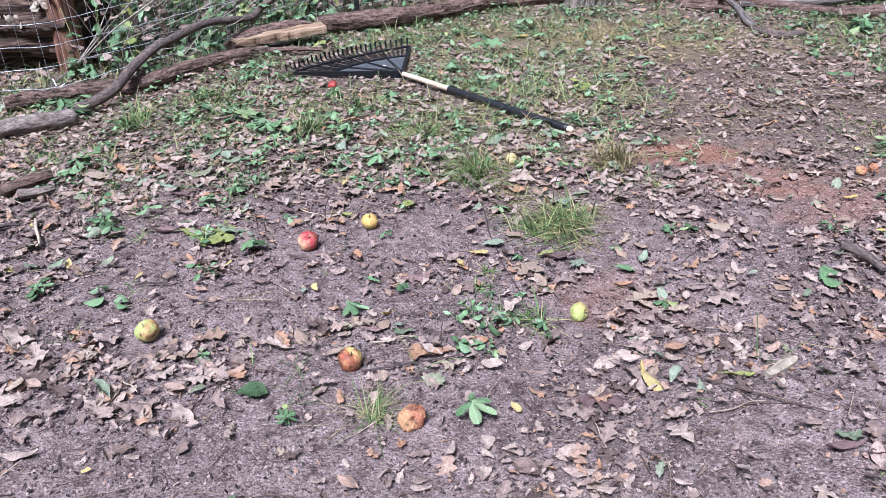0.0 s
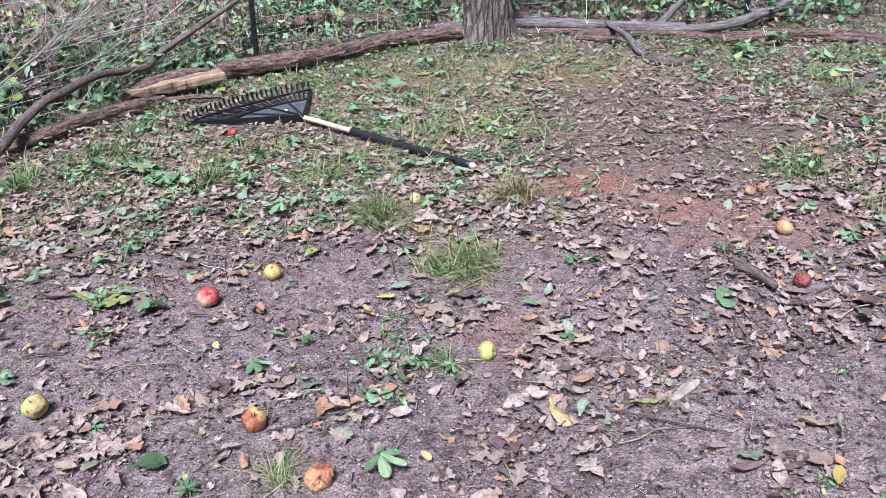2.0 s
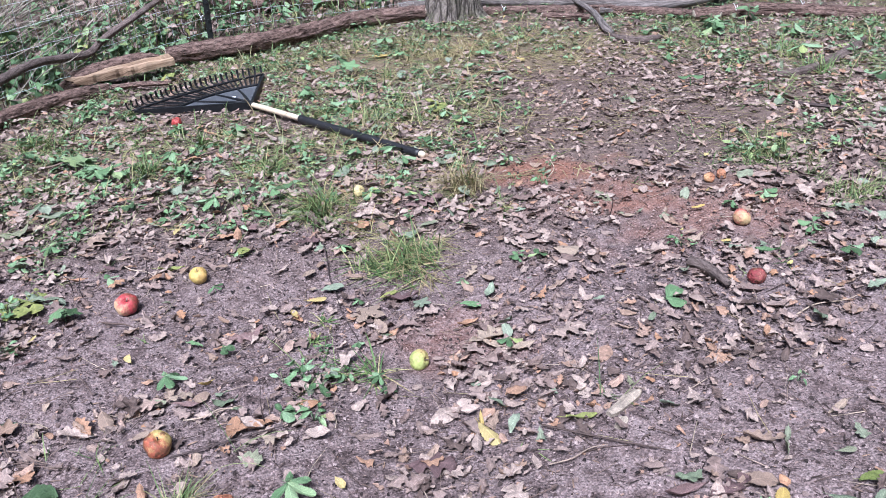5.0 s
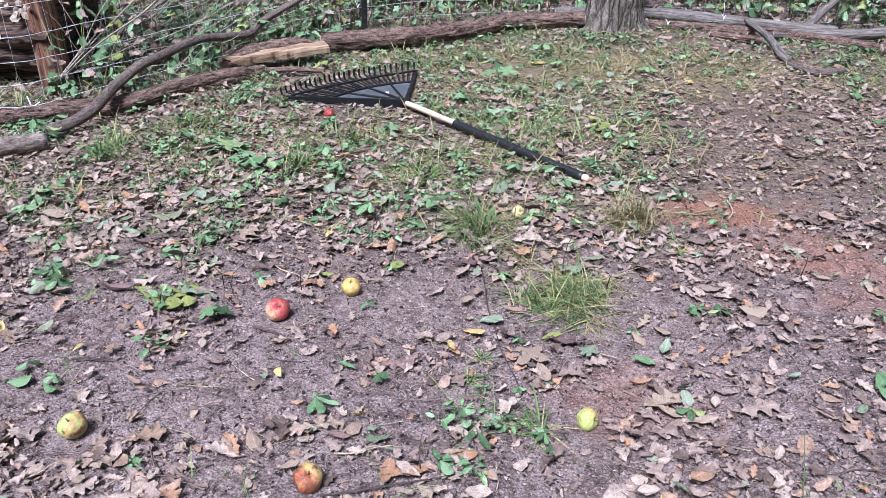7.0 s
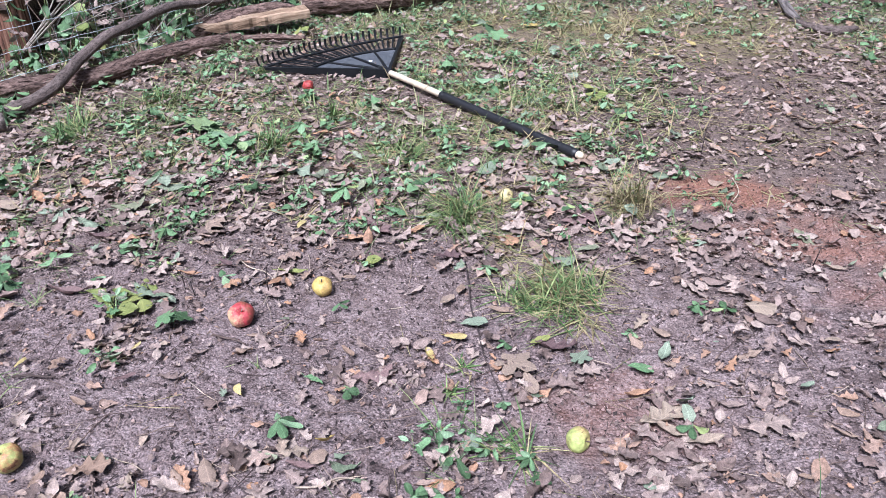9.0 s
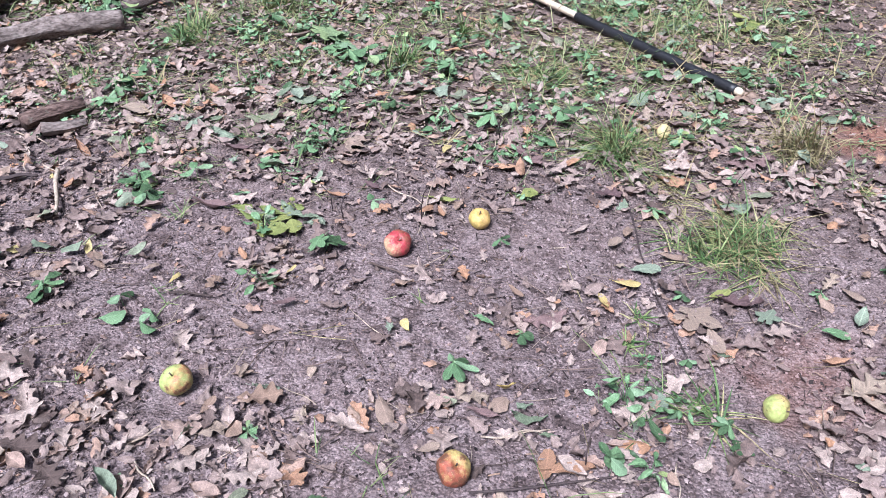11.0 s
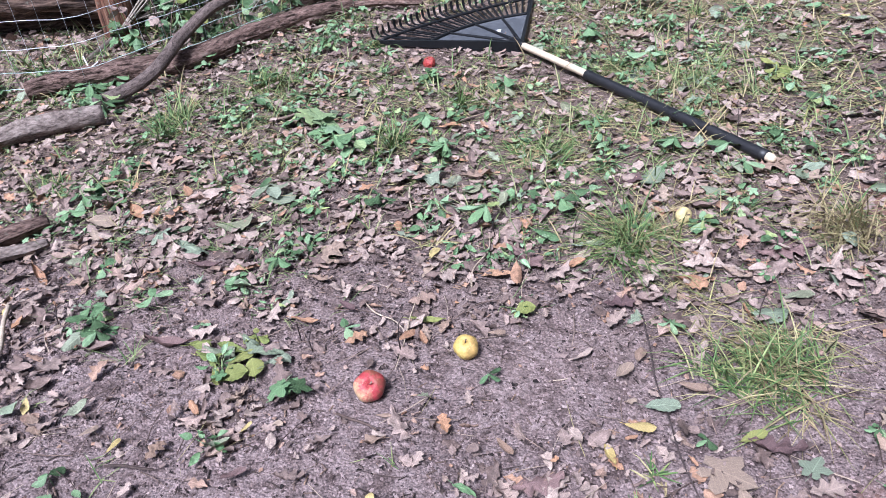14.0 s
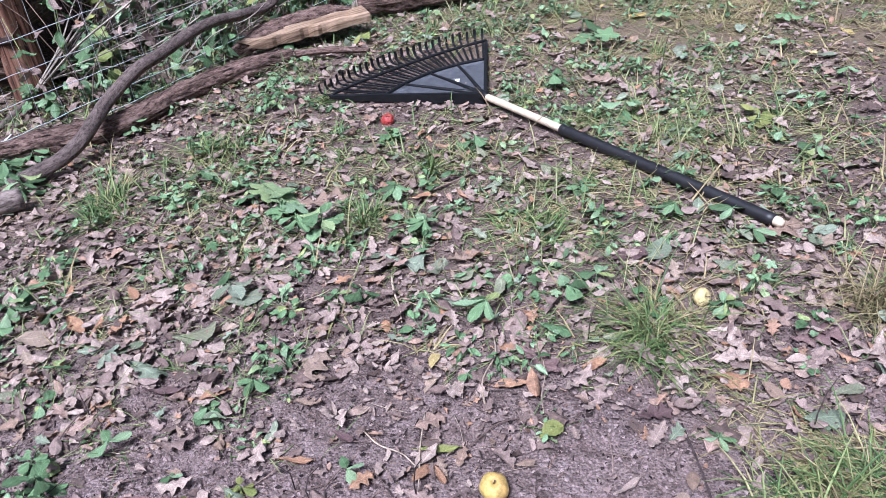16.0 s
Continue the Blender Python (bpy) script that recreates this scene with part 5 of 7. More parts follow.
stick(TWIG, 0.0040, (-0.504, 1.122), (-0.436, 1.152))
stick(PALETWIG, 0.0044, (-0.384, 1.837), (-0.378, 1.582))
stick(TWIG, 0.0048, (-1.121, 1.964), (-1.089, 1.691))
stick(PALETWIG, 0.0057, (-1.433, 1.750), (-1.347, 1.690))
stick(TWIG, 0.0032, (-0.066, 1.213), (-0.141, 1.212))
stick(PALETWIG, 0.0030, (-0.456, 1.036), (-0.529, 1.066))
stick(TWIG, 0.0075, (-0.332, 2.805), (-0.474, 2.677))
stick(TWIG, 0.0066, (0.598, 0.892), (0.719, 0.819), (0.830, 0.763))
stick(TWIG, 0.0044, (0.591, 0.768), (0.714, 0.803))
stick(TWIG, 0.0044, (0.205, 0.739), (0.212, 0.662))
stick(TWIG, 0.0050, (0.425, 0.665), (0.466, 0.608))
stick(TWIG, 0.0041, (0.937, 1.039), (0.760, 1.032))
stick(PALETWIG, 0.0035, (0.860, 0.751), (0.909, 0.842))
stick(TWIG, 0.0033, (0.531, 0.641), (0.596, 0.639))
stick(PALETWIG, 0.0049, (0.913, 2.348), (0.846, 2.043))
stick(TWIG, 0.0042, (0.362, 0.653), (0.344, 0.732))
stick(TWIG, 0.0060, (-0.158, 1.008), (-0.054, 1.040))
stick(DARKTWIG, 0.0066, (0.995, 1.228), (1.061, 1.176))
stick(PALETWIG, 0.0055, (1.274, 1.168), (1.469, 1.232))
stick(DARKTWIG, 0.0116, (1.444, 1.028), (1.482, 0.889))
stick(TWIG, 0.0062, (1.203, 1.035), (1.245, 1.032))
stick(TWIG, 0.0040, (1.160, 0.536), (1.289, 0.658))
stick(DARKTWIG, 0.0225, (2.002, 2.692), (2.182, 2.541))
stick(TWIG, 0.0046, (-0.514, 0.968), (-0.411, 0.914))
stick(TWIG, 0.0045, (1.094, 1.225), (1.036, 1.235))
stick(TWIG, 0.0085, (1.659, 3.268), (1.394, 3.367))
stick(TWIG, 0.0060, (1.409, 1.971), (1.252, 1.997))
stick(TWIG, 0.0043, (1.581, 1.041), (1.496, 1.123))
stick(TWIG, 0.0138, (-1.055, 2.706), (-0.969, 2.773))
stick(PALETWIG, 0.0050, (-0.528, 2.767), (-0.361, 2.940))
stick(PALETWIG, 0.0043, (-0.808, 1.830), (-0.665, 2.005))
stick(PALETWIG, 0.0083, (-0.508, 2.287), (-0.463, 2.113))
stick(PALETWIG, 0.0066, (-0.263, 1.833), (-0.255, 2.061))
stick(PALETWIG, 0.0049, (-0.500, 1.794), (-0.387, 1.702))
stick(TWIG, 0.0048, (-0.294, 1.759), (-0.232, 1.813), (-0.123, 1.830))
stick(DARKTWIG, 0.0036, (0.396, 2.759), (0.496, 2.925))
stick(TWIG, 0.0039, (-0.935, 1.653), (-0.854, 1.683))
stick(PALETWIG, 0.0036, (-0.151, 1.990), (-0.153, 1.830))
stick(TWIG, 0.0057, (0.073, 3.250), (0.215, 3.061))
stick(PALETWIG, 0.0041, (-1.064, 2.167), (-1.200, 2.088))
stick(TWIG, 0.0058, (-0.827, 3.168), (-1.040, 3.146))
stick(TWIG, 0.0063, (-0.024, 3.565), (-0.169, 3.761))
stick(PALETWIG, 0.0040, (-0.726, 2.157), (-0.648, 2.242))

# fallen leaves that lie apart from the litter
fallen("ovate", -0.378, 1.979, 0.049, 80, YELLOW)
fallen("ovate", 0.046, 1.415, 0.050, 110, YELLOW)
fallen("ovate", -0.854, 1.321, 0.036, 80, YELLOW)
fallen("ovate", -0.619, 1.394, 0.027, 60, YELLOW)
fallen("ovate", 0.098, 1.495, 0.056, -10, YELLOW)
fallen("ovate", 0.292, 1.499, 0.053, 30, LIME)
fallen("ovate", 0.571, 1.540, 0.055, -50, TAN)
fallen("round", -0.918, 1.181, 0.054, 20, GREEN)
fallen("round", -0.835, 1.161, 0.042, -20, GREEN)
fallen("round", 0.064, 0.996, 0.054, 80, GREEN)
fallen("ovate", 0.140, 1.085, 0.051, -60, GREEN)
fallen("round", 0.147, 1.160, 0.054, 80, GREYGREEN)
fallen("maple", 0.287, 1.083, 0.047, 40, GREEN)
fallen("ovate", 0.138, 1.548, 0.065, 0, GREYGREEN)
fallen("narrow", -0.191, 1.305, 0.048, -20, GREEN)
fallen("narrow", -0.347, 1.748, 0.078, 10, LIME)
fallen("narrow", -0.044, 1.029, 0.035, -10, GREYGREEN)
fallen("oak", -0.690, 1.409, 0.074, 60, BROWN)
fallen("oak", -0.559, 1.035, 0.081, 20, TAN)
fallen("oak", 0.329, 1.481, 0.096, -10, DARKLEAF)
fallen("oak", -0.074, 1.342, 0.096, 20, DARKLEAF)
fallen("oak", 0.433, 2.072, 0.121, 10, DARKLEAF)
fallen("maple", 0.238, 1.406, 0.102, -30, TAN)
fallen("ovate", 0.268, 1.353, 0.068, -70, TAN)
fallen("ovate", -0.334, 1.041, 0.066, -60, TAN)
fallen("oak", -0.182, 1.097, 0.056, 20, TAN)
fallen("ovate", -0.232, 1.087, 0.056, -70, TAN)
fallen("narrow", 0.495, 1.337, 0.068, 20, ORANGE)
fallen("narrow", 0.542, 1.235, 0.079, -40, TAN)
fallen("ovate", -0.045, 0.963, 0.065, 85, ORANGE)
fallen("narrow", -0.001, 0.968, 0.083, 20, ORANGE)
fallen("ovate", -0.870, 0.937, 0.044, 70, TAN)
fallen("oak", -0.604, 0.943, 0.058, 40, TAN)
fallen("oak", -0.833, 0.933, 0.059, -20, TAN)
fallen("ovate", -0.661, 1.202, 0.049, -30, TAN)
fallen("ovate", -0.611, 1.086, 0.036, 90, TAN)
fallen("ovate", -0.921, 1.348, 0.039, 60, TAN)
fallen("oak", -0.765, 1.316, 0.053, 80, TAN)
fallen("ovate", -1.277, 1.488, 0.056, 40, TAN)
fallen("oak", -0.639, 1.961, 0.102, 60, TAN)
fallen("oak", -0.155, 1.973, 0.094, -40, DARKLEAF)
fallen("narrow", -0.611, 1.711, 0.067, 0, ORANGE)
fallen("narrow", -1.350, 1.820, 0.102, -40, ORANGE)
fallen("ovate", 0.061, 2.344, 0.102, 0, DARKLEAF)
fallen("oak", -0.507, 2.013, 0.069, 10, BROWN)
fallen("ovate", 0.200, 1.602, 0.061, 0, TAN)
fallen("ovate", 0.068, 1.623, 0.057, 60, TAN)
fallen("ovate", -0.136, 1.406, 0.043, -40, TAN)
fallen("oak", 0.452, 2.449, 0.121, 20, TAN)
fallen("ovate", -0.240, 0.971, 0.038, 30, TAN)
fallen("ovate", -0.642, 0.998, 0.040, 70, TAN)
fallen("narrow", -0.160, 1.060, 0.060, -10, DARKLEAF)
fallen("maple", 0.382, 1.440, 0.056, 60, GREYGREEN)
fallen("ovate", 0.509, 1.410, 0.057, -10, GREEN)
fallen("ovate", 0.430, 1.896, 0.062, 10, GREYGREEN)
fallen("oak", -0.500, 1.296, 0.058, 10, BROWN)
fallen("ovate", -0.600, 1.288, 0.047, 40, DARKLEAF)
fallen("round", -0.794, 1.021, 0.031, 0, BROWN)
fallen("oak", -0.913, 0.856, 0.076, 10, BROWN)
fallen("oak", -0.838, 0.869, 0.066, 70, BROWN)
fallen("oak", -0.834, 0.811, 0.073, -30, BROWN)
fallen("oak", -0.527, 0.863, 0.073, 10, BROWN)
fallen("oak", -0.446, 0.877, 0.064, -40, BROWN)
fallen("oak", -0.507, 0.913, 0.057, 30, BROWN)
fallen("narrow", -0.879, 1.606, 0.110, 5, DARKLEAF)
fallen("ovate", -0.704, 1.574, 0.067, 40, LIME)
fallen("torn", -0.770, 1.563, 0.080, -10, LIME)
fallen("ovate", -0.730, 1.511, 0.057, -60, LIME)
fallen("narrow", -0.655, 1.594, 0.081, 10, GREYGREEN)
fallen("torn", -0.814, 1.605, 0.068, 20, LIME)
fallen("round", -0.70, 1.52, 0.062, 30, LIME)
fallen("round", -0.665, 1.545, 0.06, 120, LIME)
fallen("torn", -0.76, 1.59, 0.085, 15, GREYGREEN)
fallen("torn", -0.70, 1.62, 0.08, -30, GREYGREEN)
fallen("torn", -0.63, 1.575, 0.075, 60, GREYGREEN)
fallen("ovate", -0.735, 1.60, 0.07, 170, LIME)
fallen("ovate", 0.306, 4.128, 0.082, 20, YELLOW)
fallen("ovate", 1.052, 3.808, 0.065, -60, YELLOW)
fallen("ovate", -0.552, 2.828, 0.068, -40, TAN)
fallen("ovate", -1.478, 2.865, 0.072, 60, TAN)
fallen("ovate", -1.079, 2.026, 0.084, 10, GREYGREEN)
fallen("oak", -1.005, 1.955, 0.123, -20, GREYGREEN)
fallen("round", -0.929, 2.071, 0.103, 20, GREYGREEN)
fallen("round", -0.856, 2.204, 0.096, 40, GREYGREEN)
fallen("ovate", -0.932, 2.270, 0.071, 70, GREEN)
fallen("torn", -0.479, 2.340, 0.135, -10, GREYGREEN)
fallen("torn", -0.40, 2.31, 0.11, 60, GREYGREEN)
fallen("round", 0.132, 2.356, 0.091, 60, GREYGREEN)
fallen("oak", -0.622, 1.856, 0.057, 0, TAN)
fallen("oak", 0.519, 2.402, 0.096, -40, TAN)
fallen("oak", 0.415, 2.046, 0.117, 10, DARKLEAF)
fallen("round", 0.357, 1.815, 0.073, 0, GREYGREEN)
fallen("oak", -0.372, 1.813, 0.066, 30, BROWN)
fallen("round", 0.286, 2.306, 0.069, 0, GREYGREEN)
fallen("oak", -0.318, 2.236, 0.089, 0, BROWN)
fallen("ovate", -0.374, 2.173, 0.058, -20, GREYGREEN)
fallen("ovate", -0.118, 2.080, 0.074, -20, GREEN)
fallen("narrow", -0.216, 1.907, 0.075, 0, ORANGE)
fallen("narrow", 0.213, 1.923, 0.085, 0, ORANGE)
fallen("oak", 0.057, 1.827, 0.071, 20, DARKLEAF)
fallen("ovate", 0.098, 1.673, 0.049, 80, TAN)
fallen("ovate", -0.378, 1.685, 0.051, 60, ORANGE)
fallen("oak", -0.754, 2.660, 0.146, 10, TAN)
fallen("oak", -0.337, 2.346, 0.084, 30, TAN)
fallen("ovate", -0.189, 1.703, 0.037, 20, TAN)
fallen("oak", -0.484, 1.666, 0.051, 40, ORANGE)
fallen("ovate", -0.341, 1.679, 0.041, -60, ORANGE)
fallen("narrow", -0.932, 1.891, 0.083, 10, DARKLEAF)
fallen("narrow", -0.824, 1.881, 0.070, 20, ORANGE)
fallen("ovate", -1.316, 2.066, 0.106, 0, TAN)
fallen("ovate", -1.104, 1.745, 0.049, -70, BROWN)
fallen("oak", -1.300, 1.947, 0.100, 0, TAN)
fallen("ovate", -1.151, 2.237, 0.056, -50, ORANGE)
fallen("oak", -0.032, 2.344, 0.061, -40, TAN)
fallen("ovate", 0.252, 2.355, 0.055, 0, TAN)
fallen("oak", -0.257, 2.567, 0.077, 20, TAN)
fallen("oak", 0.458, 2.715, 0.094, 10, BROWN)
fallen("oak", 0.089, 3.443, 0.121, 0, TAN)
fallen("oak", 0.306, 1.950, 0.068, -20, TAN)
fallen("ovate", 0.285, 1.889, 0.055, -60, TAN)
fallen("oak", 0.295, 2.089, 0.060, 30, BROWN)
fallen("ovate", -0.785, 2.281, 0.056, 0, BROWN)
fallen("ovate", -0.535, 1.773, 0.048, -30, DARKLEAF)
fallen("ovate", -0.375, 1.766, 0.054, 10, BROWN)
fallen("round", -0.141, 1.780, 0.053, 30, LIME)
fallen("ovate", -0.569, 2.369, 0.058, 20, GREYGREEN)
fallen("ovate", 0.487, 0.876, 0.070, -60, YELLOW)
fallen("narrow", 0.479, 0.931, 0.052, 90, YELLOW)
fallen("round", -0.394, 0.814, 0.071, 10, GREEN)
fallen("oak", 1.014, 0.770, 0.078, -20, TAN)
fallen("round", 0.812, 1.622, 0.076, 0, TAN)
fallen("round", 1.027, 1.333, 0.062, 40, GREEN)
fallen("round", 1.019, 1.283, 0.054, -40, GREEN)
fallen("narrow", 1.338, 1.487, 0.079, -30, GREEN)
fallen("ovate", 1.254, 1.559, 0.040, 10, YELLOW)
fallen("oak", 0.366, 0.793, 0.096, -10, DARKLEAF)
fallen("ovate", -0.520, 0.823, 0.042, 60, GREYGREEN)
fallen("oak", -0.637, 0.763, 0.095, 20, BROWN)
fallen("oak", -0.715, 0.751, 0.094, -30, BROWN)
fallen("oak", -0.624, 0.872, 0.075, 40, BROWN)
fallen("oak", 0.533, 1.272, 0.106, 30, TAN)
fallen("narrow", 0.608, 1.200, 0.088, 20, TAN)
fallen("ovate", 1.186, 1.641, 0.042, 0, TAN)
fallen("ovate", 0.937, 1.498, 0.040, 10, TAN)
fallen("oak", 1.113, 2.199, 0.084, -20, BROWN)
fallen("oak", 0.735, 1.240, 0.089, 10, BROWN)
fallen("ovate", 0.899, 3.564, 0.089, 20, GREYGREEN)
fallen("ovate", 0.837, 1.347, 0.040, 30, GREYGREEN)
fallen("oak", 0.395, 1.401, 0.064, 20, BROWN)
fallen("ovate", 0.967, 0.597, 0.053, 60, YELLOW)
fallen("narrow", 0.688, 0.899, 0.076, 5, LIME)
fallen("oak", 0.509, 0.747, 0.058, 20, BROWN)
fallen("oak", 0.832, 0.683, 0.067, -10, GREYGREEN)
fallen("oak", 0.894, 0.645, 0.088, 20, DARKLEAF)
fallen("ovate", 1.077, 0.588, 0.055, -20, GREYGREEN)
fallen("ovate", 1.128, 0.573, 0.054, 40, GREYGREEN)
fallen("ovate", 1.102, 0.535, 0.070, -30, GREYGREEN)
fallen("ovate", 0.951, 0.656, 0.079, 0, TAN)
fallen("narrow", 0.818, 0.655, 0.089, 10, DARKLEAF)
fallen("ovate", 1.149, 0.712, 0.035, 0, GREYGREEN)
fallen("ovate", 1.149, 0.630, 0.050, 0, LIME)
fallen("ovate", 1.242, 0.625, 0.056, 0, LIME)
fallen("ovate", 1.658, 1.326, 0.058, 10, GREYGREEN)
fallen("ovate", 1.266, 1.795, 0.041, 0, YELLOW)
fallen("ovate", 1.343, 1.907, 0.036, 40, YELLOW)
fallen("ovate", 1.174, 1.112, 0.043, 60, ORANGE)
fallen("round", 1.799, 3.616, 0.111, 80, GREEN)
fallen("oak", 1.704, 1.740, 0.094, 10, GREYGREEN)
fallen("oak", 1.751, 1.652, 0.091, -20, GREYGREEN)
fallen("oak", 1.608, 1.674, 0.073, 20, GREYGREEN)
fallen("oak", 1.144, 2.179, 0.084, 10, BROWN)

# weeds
plant("palm", -0.229, 1.165, 0.083, 0, tall=0.35)
plant("maple", -0.573, 1.497, 0.077, 67, material=GREEN, tall=0.5)
plant("rosette", -1.101, 1.238, 0.078, 134, tall=0.45)
plant("rosette", -1.122, 1.694, 0.095, 201, tall=0.45)
plant("tri", -1.055, 1.605, 0.069, 268, tall=0.45)
plant("rosette", -1.430, 2.158, 0.139, 335, tall=0.45)
plant("maple", -0.923, 2.665, 0.19, 42, tall=0.28)
plant("maple", -0.86, 2.60, 0.16, 190, tall=0.3)
plant("rosette", -0.722, 2.508, 0.168, 109, tall=0.45)
plant("palm", -0.271, 2.118, 0.128, 176, tall=0.45)
plant("rosette", -0.568, 2.201, 0.094, 243, tall=0.45)
plant("tri", -0.890, 2.222, 0.103, 310, material=GREYGREEN, tall=0.45)
plant("tri", -0.114, 1.269, 0.051, 17, tall=0.45)
plant("rosette", -0.551, 0.952, 0.054, 84, tall=0.45)
plant("rosette", -0.719, 0.816, 0.040, 151, tall=0.45)
plant("tri", 0.212, 1.479, 0.043, 218, tall=0.45)
plant("tri", 0.211, 1.291, 0.035, 285, tall=0.45)
plant("rosette", 0.505, 1.539, 0.056, 352, tall=0.45)
plant("tri", -0.984, 1.736, 0.082, 126, tall=0.45)
plant("rosette", -0.812, 1.823, 0.083, 193, tall=0.45)
plant("tri", -0.744, 1.901, 0.070, 260, tall=0.45)
plant("tri", -0.187, 1.573, 0.051, 327, tall=0.45)
plant("tri", -0.512, 1.687, 0.058, 34, tall=0.45)
plant("tri", -0.837, 1.664, 0.042, 101, tall=0.45)
plant("palm", -0.443, 2.482, 0.121, 168, tall=0.45)
plant("palm", -0.545, 2.687, 0.117, 235, tall=0.45)
plant("rosette", -1.204, 2.666, 0.100, 302, tall=0.45)
plant("tri", -0.091, 2.186, 0.098, 9, tall=0.45)
plant("tri", -0.020, 2.240, 0.082, 76, tall=0.45)
plant("tri", 0.338, 2.487, 0.105, 143, tall=0.45)
plant("rosette", 0.147, 3.160, 0.151, 210, tall=0.45)
plant("tri", -1.426, 2.081, 0.085, 277, tall=0.45)
plant("tri", -1.109, 1.993, 0.065, 344, material=GREYGREEN, tall=0.45)
plant("rosette", -0.797, 2.522, 0.147, 67, tall=0.45)
plant("rosette", -0.336, 2.988, 0.118, 268, tall=0.45)
plant("palm", 0.369, 2.403, 0.100, 42, tall=0.45)
plant("rosette", -0.023, 2.672, 0.088, 109, tall=0.45)
plant("palm", 0.199, 2.520, 0.097, 176, tall=0.45)
plant("rosette", 0.543, 3.067, 0.148, 243, material=LIME, tall=0.3)
plant("rosette", 0.578, 2.944, 0.101, 310, tall=0.45)
plant("maple", 0.102, 3.796, 0.156, 17, tall=0.45)
plant("tri", 0.500, 3.642, 0.093, 84, tall=0.45)
plant("tri", 0.784, 3.648, 0.108, 151, tall=0.45)
plant("tri", 0.913, 3.393, 0.089, 218, tall=0.45)
plant("tri", -0.626, 2.199, 0.067, 126, tall=0.45)
plant("tri", -1.152, 3.952, 0.121, 193, tall=0.45)
plant("rosette", -0.700, 1.644, 0.061, 9, material=LIME, tall=0.45)
plant("palm", -1.149, 2.780, 0.114, 76, tall=0.45)
plant("rosette", -1.558, 3.217, 0.121, 210, tall=0.45)
plant("rosette", -1.833, 3.026, 0.116, 277, tall=0.45)
plant("rosette", -1.860, 2.908, 0.167, 344, tall=0.45)
plant("palm", 0.159, 1.762, 0.062, 51, tall=0.45)
plant("rosette", 0.248, 2.143, 0.087, 118, tall=0.45)
plant("rosette", 0.640, 2.824, 0.113, 185, tall=0.45)
plant("tri", 0.476, 2.610, 0.075, 252, tall=0.45)
plant("tri", -0.303, 1.929, 0.046, 319, tall=0.45)
plant("tri", -0.703, 2.003, 0.057, 26, tall=0.45)
plant("tri", -1.205, 1.956, 0.062, 93, tall=0.45)
plant("tri", -1.323, 2.149, 0.055, 160, tall=0.45)
plant("tri", -1.425, 2.244, 0.086, 294, tall=0.45)
plant("rosette", -0.601, 3.078, 0.112, 1, tall=0.45)
plant("rosette", -1.148, 3.555, 0.109, 68, tall=0.45)
plant("rosette", -1.442, 3.917, 0.145, 135, tall=0.45)
plant("tri", -0.097, 3.963, 0.094, 202, tall=0.45)
plant("tri", 0.424, 4.082, 0.095, 269, tall=0.45)
plant("tri", -0.868, 4.022, 0.097, 336, material=LIME, tall=0.45)
plant("rosette", -0.234, 2.554, 0.076, 43, tall=0.45)
plant("tri", 0.163, 2.683, 0.063, 110, tall=0.45)
plant("rosette", -1.190, 1.851, 0.071, 177, tall=0.45)
plant("tri", -0.695, 2.409, 0.053, 311, tall=0.45)
plant("tri", -0.904, 2.392, 0.059, 18, tall=0.45)
plant("rosette", -0.456, 2.722, 0.082, 85, tall=0.45)
plant("rosette", 1.781, 3.590, 0.119, 0, tall=1.2)
plant("tri", 0.068, 3.982, 0.143, 67, tall=0.45)
plant("maple", 1.456, 5.163, 0.160, 134, tall=0.45)
plant("rosette", -1.087, 1.647, 0.105, 201, tall=0.45)
plant("tri", 0.584, 1.226, 0.062, 268, tall=0.45)
plant("palm", 0.094, 0.753, 0.099, 335, tall=0.45)
plant("tri", 0.057, 0.988, 0.066, 42, tall=0.45)
plant("palm", -0.293, 0.717, 0.055, 109, tall=0.45)
plant("palm", 0.265, 1.119, 0.057, 176, tall=0.45)
plant("rosette", -1.739, 2.783, 0.174, 17, tall=0.45)
plant("tri", 1.732, 3.131, 0.108, 84, tall=0.45)
plant("rosette", 0.673, 1.633, 0.063, 151, tall=0.45)
plant("tri", -0.071, 3.427, 0.116, 352, tall=0.45)
plant("rosette", 2.596, 4.490, 0.214, 59, tall=0.45)
plant("rosette", 2.273, 4.222, 0.204, 126, tall=0.45)
plant("rosette", 2.627, 3.982, 0.194, 193, tall=0.45)
plant("tri", 0.878, 3.979, 0.097, 260, tall=0.45)
plant("tri", 0.344, 4.364, 0.139, 34, tall=0.45)
plant("tri", 0.728, 1.607, 0.058, 101, tall=0.45)
plant("tri", -0.926, 1.232, 0.060, 168, tall=0.45)
plant("tri", -0.846, 1.201, 0.053, 235, tall=0.45)
plant("rosette", 2.311, 2.377, 0.140, 67, tall=0.45)
plant("rosette", 1.964, 1.769, 0.134, 134, tall=0.45)
plant("rosette", 2.784, 3.646, 0.159, 201, tall=0.45)
plant("rosette", 1.495, 1.840, 0.096, 268, tall=0.45)
plant("tri", 2.136, 2.645, 0.124, 335, tall=0.45)
plant("rosette", 1.958, 4.320, 0.177, 42, tall=0.45)
plant("rosette", 3.101, 3.608, 0.191, 109, tall=0.45)
plant("rosette", 2.300, 4.342, 0.216, 176, tall=0.45)
plant("tri", 2.442, 3.503, 0.153, 243, tall=0.45)
plant("rosette", 2.567, 2.959, 0.190, 310, tall=0.45)
plant("rosette", 2.255, 2.075, 0.170, 17, tall=0.45)
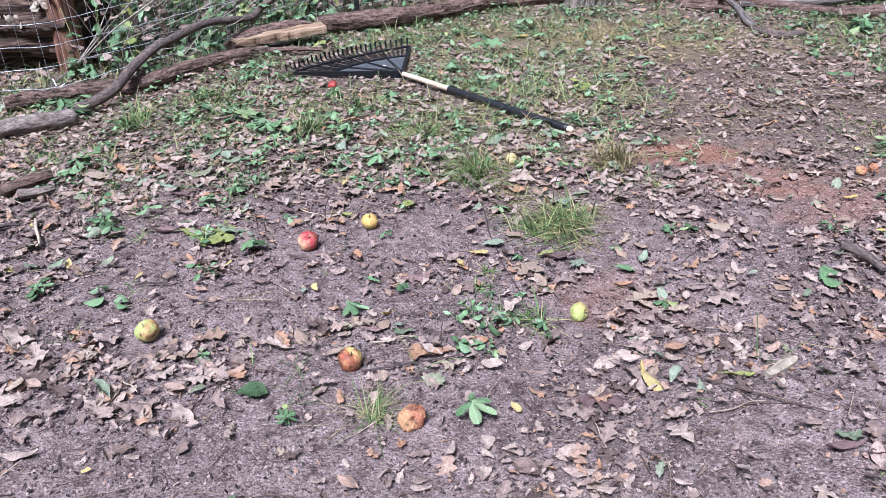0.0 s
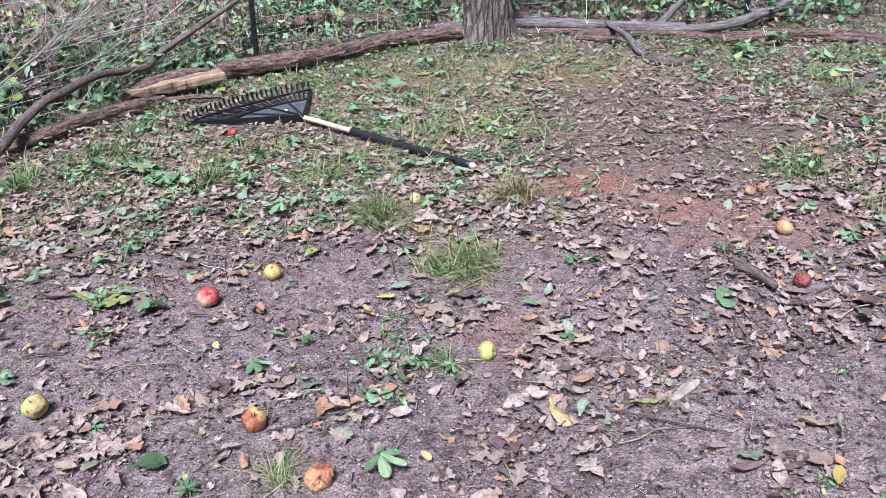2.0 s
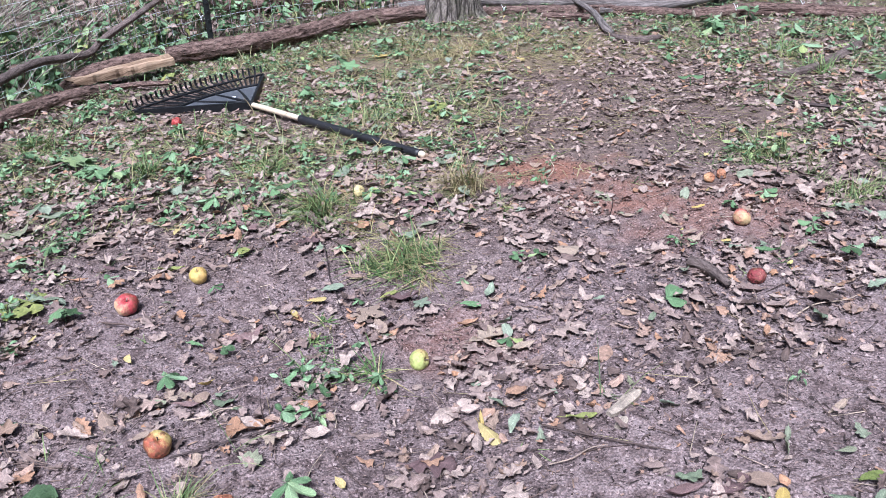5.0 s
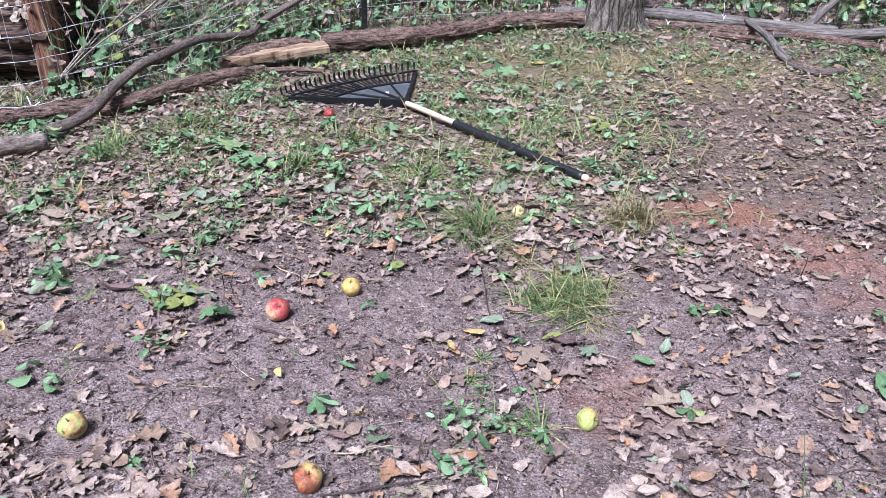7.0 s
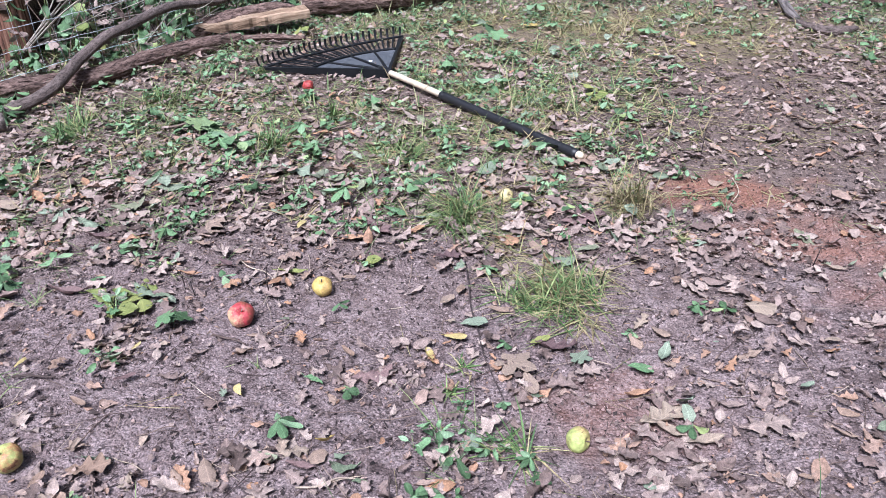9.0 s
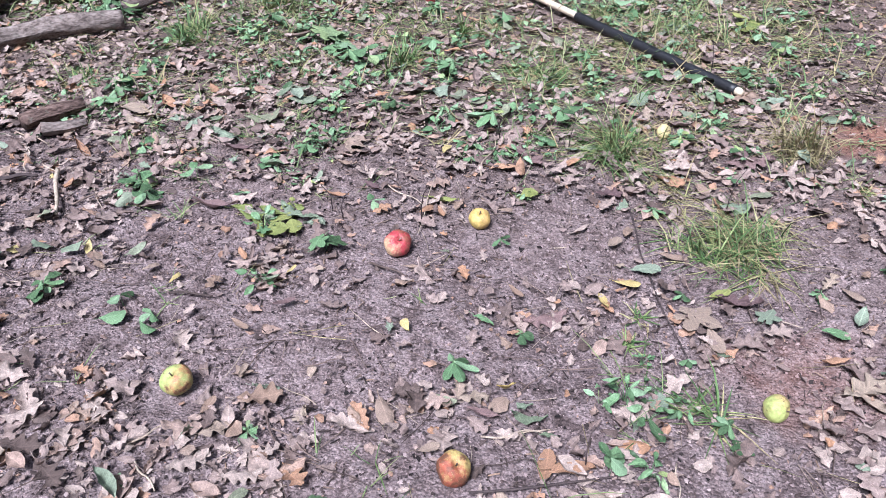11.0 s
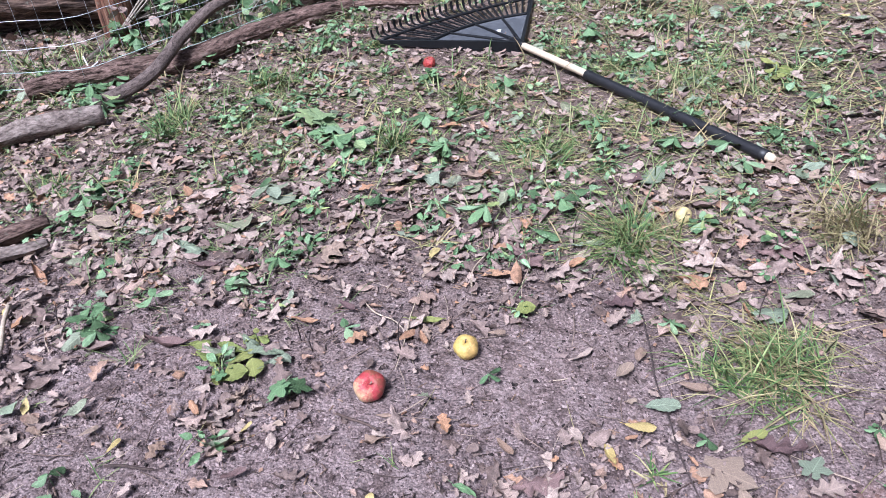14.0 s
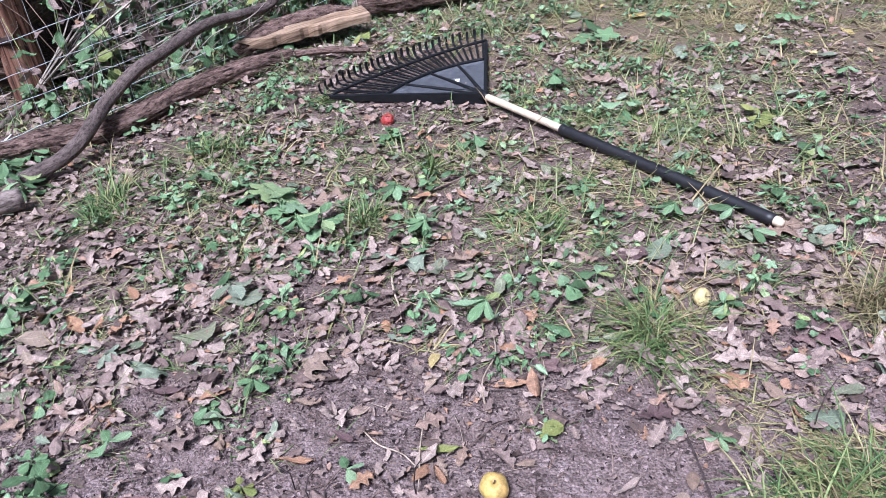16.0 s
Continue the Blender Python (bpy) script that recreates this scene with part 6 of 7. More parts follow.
plant("tri", 1.984, 2.936, 0.106, 84, tall=0.45)
plant("palm", 1.811, 1.371, 0.099, 151, tall=0.45)
plant("tri", 1.600, 1.236, 0.046, 218, tall=0.45)
plant("tri", 1.545, 1.427, 0.067, 285, tall=0.45)
plant("rosette", 1.526, 1.591, 0.088, 126, tall=0.45)
plant("tri", 1.375, 1.797, 0.057, 193, tall=0.45)

# grass tufts
tuft(0.099, 2.053, 0.10, 0.20, 400, GRASS, "spreading tuft of yellow-green grass growing from bare soil", 0.75, 433, width=0.0015, dry=0.22)
tuft(0.16, 2.13, 0.12, 0.15, 150, DRYGRASS, "straw-coloured grass flopped beside the green tuft", 1.15, 473, width=0.0014, dry=0.5)
tuft(0.36, 1.695, 0.11, 0.19, 400, GRASS, "spreading tuft of olive grass on bare soil", 0.8, 434, width=0.0015, dry=0.35)
tuft(0.27, 1.80, 0.09, 0.15, 130, DRYGRASS, "straw-coloured grass flopped behind the olive tuft", 1.15, 474, width=0.0014, dry=0.5)
tuft(0.575, 2.165, 0.075, 0.20, 230, DRYGRASS, "upright tuft of half-dry grass beside red clay", 0.5, 435, width=0.0014, dry=0.25)
tuft(0.595, 2.19, 0.03, 0.17, 60, GRASS, "green blades standing in the half-dry tuft", 0.3, 475, width=0.0014, dry=0.2)
tuft(0.226, 1.162, 0.06, 0.15, 46, GRASS, "sparse flattened star of grass blades on soil", 1.25, 436, width=0.0018, dry=0.15)
tuft(-1.414, 2.709, 0.057, 0.148, 135, GRASS, "small green grass tuft among weeds", 0.6, 437, dry=0.2)
tuft(-0.617, 2.555, 0.029, 0.136, 60, GRASS, "thin upright tuft of pale green grass", 0.4, 438, dry=0.1)
tuft(-0.172, 2.514, 0.068, 0.087, 135, GRASS, "low mat of bright green grass", 0.9, 439, dry=0.2)
tuft(-1.188, 2.987, 0.061, 0.131, 120, GRASS, "small green grass tuft among weeds", 0.7, 440, dry=0.2)
tuft(-1.587, 2.234, 0.061, 0.108, 90, GRASS, "loose tuft of thin grass blades", 0.8, 441, dry=0.3)
tuft(0.661, 1.945, 0.040, 0.068, 75, GRASS, "half-dry tuft of grass beside red clay", 0.8, 442, dry=0.6)
tuft(0.119, 1.357, 0.039, 0.069, 39, GRASS, "few long grass blades lying on soil", 1.2, 443, dry=0.1)
tuft(-0.621, 2.504, 0.028, 0.164, 75, GRASS, "thin upright tuft of pale green grass", 0.4, 444, dry=0.15)
tuft(-0.451, 2.855, 0.037, 0.124, 90, GRASS, "small green grass tuft among weeds", 0.6, 445, dry=0.2)
tuft(-1.195, 3.034, 0.070, 0.158, 165, GRASS, "dark green grass tuft near the log", 0.7, 446, dry=0.2)
tuft(-1.387, 2.637, 0.052, 0.140, 165, GRASS, "green grass tuft near the short log", 0.6, 447, dry=0.15)
tuft(-0.138, 2.463, 0.059, 0.105, 165, GRASS, "low mat of green and straw-coloured grass", 0.9, 448, dry=0.45)
tuft(-0.918, 3.415, 0.052, 0.100, 105, GRASS, "grass tuft against the rake head", 0.8, 449, dry=0.3)
tuft(0.20, 2.98, 0.13, 0.16, 260, LIGHTGRASS, "yellow-green grass flattened beside the rake handle", 1.1, 481, width=0.0016, dry=0.4)
tuft(0.42, 2.98, 0.11, 0.15, 160, LIGHTGRASS, "yellow-green grass flattened beside the rake handle", 1.1, 482, width=0.0016, dry=0.4)
tuft(-0.02, 3.12, 0.11, 0.14, 150, LIGHTGRASS, "yellow-green grass flattened behind the rake handle", 1.05, 483, width=0.0016, dry=0.3)
tuft(-0.10, 2.72, 0.12, 0.13, 170, LIGHTGRASS, "thin green grass among the litter", 0.95, 484, width=0.0014, dry=0.3)
tuft(-0.42, 2.90, 0.11, 0.13, 150, LIGHTGRASS, "thin green grass among the litter", 0.9, 485, width=0.0014, dry=0.3)
tuft(0.256, 2.884, 0.073, 0.081, 195, DRYGRASS, "flattened mat of yellow grass beside the handle", 1.1, 450, dry=0.6)
tuft(0.633, 4.096, 0.117, 0.085, 195, DRYGRASS, "flattened mat of yellow grass", 1.1, 451, dry=0.6)
tuft(-0.173, 3.326, 0.049, 0.095, 90, GRASS, "small green grass tuft among weeds", 0.8, 452, dry=0.3)
tuft(0.301, 3.690, 0.060, 0.103, 90, GRASS, "small green grass tuft among weeds", 0.9, 453, dry=0.3)
tuft(0.747, 4.002, 0.085, 0.083, 135, DRYGRASS, "flattened mat of yellow grass", 1.1, 454, dry=0.6)
tuft(0.068, 2.812, 0.051, 0.079, 90, GRASS, "low mat of straw-coloured grass", 1.0, 455, dry=0.5)
tuft(-1.156, 3.271, 0.050, 0.097, 90, GRASS, "grass tuft near the log", 0.8, 456, dry=0.3)
tuft(-0.115, 0.735, 0.06, 0.14, 110, LIGHTGRASS, "sparse half-dry grass tuft beside an apple", 0.7, 457, width=0.0009, dry=0.45)
tuft(-0.299, 4.547, 0.056, 0.173, 75, GRASS, "small grass tuft against the log", 0.7, 458, dry=0.2)
tuft(0.418, 5.193, 0.087, 0.145, 120, DRYGRASS, "flattened mat of yellow grass by the tree", 1.0, 459, dry=0.6)
tuft(0.779, 4.221, 0.126, 0.122, 180, DRYGRASS, "flattened mat of yellow grass by the tree", 1.1, 460, dry=0.7)
tuft(1.122, 4.239, 0.105, 0.122, 135, DRYGRASS, "flattened mat of yellow grass by the tree", 1.1, 461, dry=0.7)
tuft(0.518, 4.358, 0.119, 0.125, 180, DRYGRASS, "flattened mat of yellow grass by the tree", 1.1, 462, dry=0.7)
tuft(0.100, 4.300, 0.096, 0.124, 120, DRYGRASS, "flattened mat of yellow grass by the log", 1.1, 463, dry=0.6)
tuft(1.70, 2.20, 0.13, 0.12, 620, LIGHTGRASS, "dense low bright green grass mat in the litter", 0.8, 464, width=0.0011, dry=0.08)
tuft(1.80, 1.845, 0.10, 0.11, 380, LIGHTGRASS, "bright green grass mat in the litter", 0.85, 465, width=0.0011, dry=0.12)
tuft(2.054, 2.045, 0.058, 0.101, 90, GRASS, "loose green grass among weeds", 0.8, 466, dry=0.2)
tuft(2.396, 3.675, 0.088, 0.190, 105, GRASS, "loose green grass among weeds", 0.7, 467, dry=0.3)
tuft(2.957, 3.708, 0.100, 0.194, 105, GRASS, "loose green grass by the far log", 0.7, 468, dry=0.3)
tuft(2.387, 3.217, 0.080, 0.172, 105, GRASS, "loose green grass among weeds", 0.7, 469, dry=0.3)

# ---------------------------------------------------------------- what nobody could count
FENCE_X = np.array([-3.2, -2.5, -1.91, -0.785, 0.85, 2.60, 5.0])
FENCE_Y = np.array([2.78, 2.91, 2.98, 4.82, 5.42, 5.05, 4.5])


def behind(x, y):
    """How far a place lies beyond the fence."""
    return y - np.interp(x, FENCE_X, FENCE_Y)


PILES = ((-0.03, 1.37, 0.1), (0.24, 1.38, 0.11), (-0.26, 1.08, 0.09), (-0.56, 0.9, 0.12), (-0.8, 0.92, 0.15), (-0.62, 0.75, 0.13), (-0.66, 1.45, 0.12), (0.1, 1.08, 0.09), (0.5, 1.13, 0.14), (-1.25, 1.56, 0.16),
         (0.62, 1.06, 0.12), (0.34, 0.78, 0.12), (0.98, 1.13, 0.12), (0.78, 1.62, 0.12), (0.27, 0.56, 0.1), (-1.0, 0.88, 0.14), (1.17, 1.5, 0.14), (0.66, 1.34, 0.12), (1.22, 1.15, 0.16), (1.5, 1.3, 0.2))
BARE = ((-0.08, 1.56, 0.15), (-0.44, 1.27, 0.11), (-0.98, 1.18, 0.1), (-0.1, 1.14, 0.09), (0.58, 1.6, 0.11), (0.06, 1.24, 0.08), (0.34, 1.24, 0.08), (-0.57, 1.13, 0.09), (-0.02, 1.7, 0.11), (-0.75, 0.63, 0.13), (0.15, 0.78, 0.12),
        (1.1, 1.95, 0.18), (0.76, 0.74, 0.13), (-0.45, 0.6, 0.12), (1.03, 1.65, 0.12), (1.28, 0.82, 0.15), (1.2, 2.35, 0.18), (0.85, 2.2, 0.2))


def trodden(x, y):
    """The worn strip that runs back past the end of the rake."""
    return np.clip((step01(x, 0.55, 0.85) * (1 - step01(x, 1.5, 1.9)) * step01(y, 1.95, 2.2) * (1 - step01(y, 3.5, 4.0))) * (0.65 + 0.6 * vnoise(x, y, 0.25, 21)), 0, 1)


def litter(x, y):
    """How thick the dead leaves lie, from 0 to 1."""
    d = 0.26 + 0.34 * vnoise(x, y, 0.3, 11) + 0.22 * vnoise(x, y, 0.12, 12)
    d = d + 0.50 * step01(y, 1.6, 2.0) + 0.25 * step01(-x, 0.75, 1.2) + 0.12 * step01(x, 0.3, 0.8) * step01(-y, -1.3, -0.7)
    for px, py, pr in PILES:
        d = d + 0.75 * np.exp(-((x - px) ** 2 + (y - py) ** 2) / (pr * pr))
    for px, py, pr in BARE:
        d = d - 0.6 * np.exp(-((x - px) ** 2 + (y - py) ** 2) / (pr * pr))
    d = d - 0.1 * trodden(x, y) - 0.5 * np.exp(-((x - 0.9) ** 2 / 0.06 + (y - 2.24) ** 2 / 0.025))
    d = d - 0.45 * np.exp(-((x - 0.6) ** 2 / 1.0 + (y - 4.05) ** 2 / 0.15)) - 0.12 * green(x, y)
    return np.clip(d, 0.03, 1)


def green(x, y):
    g = step01(y, 1.7, 2.7) * (1 - step01(x, 0.45, 1.05)) + 0.55 * step01(x, 1.7, 2.5) * step01(y, 1.8, 2.4)
    g = g + 0.28 * step01(-x, 0.7, 1.2) * step01(y, 1.3, 1.9) + 0.95 * step01(y, 3.7, 4.3) * step01(-x, -2.6, -0.4) + 0.5 * step01(x, 1.6, 2.4) * step01(y, 2.6, 3.4)
    g = g * (0.65 + 0.6 * vnoise(x, y, 0.4, 15) + 0.3 * vnoise(x, y, 0.15, 16)) + 0.02
    for px, py, pr in ((-0.18, 2.07, 0.16), (-0.89, 2.66, 0.14), (-0.57, 2.56, 0.12), (0.19, 3.27, 0.2), (0.55, 3.15, 0.18), (-1.38, 2.18, 0.2), (-0.78, 1.87, 0.14), (-1.1, 1.71, 0.12), (1.72, 2.29, 0.2), (-0.03, 2.48, 0.15), (0.1, 1.2, 0.1)):
        g = g + 0.75 * np.exp(-((x - px) ** 2 + (y - py) ** 2) / (pr * pr))
    return np.clip(g, 0, 1)


def clear(x, y, room):
    """Away from the rake's head and handle, and from the apples."""
    dx, dy = x + 0.311, y - 3.318
    along, across = dx * -0.663 + dy * 0.749, dx * -0.749 - dy * 0.663
    head = (along > -0.03) & (along < 0.54) & (np.abs(across) < 0.03 + 0.86 * np.maximum(along, 0))
    shaft = (along < 0) & (along > -1.18) & (across > -0.022) & (across < room)
    under = np.zeros(np.shape(x), bool)
    for ax, ay in APPLE_AT:
        under |= np.hypot((x - ax) / 0.05, (y - ay + 0.025) / 0.07) < 1
    return ~(head | shaft | under)


def scatter(n, dens, x0=-2.9, x1=3.9, y0=0.3, y1=6.6, room=0.03):
    x, y = rng.uniform(x0, x1, n), rng.uniform(y0, y1, n)
    keep = (rng.uniform(0, 1, n) < dens(x, y)) & (np.abs(x - 0.15) < 0.85 + 0.72 * y)
    keep &= clear(x, y, room) | (rng.uniform(0, 1, n) < 0.05)
    return x[keep], y[keep]


def lay(heap, shapes, x, y, size, tilt, lift):
    """Leaves lying about, of mixed shapes."""
    n = len(x)
    z = height(x, y) + rng.uniform(0.15, 1.0, n) * lift
    turn = turns(rng.uniform(0, 6.283, n), rng.normal(0, 1, n) * tilt, rng.normal(0, 1, n) * tilt)
    which = rng.integers(0, len(shapes), n)
    for k, (v, t) in enumerate(shapes):
        m = which == k
        heap.many(v, t, np.stack([x[m], y[m], z[m]], 1), turn[m], np.asarray(size)[m])


def stuff(name, heap, material, label, category, smooth=True):
    ob = new(name, heap.mesh(name, material, smooth))
    return tagged(ob, label, category, kind="stuff")


# crumbs of soil
def clod(seed):
    r = np.random.default_rng(300 + seed)
    rim = [(r.uniform(0.35, 0.55) * math.cos(k * 1.257), r.uniform(0.3, 0.5) * math.sin(k * 1.257), -0.16) for k in range(5)]
    return np.array(rim + [(r.uniform(-0.15, 0.15), r.uniform(-0.15, 0.15), r.uniform(0.16, 0.34))]), np.array([(k, (k + 1) % 5, 5) for k in range(5)])


x, y = scatter(135000, lambda a, b: np.clip(1.0 - 0.45 * litter(a, b), 0, 1) * np.maximum(1 - step01(b, 1.7, 2.6), 0.5 * trodden(a, b)) * (0.75 + 0.35 * vnoise(a, b, 0.12, 19)), -1.4, 1.9, 0.4, 3.3)
crumbs = Heap()
lay(crumbs, [clod(i) for i in range(5)], x, y, 0.0032 + 0.0105 * rng.uniform(0, 1, len(x)) ** 2.8, 0.35, 0.002)
stuff("soil_crumbs", crumbs, CLOD, "crumbs of grey-brown soil and small stones", "soil crumbs", False)

# whole and broken dead leaves
def thin(y):
    """Less litter on the grassy ground further back."""
    return 1 - 0.32 * step01(y, 2.2, 2.8) - 0.35 * step01(y, 3.6, 4.2)


x, y = scatter(26000, lambda a, b: litter(a, b) ** 1.3 * (0.6 + 0.08 * step01(b, 1.4, 1.9)) * thin(b) * (1 - 0.3 * trodden(a, b)))
dead = Heap()
size = 0.034 + 0.046 * rng.uniform(0, 1, len(x)) ** 1.6
close = y < 2.4
lay(dead, OAK + OAK + BEECH, x[close], y[close], size[close], 0.2, 0.026)
lay(dead, OAKSMALL + NARROW, x[~close], y[~close], size[~close], 0.22, 0.026)
stuff("leaf_litter", dead, BROWN, "dry brown oak and other leaves littering the soil", "leaf litter")
x, y = scatter(78000, lambda a, b: litter(a, b) * (0.7 + 0.25 * step01(b, 1.5, 1.9)) * thin(b))
broken = Heap()
size = (0.016 + 0.034 * rng.uniform(0, 1, len(x)) ** 1.5) * (1 - 0.35 * trodden(x, y))
close = (y < 1.9) & (rng.uniform(0, 1, len(x)) < 0.8)
lay(broken, CRUMPLED, x[close], y[close], size[close], 0.3, 0.018)
lay(broken, FLAKES, x[~close], y[~close], size[~close], 0.28, 0.02)
stuff("broken_leaves", broken, BROWN, "broken and crumpled pieces of dead leaf", "leaf litter")
x, y = scatter(90000, lambda a, b: (0.16 + 0.8 * litter(a, b)) * (1 - 0.6 * step01(b, 2.6, 3.6)))
scraps = Heap()
lay(scraps, SCRAPS, x, y, 0.006 + 0.016 * rng.uniform(0, 1, len(x)) ** 2, 0.3, 0.009)
stuff("leaf_scraps", scraps, SCRAP, "crumbled scraps of brown leaf on the soil", "leaf litter", False)
x, y = scatter(4200, lambda a, b: 0.25 * litter(a, b) + 0.45 * green(a, b))
fade = Heap()
lay(fade, OVATE + ROUND + OAKSMALL + FLAKES, x, y, rng.uniform(0.02, 0.07, len(x)), 0.4, 0.03)
stuff("wilted_leaves", fade, GREYGREEN, "wilted grey-green leaves strewn over the litter", "leaf litter")
x, y = scatter(420, lambda a, b: 0.15 + 0.2 * litter(a, b))
gold = Heap()
lay(gold, OVATE + SCRAPS[:2], x, y, rng.uniform(0.015, 0.042, len(x)), 0.3, 0.024)
stuff("yellow_leaves", gold, YELLOW, "small yellow leaves strewn over the litter", "leaf litter")
x, y = scatter(1100, lambda a, b: 0.2 + 0.6 * litter(a, b))
light = Heap()
lay(light, FLAKES + OAKSMALL, x, y, rng.uniform(0.025, 0.06, len(x)), 0.3, 0.022)
stuff("pale_leaves", light, TAN, "pale tan dead leaves strewn over the litter", "leaf litter")

# single leaves among the litter where the camera comes nearest
pick = random.Random(12)
for i in range(170):
    fx, fy = pick.uniform(-1.1, 1.5), pick.uniform(0.6, 2.4)
    fallen(pick.choice(("oak", "torn", "oak", "narrow", "torn", "torn")), fx, fy, pick.uniform(0.03, 0.065), pick.uniform(0, 360), pick.choice((BROWN, BROWN, BROWN, TAN, TAN, GREYGREEN)), pick.uniform(5, 25), 0.012)

# dark leaf crumbs, coloured to stand in for the shade of small gaps
x, y = scatter(70000, lambda a, b: 0.85 - 0.6 * step01(b, 1.8, 2.8) + 0.55 * trodden(a, b))
humus = Heap()
lay(humus, SCRAPS[:3], x, y, 0.004 + 0.012 * rng.uniform(0, 1, len(x)) ** 2, 0.5, 0.006)
stuff("humus", humus, GAPCRUMB, "dark leaf crumbs standing in for shaded gaps in the soil", "leaf litter")

# dark bits of twig and bark trodden into the near soil
x, y = scatter(14000, lambda a, b: 0.7 * (1 - step01(b, 1.8, 2.4)), -1.3, 1.9, 0.4, 2.4)
shard = np.array([(-0.5, -0.06, 0), (-0.45, 0.07, 0), (0.0, 0.03, 0.09), (0.5, 0.05, 0), (0.44, -0.08, 0)])
bits = Heap()
lay(bits, [(shard, np.array([(0, 2, 1), (1, 2, 3), (2, 4, 3), (0, 4, 2)]))], x, y, 0.005 + 0.020 * rng.uniform(0, 1, len(x)) ** 2.4, 0.12, 0.006)
stuff("bark_bits", bits, BARKBIT, "short dark bits of bark and twig on the soil", "twigs", False)

# straws and twiglets
rod_v = np.array([(a, b + w * math.cos(k * 2.094), c + w * math.sin(k * 2.094)) for a, b, c, w in ((-0.5, 0, 0, 0.013), (-0.05, 0.035, 0.015, 0.012), (0.5, -0.02, 0, 0.006)) for k in range(3)])
rod_t = np.concatenate([rows_to_tris(3, 3), [(3, 2, 0), (3, 5, 2), (6, 5, 3), (6, 8, 5)]])
x, y = scatter(36000, lambda a, b: (0.4 + 0.5 * litter(a, b)) * (1 - 0.5 * step01(b, 2.6, 3.4)))
rods = Heap()
lay(rods, [(rod_v, rod_t)], x, y, 0.012 + 0.10 * rng.uniform(0, 1, len(x)) ** 2.6, 0.12, 0.014)
stuff("twiglets", rods, TWIG, "thin broken twigs and straws on the soil", "twigs")

x, y = scatter(30000, lambda a, b: 0.03 + 0.97 * step01(b, 1.9, 2.6) * (0.7 + 0.5 * vnoise(a, b, 0.3, 18)), y1=5.4)
straw = Heap()
lay(straw, [(rod_v * np.array([1, 0.6, 0.6]), rod_t)], x, y, 0.03 + 0.10 * rng.uniform(0, 1, len(x)) ** 2, 0.12, 0.02)
stuff("straw", straw, DRYGRASS, "dry grass stems strewn over the litter", "straw")

# low green weeds and grass among the litter
def sprig(seed):
    """A small weed: leaflets held round a few short stems. Size 1 across."""
    r = np.random.default_rng(700 + seed)
    one = Heap()
    n = int(r.integers(5, 10))
    for i in range(n):
        a = i * 2.4 + r.normal(0, 0.4)
        d, z, ln = r.uniform(0.05, 0.36), r.uniform(0.08, 0.5), r.uniform(0.28, 0.55)
        v, t = (OVATE + OVATE + ROUND + MAPLE)[int(r.integers(0, 15))] if seed % 3 else (OVATE + NARROW)[int(r.integers(0, 8))]
        m = turns([a], [r.normal(0, 0.25)], [r.normal(0.15, 0.3)])
        one.many(v, t, [((d + ln * 0.45) * math.cos(a), (d + ln * 0.45) * math.sin(a), z)], m, [ln])
        sv, st, su = tube([(0, 0, -0.05), (d * 0.5 * math.cos(a), d * 0.5 * math.sin(a), z * 0.7), (d * math.cos(a), d * math.sin(a), z)], [0.012, 0.009], 3, 1.0)
        one.add(sv, st, su)
    return np.concatenate(one.v), np.concatenate(one.t)


SPRIGS = [sprig(i) for i in range(9)]
x, y = scatter(7500, lambda a, b: np.clip(green(a, b) * (0.8 + 1.2 * vnoise(a, b, 0.18, 41)), 0, 1) * (behind(a, b) < 0.2), room=0.1)
low_leaves = Heap()
lay(low_leaves, SPRIGS, x, y, 0.032 + 0.056 * rng.uniform(0, 1, len(x)) ** 1.6, 0.12, 0.006)
stuff("ground_cover", low_leaves, GREEN, "low green leaves of small weeds and creepers", "ground cover")
x, y = scatter(22000, lambda a, b: green(a, b) * (0.85 + 0.5 * vnoise(a, b, 0.3, 44)) * (behind(a, b) < 0.25), room=0.08)
field = Heap()
for i, (a, b) in enumerate(zip(x, y)):
    blades(field, a, b, int(rng.integers(3, 9)), 0.035, float(rng.uniform(0.06, 0.17)), 0.0011 + 0.0009 * float(step01(b, 1.8, 3)), 0.8, 0.2, 1000 + i)
stuff("thin_grass", field, LIGHTGRASS, "thin grass growing through the litter", "grass")
x, y = scatter(5200, lambda a, b: 0.08 * green(a, b) + 0.85 * np.exp(-((a - 0.6) ** 2 / 1.4 + (b - 4.05) ** 2 / 0.22)) + 0.4 * np.exp(-((a - 0.2) ** 2 / 0.25 + (b - 2.75) ** 2 / 0.06)) + 0.25 * np.exp(-((a + 0.5) ** 2 / 0.8 + (b - 2.9) ** 2 / 0.4)) + 0.5 * np.exp(-((a - 0.25) ** 2 / 0.2 + (b - 3.0) ** 2 / 0.2)), y0=2.0, y1=5.2)
thatch = Heap()
for i, (a, b) in enumerate(zip(x, y)):
    blades(thatch, a, b, 8, 0.06, float(rng.uniform(0.08, 0.19)), 0.0021, 1.0, 0.3, 9000 + i)
stuff("dry_thatch", thatch, DRYGRASS, "flattened straw-coloured grass thatch", "grass")

# coarser litter that goes on all round
n = 16000
x, y = rng.uniform(-7, 8, n), rng.uniform(-5, 9, n)
keep = (np.abs(x - 0.15) > 0.8 + 0.72 * y) | (y < 0.3)
x, y = x[keep], y[keep]
outer = Heap()
lay(outer, SCRAPS, x, y, rng.uniform(0.025, 0.09, len(x)), 0.3, 0.02)
stuff("surrounding_leaf_litter", outer, BROWN, "dead leaves strewn over the ground all round", "leaf litter", False)

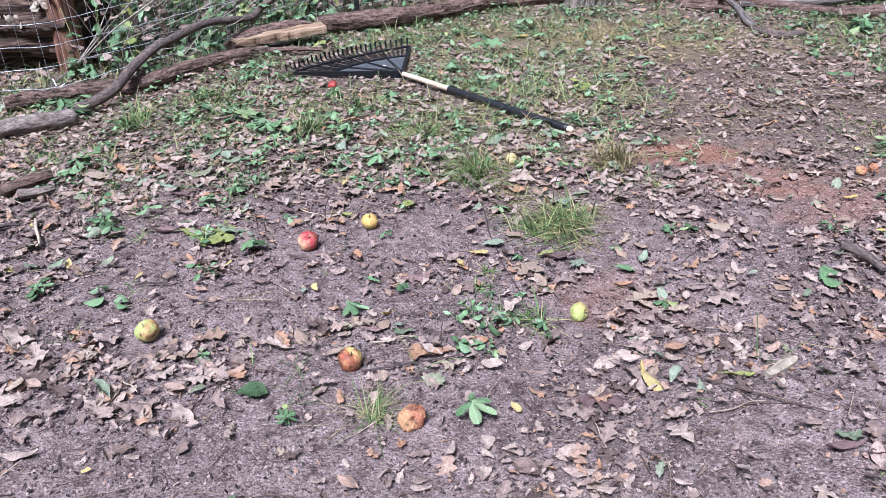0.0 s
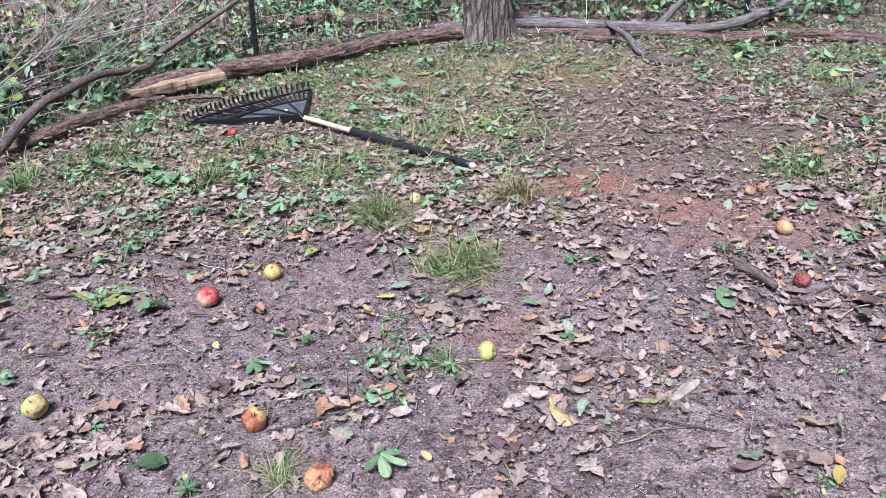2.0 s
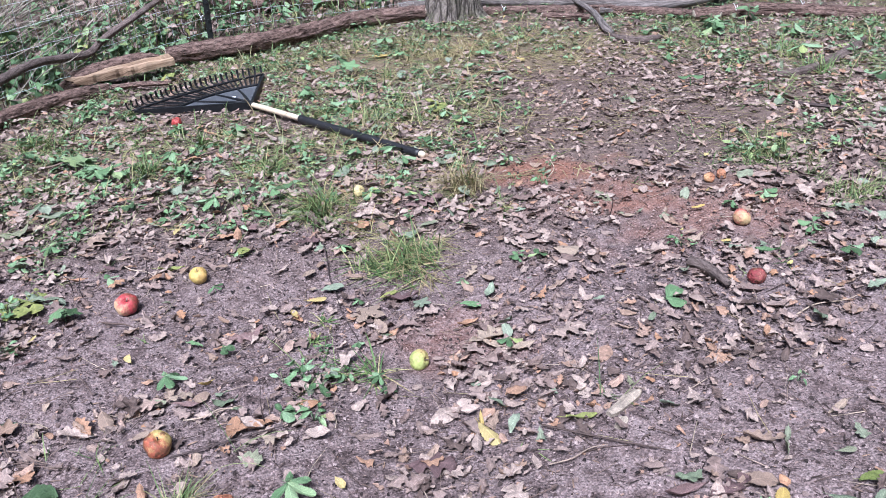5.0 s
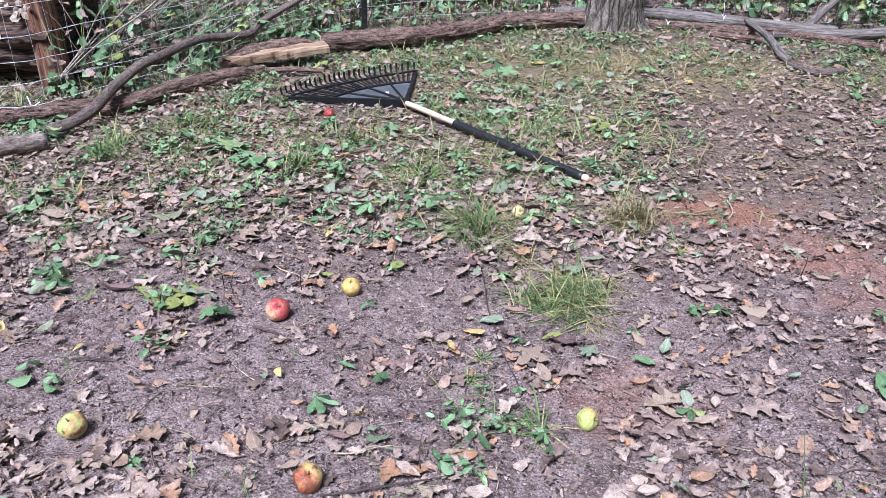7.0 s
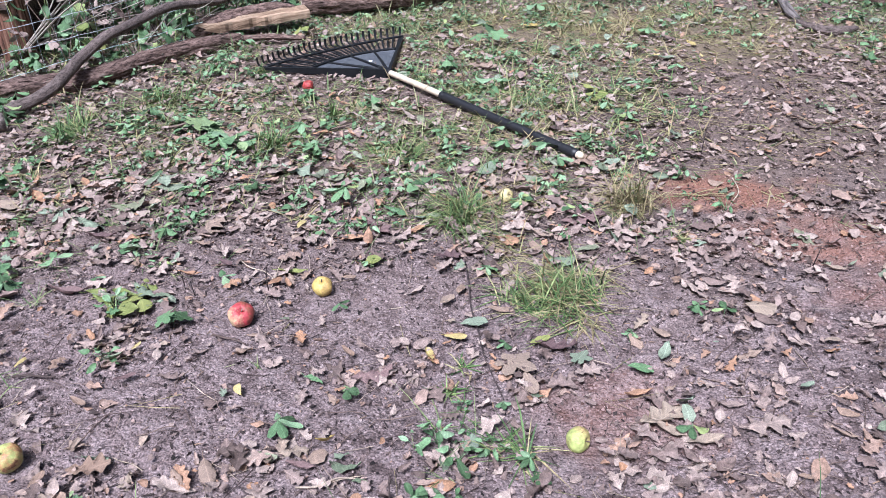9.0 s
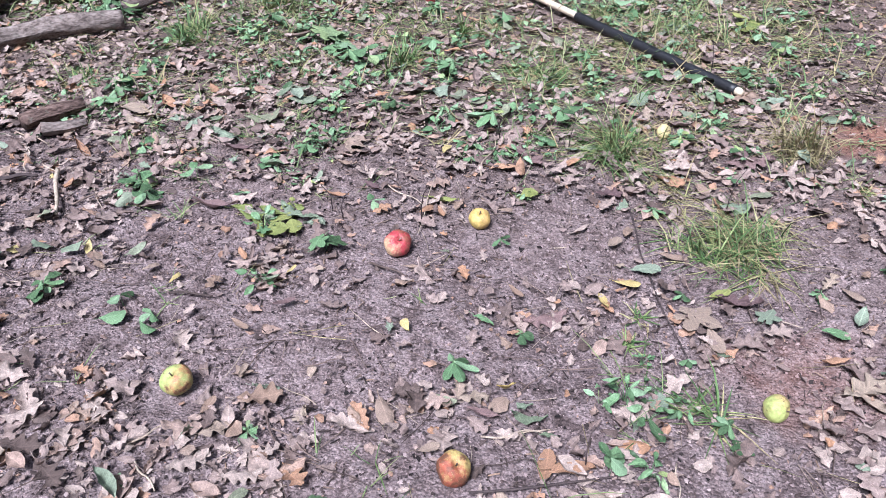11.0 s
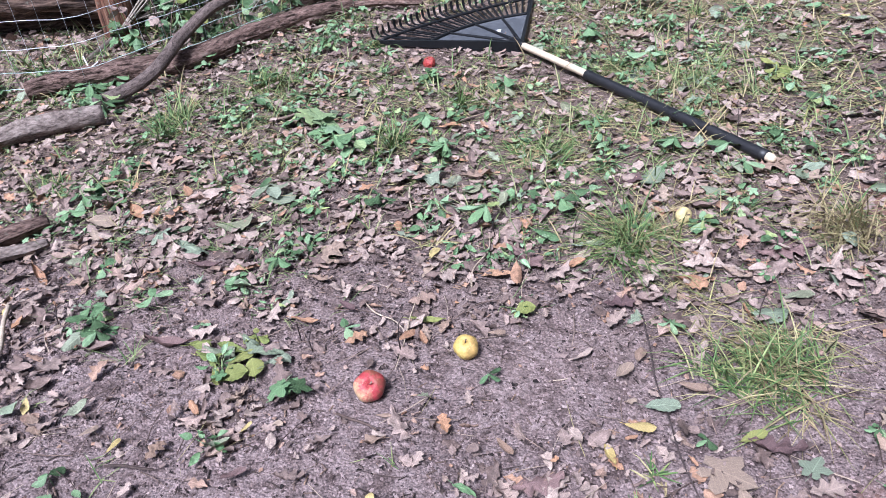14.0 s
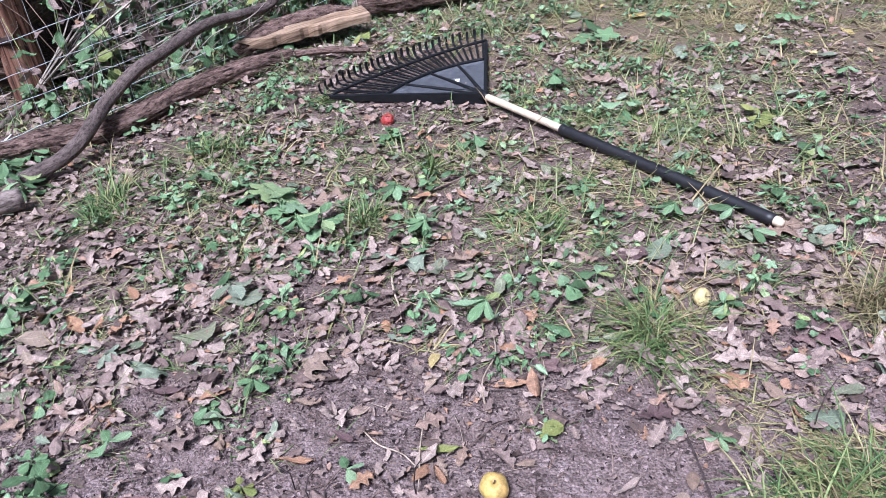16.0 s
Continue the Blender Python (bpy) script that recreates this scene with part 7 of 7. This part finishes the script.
# thin dead stems that stand up through the litter
rs = random.Random(8)
spots = [(0.02, 0.98, 0.1), (-0.24, 1.585, 0.03), (0.31, 2.76, 0.11)] + [(rs.uniform(-1.4, 2.0), rs.uniform(1.6, 4.3), rs.uniform(0.05, 0.14)) for _ in range(34)]
for sx, sy, tall in spots:
    z0 = h(sx, sy)
    v, t, uv = tube([(sx, sy, z0 - 0.01), (sx + rs.uniform(-0.01, 0.01), sy, z0 + tall * 0.6), (sx + rs.uniform(-0.03, 0.03), sy + rs.uniform(-0.02, 0.02), z0 + tall)], [0.0016, 0.0009], 5, 0.05)
    tagged(new("upright_twig", heap_of(v, t, uv).mesh("upright_twig", DARKTWIG)), "thin dark dead twig standing up through the litter", "twig", "upright twigs in the litter")

# undergrowth beyond the fence
def thicket(count, x0, x1, y0, y1, lo, hi, seed):
    r = np.random.default_rng(seed)
    leaves, stalks = Heap(), Heap()
    x, y = r.uniform(x0, x1, count), r.uniform(y0, y1, count)
    d = behind(x, y)
    keep = (d > 0.08) & (np.abs(x - 0.3) < 1.0 + 0.72 * y) & (y < 8.2) & ((x > -2.06) | (y > 4.3) | (y < 3.3)) & (np.hypot(x - 0.8, y - 5.12) > 0.26)
    keep &= vnoise(x, y, 0.6, 33) > -0.6 + 0.35 * step01(-x, 0.7, 1.3)
    for a, b in zip(x[keep], y[keep]):
        tall = r.uniform(lo, hi) * (1 + 0.3 * vnoise(a, b, 1.2, 31))
        z0 = h(a, b)
        tip = (a + r.normal(0, 0.06), b + r.normal(0, 0.06), z0 + tall)
        v, t, uv = tube([(a, b, z0 - 0.01), ((a + tip[0]) / 2 + r.normal(0, 0.015), (b + tip[1]) / 2, z0 + tall * 0.55), tip], [0.0028, 0.0015], 4, 0.2)
        stalks.add(v, t, uv)
        k = int(r.integers(5, 12))
        f = r.uniform(0.2, 1.0, k)
        px, py = a + (tip[0] - a) * f, b + (tip[1] - b) * f
        s = r.uniform(0.03, 0.085, k)
        turn = r.uniform(0, 6.283, k)
        m = turns(turn, r.normal(0, 0.3, k), r.uniform(0.0, 0.9, k))
        pos = np.stack([px + np.cos(turn) * s * 0.55, py + np.sin(turn) * s * 0.55, z0 + tall * f], 1)
        shape = (OVATE + ROUND + MAPLE)[int(r.integers(0, 9))]
        leaves.many(shape[0], shape[1], pos, m, s)
    return leaves, stalks


leaves, stalks = thicket(3600, -4.6, 6.5, 2.8, 9.0, 0.08, 0.42, 51)
stuff("undergrowth", leaves, GREEN, "green leafy undergrowth beyond the fence", "undergrowth")
stuff("undergrowth_stems", stalks, GRASS, "thin stems of the undergrowth", "undergrowth")
leaves, stalks = thicket(300, -2.7, -0.6, 2.9, 5.0, 0.05, 0.2, 57)
stuff("fence_weeds", leaves, GREEN, "green weeds growing thickly along the fence foot", "undergrowth")
stuff("fence_weed_stems", stalks, GRASS, "thin stems of the weeds along the fence", "undergrowth")
leaves, stalks = thicket(420, -4.6, 6.5, 3.2, 10.5, 0.2, 0.5, 53)
stuff("yellowing_undergrowth", leaves, LIME, "yellowing leaves in the undergrowth", "undergrowth")
stuff("dead_stems", stalks, TWIG, "dead brown stems in the undergrowth", "undergrowth")
x, y = scatter(5200, lambda a, b: 0.75 * (behind(a, b) > 0.1) * (b < 8), -4.6, 6.5, 3.2, 10.5)
far_dead = Heap()
lay(far_dead, OAKSMALL + FLAKES, x, y, rng.uniform(0.05, 0.10, len(x)), 0.45, 0.06)
stuff("far_leaf_litter", far_dead, BROWN, "dead leaves beneath the undergrowth", "leaf litter")
bank = Heap()
x, y = scatter(260, lambda a, b: 0.95 * (behind(a, b) > 0.02), -2.7, -0.5, 2.9, 5.2)
for i, (a, b) in enumerate(zip(x, y)):
    blades(bank, a, b, 8, 0.04, float(rng.uniform(0.12, 0.26)), 0.002, 0.55, 0.0, 30000 + i)
stuff("bank_grass", bank, GRASS, "green grass along the fence foot", "grass")
wild = Heap()
x, y = scatter(1800, lambda a, b: 0.9 * ((behind(a, b) > 0.05) & (vnoise(a, b, 0.7, 35) > -0.2)), -4.6, 6.5, 2.8, 9.5)
for i, (a, b) in enumerate(zip(x, y)):
    blades(wild, a, b, 7, 0.05, float(rng.uniform(0.15, 0.34)), 0.0028, 0.45, 0.0, 20000 + i)
stuff("wild_grass", wild, GRASS, "long grass beyond the fence", "grass")

# grey dead limb lying up against the fence, and the brush heaped on it
LIMB = np.array([(-2.10, 3.27, 0.02), (-2.06, 3.55, 0.065), (-2.03, 3.86, 0.11), (-1.96, 4.25, 0.2), (-1.8, 4.8, 0.36), (-1.55, 5.4, 0.55)])
v, t, uv = tube(LIMB, [0.012, 0.012, 0.011, 0.009, 0.007, 0.004], 10, 0.03, 0.1, 0.1, 3)
limb = tagged(new("dead_limb", heap_of(v, t, uv).mesh("dead_limb", BRUSH)), "grey barkless dead limb lying up behind the wire", "branch", "dead branches heaped by the fence")
r = random.Random(5)
for i in range(125):
    f = r.uniform(0.12, 0.75)
    bx, by, bz = (float(np.interp(f, np.linspace(0, 1, 6), LIMB[:, k])) for k in range(3))
    if i % 3 == 0:
        bx, by, bz = bx + r.uniform(-0.05, 0.6), by + r.uniform(-0.1, 0.5), r.uniform(0.02, 0.12)
    if behind(bx, by) < 0.08:
        by = float(np.interp(bx, FENCE_X, FENCE_Y)) + 0.1
    a = r.gauss(0.75, 0.55)
    ln, up = r.uniform(0.25, 0.95), r.uniform(0.1, 0.75)
    p = [(bx, by, bz)]
    for f in (0.35, 0.7, 1.0):
        p.append((bx + math.cos(a) * ln * f + r.uniform(-0.03, 0.03), by + math.sin(a) * ln * f * 0.8 + r.uniform(-0.03, 0.03), bz + ln * up * f + r.uniform(-0.02, 0.02)))
    w = r.choice((0.002, 0.0025, 0.003, 0.004, 0.005))
    v, t, uv = tube(p, [w, w * 0.8, w * 0.35], 5, 0.06, 0.1, 0.1, i)
    ob = new("dead_branch", heap_of(v, t, uv).mesh("dead_branch", BRUSH))
    tagged(ob, "thin grey dead branch heaped beyond the fence", "branch", "dead branches heaped by the fence")


# unseen ring of trees, added to shut out the low sky light
def make_unseen_woods():
    r = np.random.default_rng(90)
    trunks, crowns = Heap(), Heap()
    for i in range(110):
        a, d = r.uniform(0, 6.283), r.uniform(12.0, 24.0)
        x, y, tall, w = d * math.cos(a), 3 + d * math.sin(a), r.uniform(9, 15), r.uniform(0.1, 0.28)
        z = h(x, y) - 0.2
        lean = r.normal(0, 0.3, 2)
        v, t, uv = tube([(x, y, z), (x + lean[0], y + lean[1], z + tall * 0.5), (x + 1.5 * lean[0], y + 1.5 * lean[1], z + tall)], [w * 1.3, w, w * 0.3], 8, 1.5, 0.08, 1.0, i)
        trunks.add(v, t, uv)
        k = 80
        ang, rad, zz = r.uniform(0, 6.283, k), r.uniform(0.2, 2.6, k), r.uniform(0.05, 1.0, k)
        pos = np.stack([x + np.cos(ang) * rad * (1.2 - 0.6 * zz), y + np.sin(ang) * rad * (1.2 - 0.6 * zz), z + 0.3 + tall * zz], 1)
        shape = SCRAPS[int(r.integers(0, 6))]
        crowns.many(shape[0], shape[1], pos, turns(r.uniform(0, 6.283, k), r.normal(0, 0.6, k), r.normal(0, 0.6, k)), r.uniform(0.7, 1.5, k))
    stuff("woodland_trunks", trunks, TRUNKBARK, "trunks of unseen woods added to block low sky light", "woods")
    stuff("woodland_foliage", crowns, GREEN, "leafy crowns of unseen woods added to block low sky light", "woods")


make_unseen_woods()


# dry brown stems and leaves that stand in the brush beyond the fence
def dry_brush():
    r = np.random.default_rng(61)
    stems, hung = Heap(), Heap()
    for i in range(760):
        a = r.uniform(-3.6, -0.7) if i < 640 else r.uniform(-0.7, 4.0)
        b = float(np.interp(a, FENCE_X, FENCE_Y)) + (r.uniform(0.12, 2.2) if i < 420 else r.uniform(1.4, 3.8))
        if (a < -2.0 and b < 4.4) or math.hypot(a - 0.8, b - 5.12) < 0.3:
            continue
        z0, tall, way = h(a, b), r.uniform(0.15, 0.6), r.uniform(0, 6.283)
        lean = tall * r.uniform(0.1, 0.9)
        p = np.array([(a, b, z0 - 0.01), (a + math.cos(way) * lean * 0.4, b + math.sin(way) * lean * 0.4, z0 + tall * 0.6), (a + math.cos(way) * lean, b + math.sin(way) * lean, z0 + tall)])
        v, t, uv = tube(p, [0.0026, 0.0012], 4, 0.2)
        stems.add(v, t, uv)
        k = int(r.integers(2, 7))
        f = r.uniform(0.2, 1.0, k)[:, None]
        s = r.uniform(0.03, 0.075, k)
        shape = (FLAKES + OAKSMALL)[int(r.integers(0, 12))]
        hung.many(shape[0], shape[1], p[0] + (p[2] - p[0]) * f + r.normal(0, 0.015, (k, 3)), turns(r.uniform(0, 6.283, k), r.normal(0, 0.7, k), r.normal(0, 0.7, k)), s)
    stuff("dry_brush", stems, TWIG, "thin dry brown stems beyond the fence", "brush")
    stuff("hung_leaves", hung, BROWN, "dead brown leaves caught in the dry brush", "brush")


dry_brush()
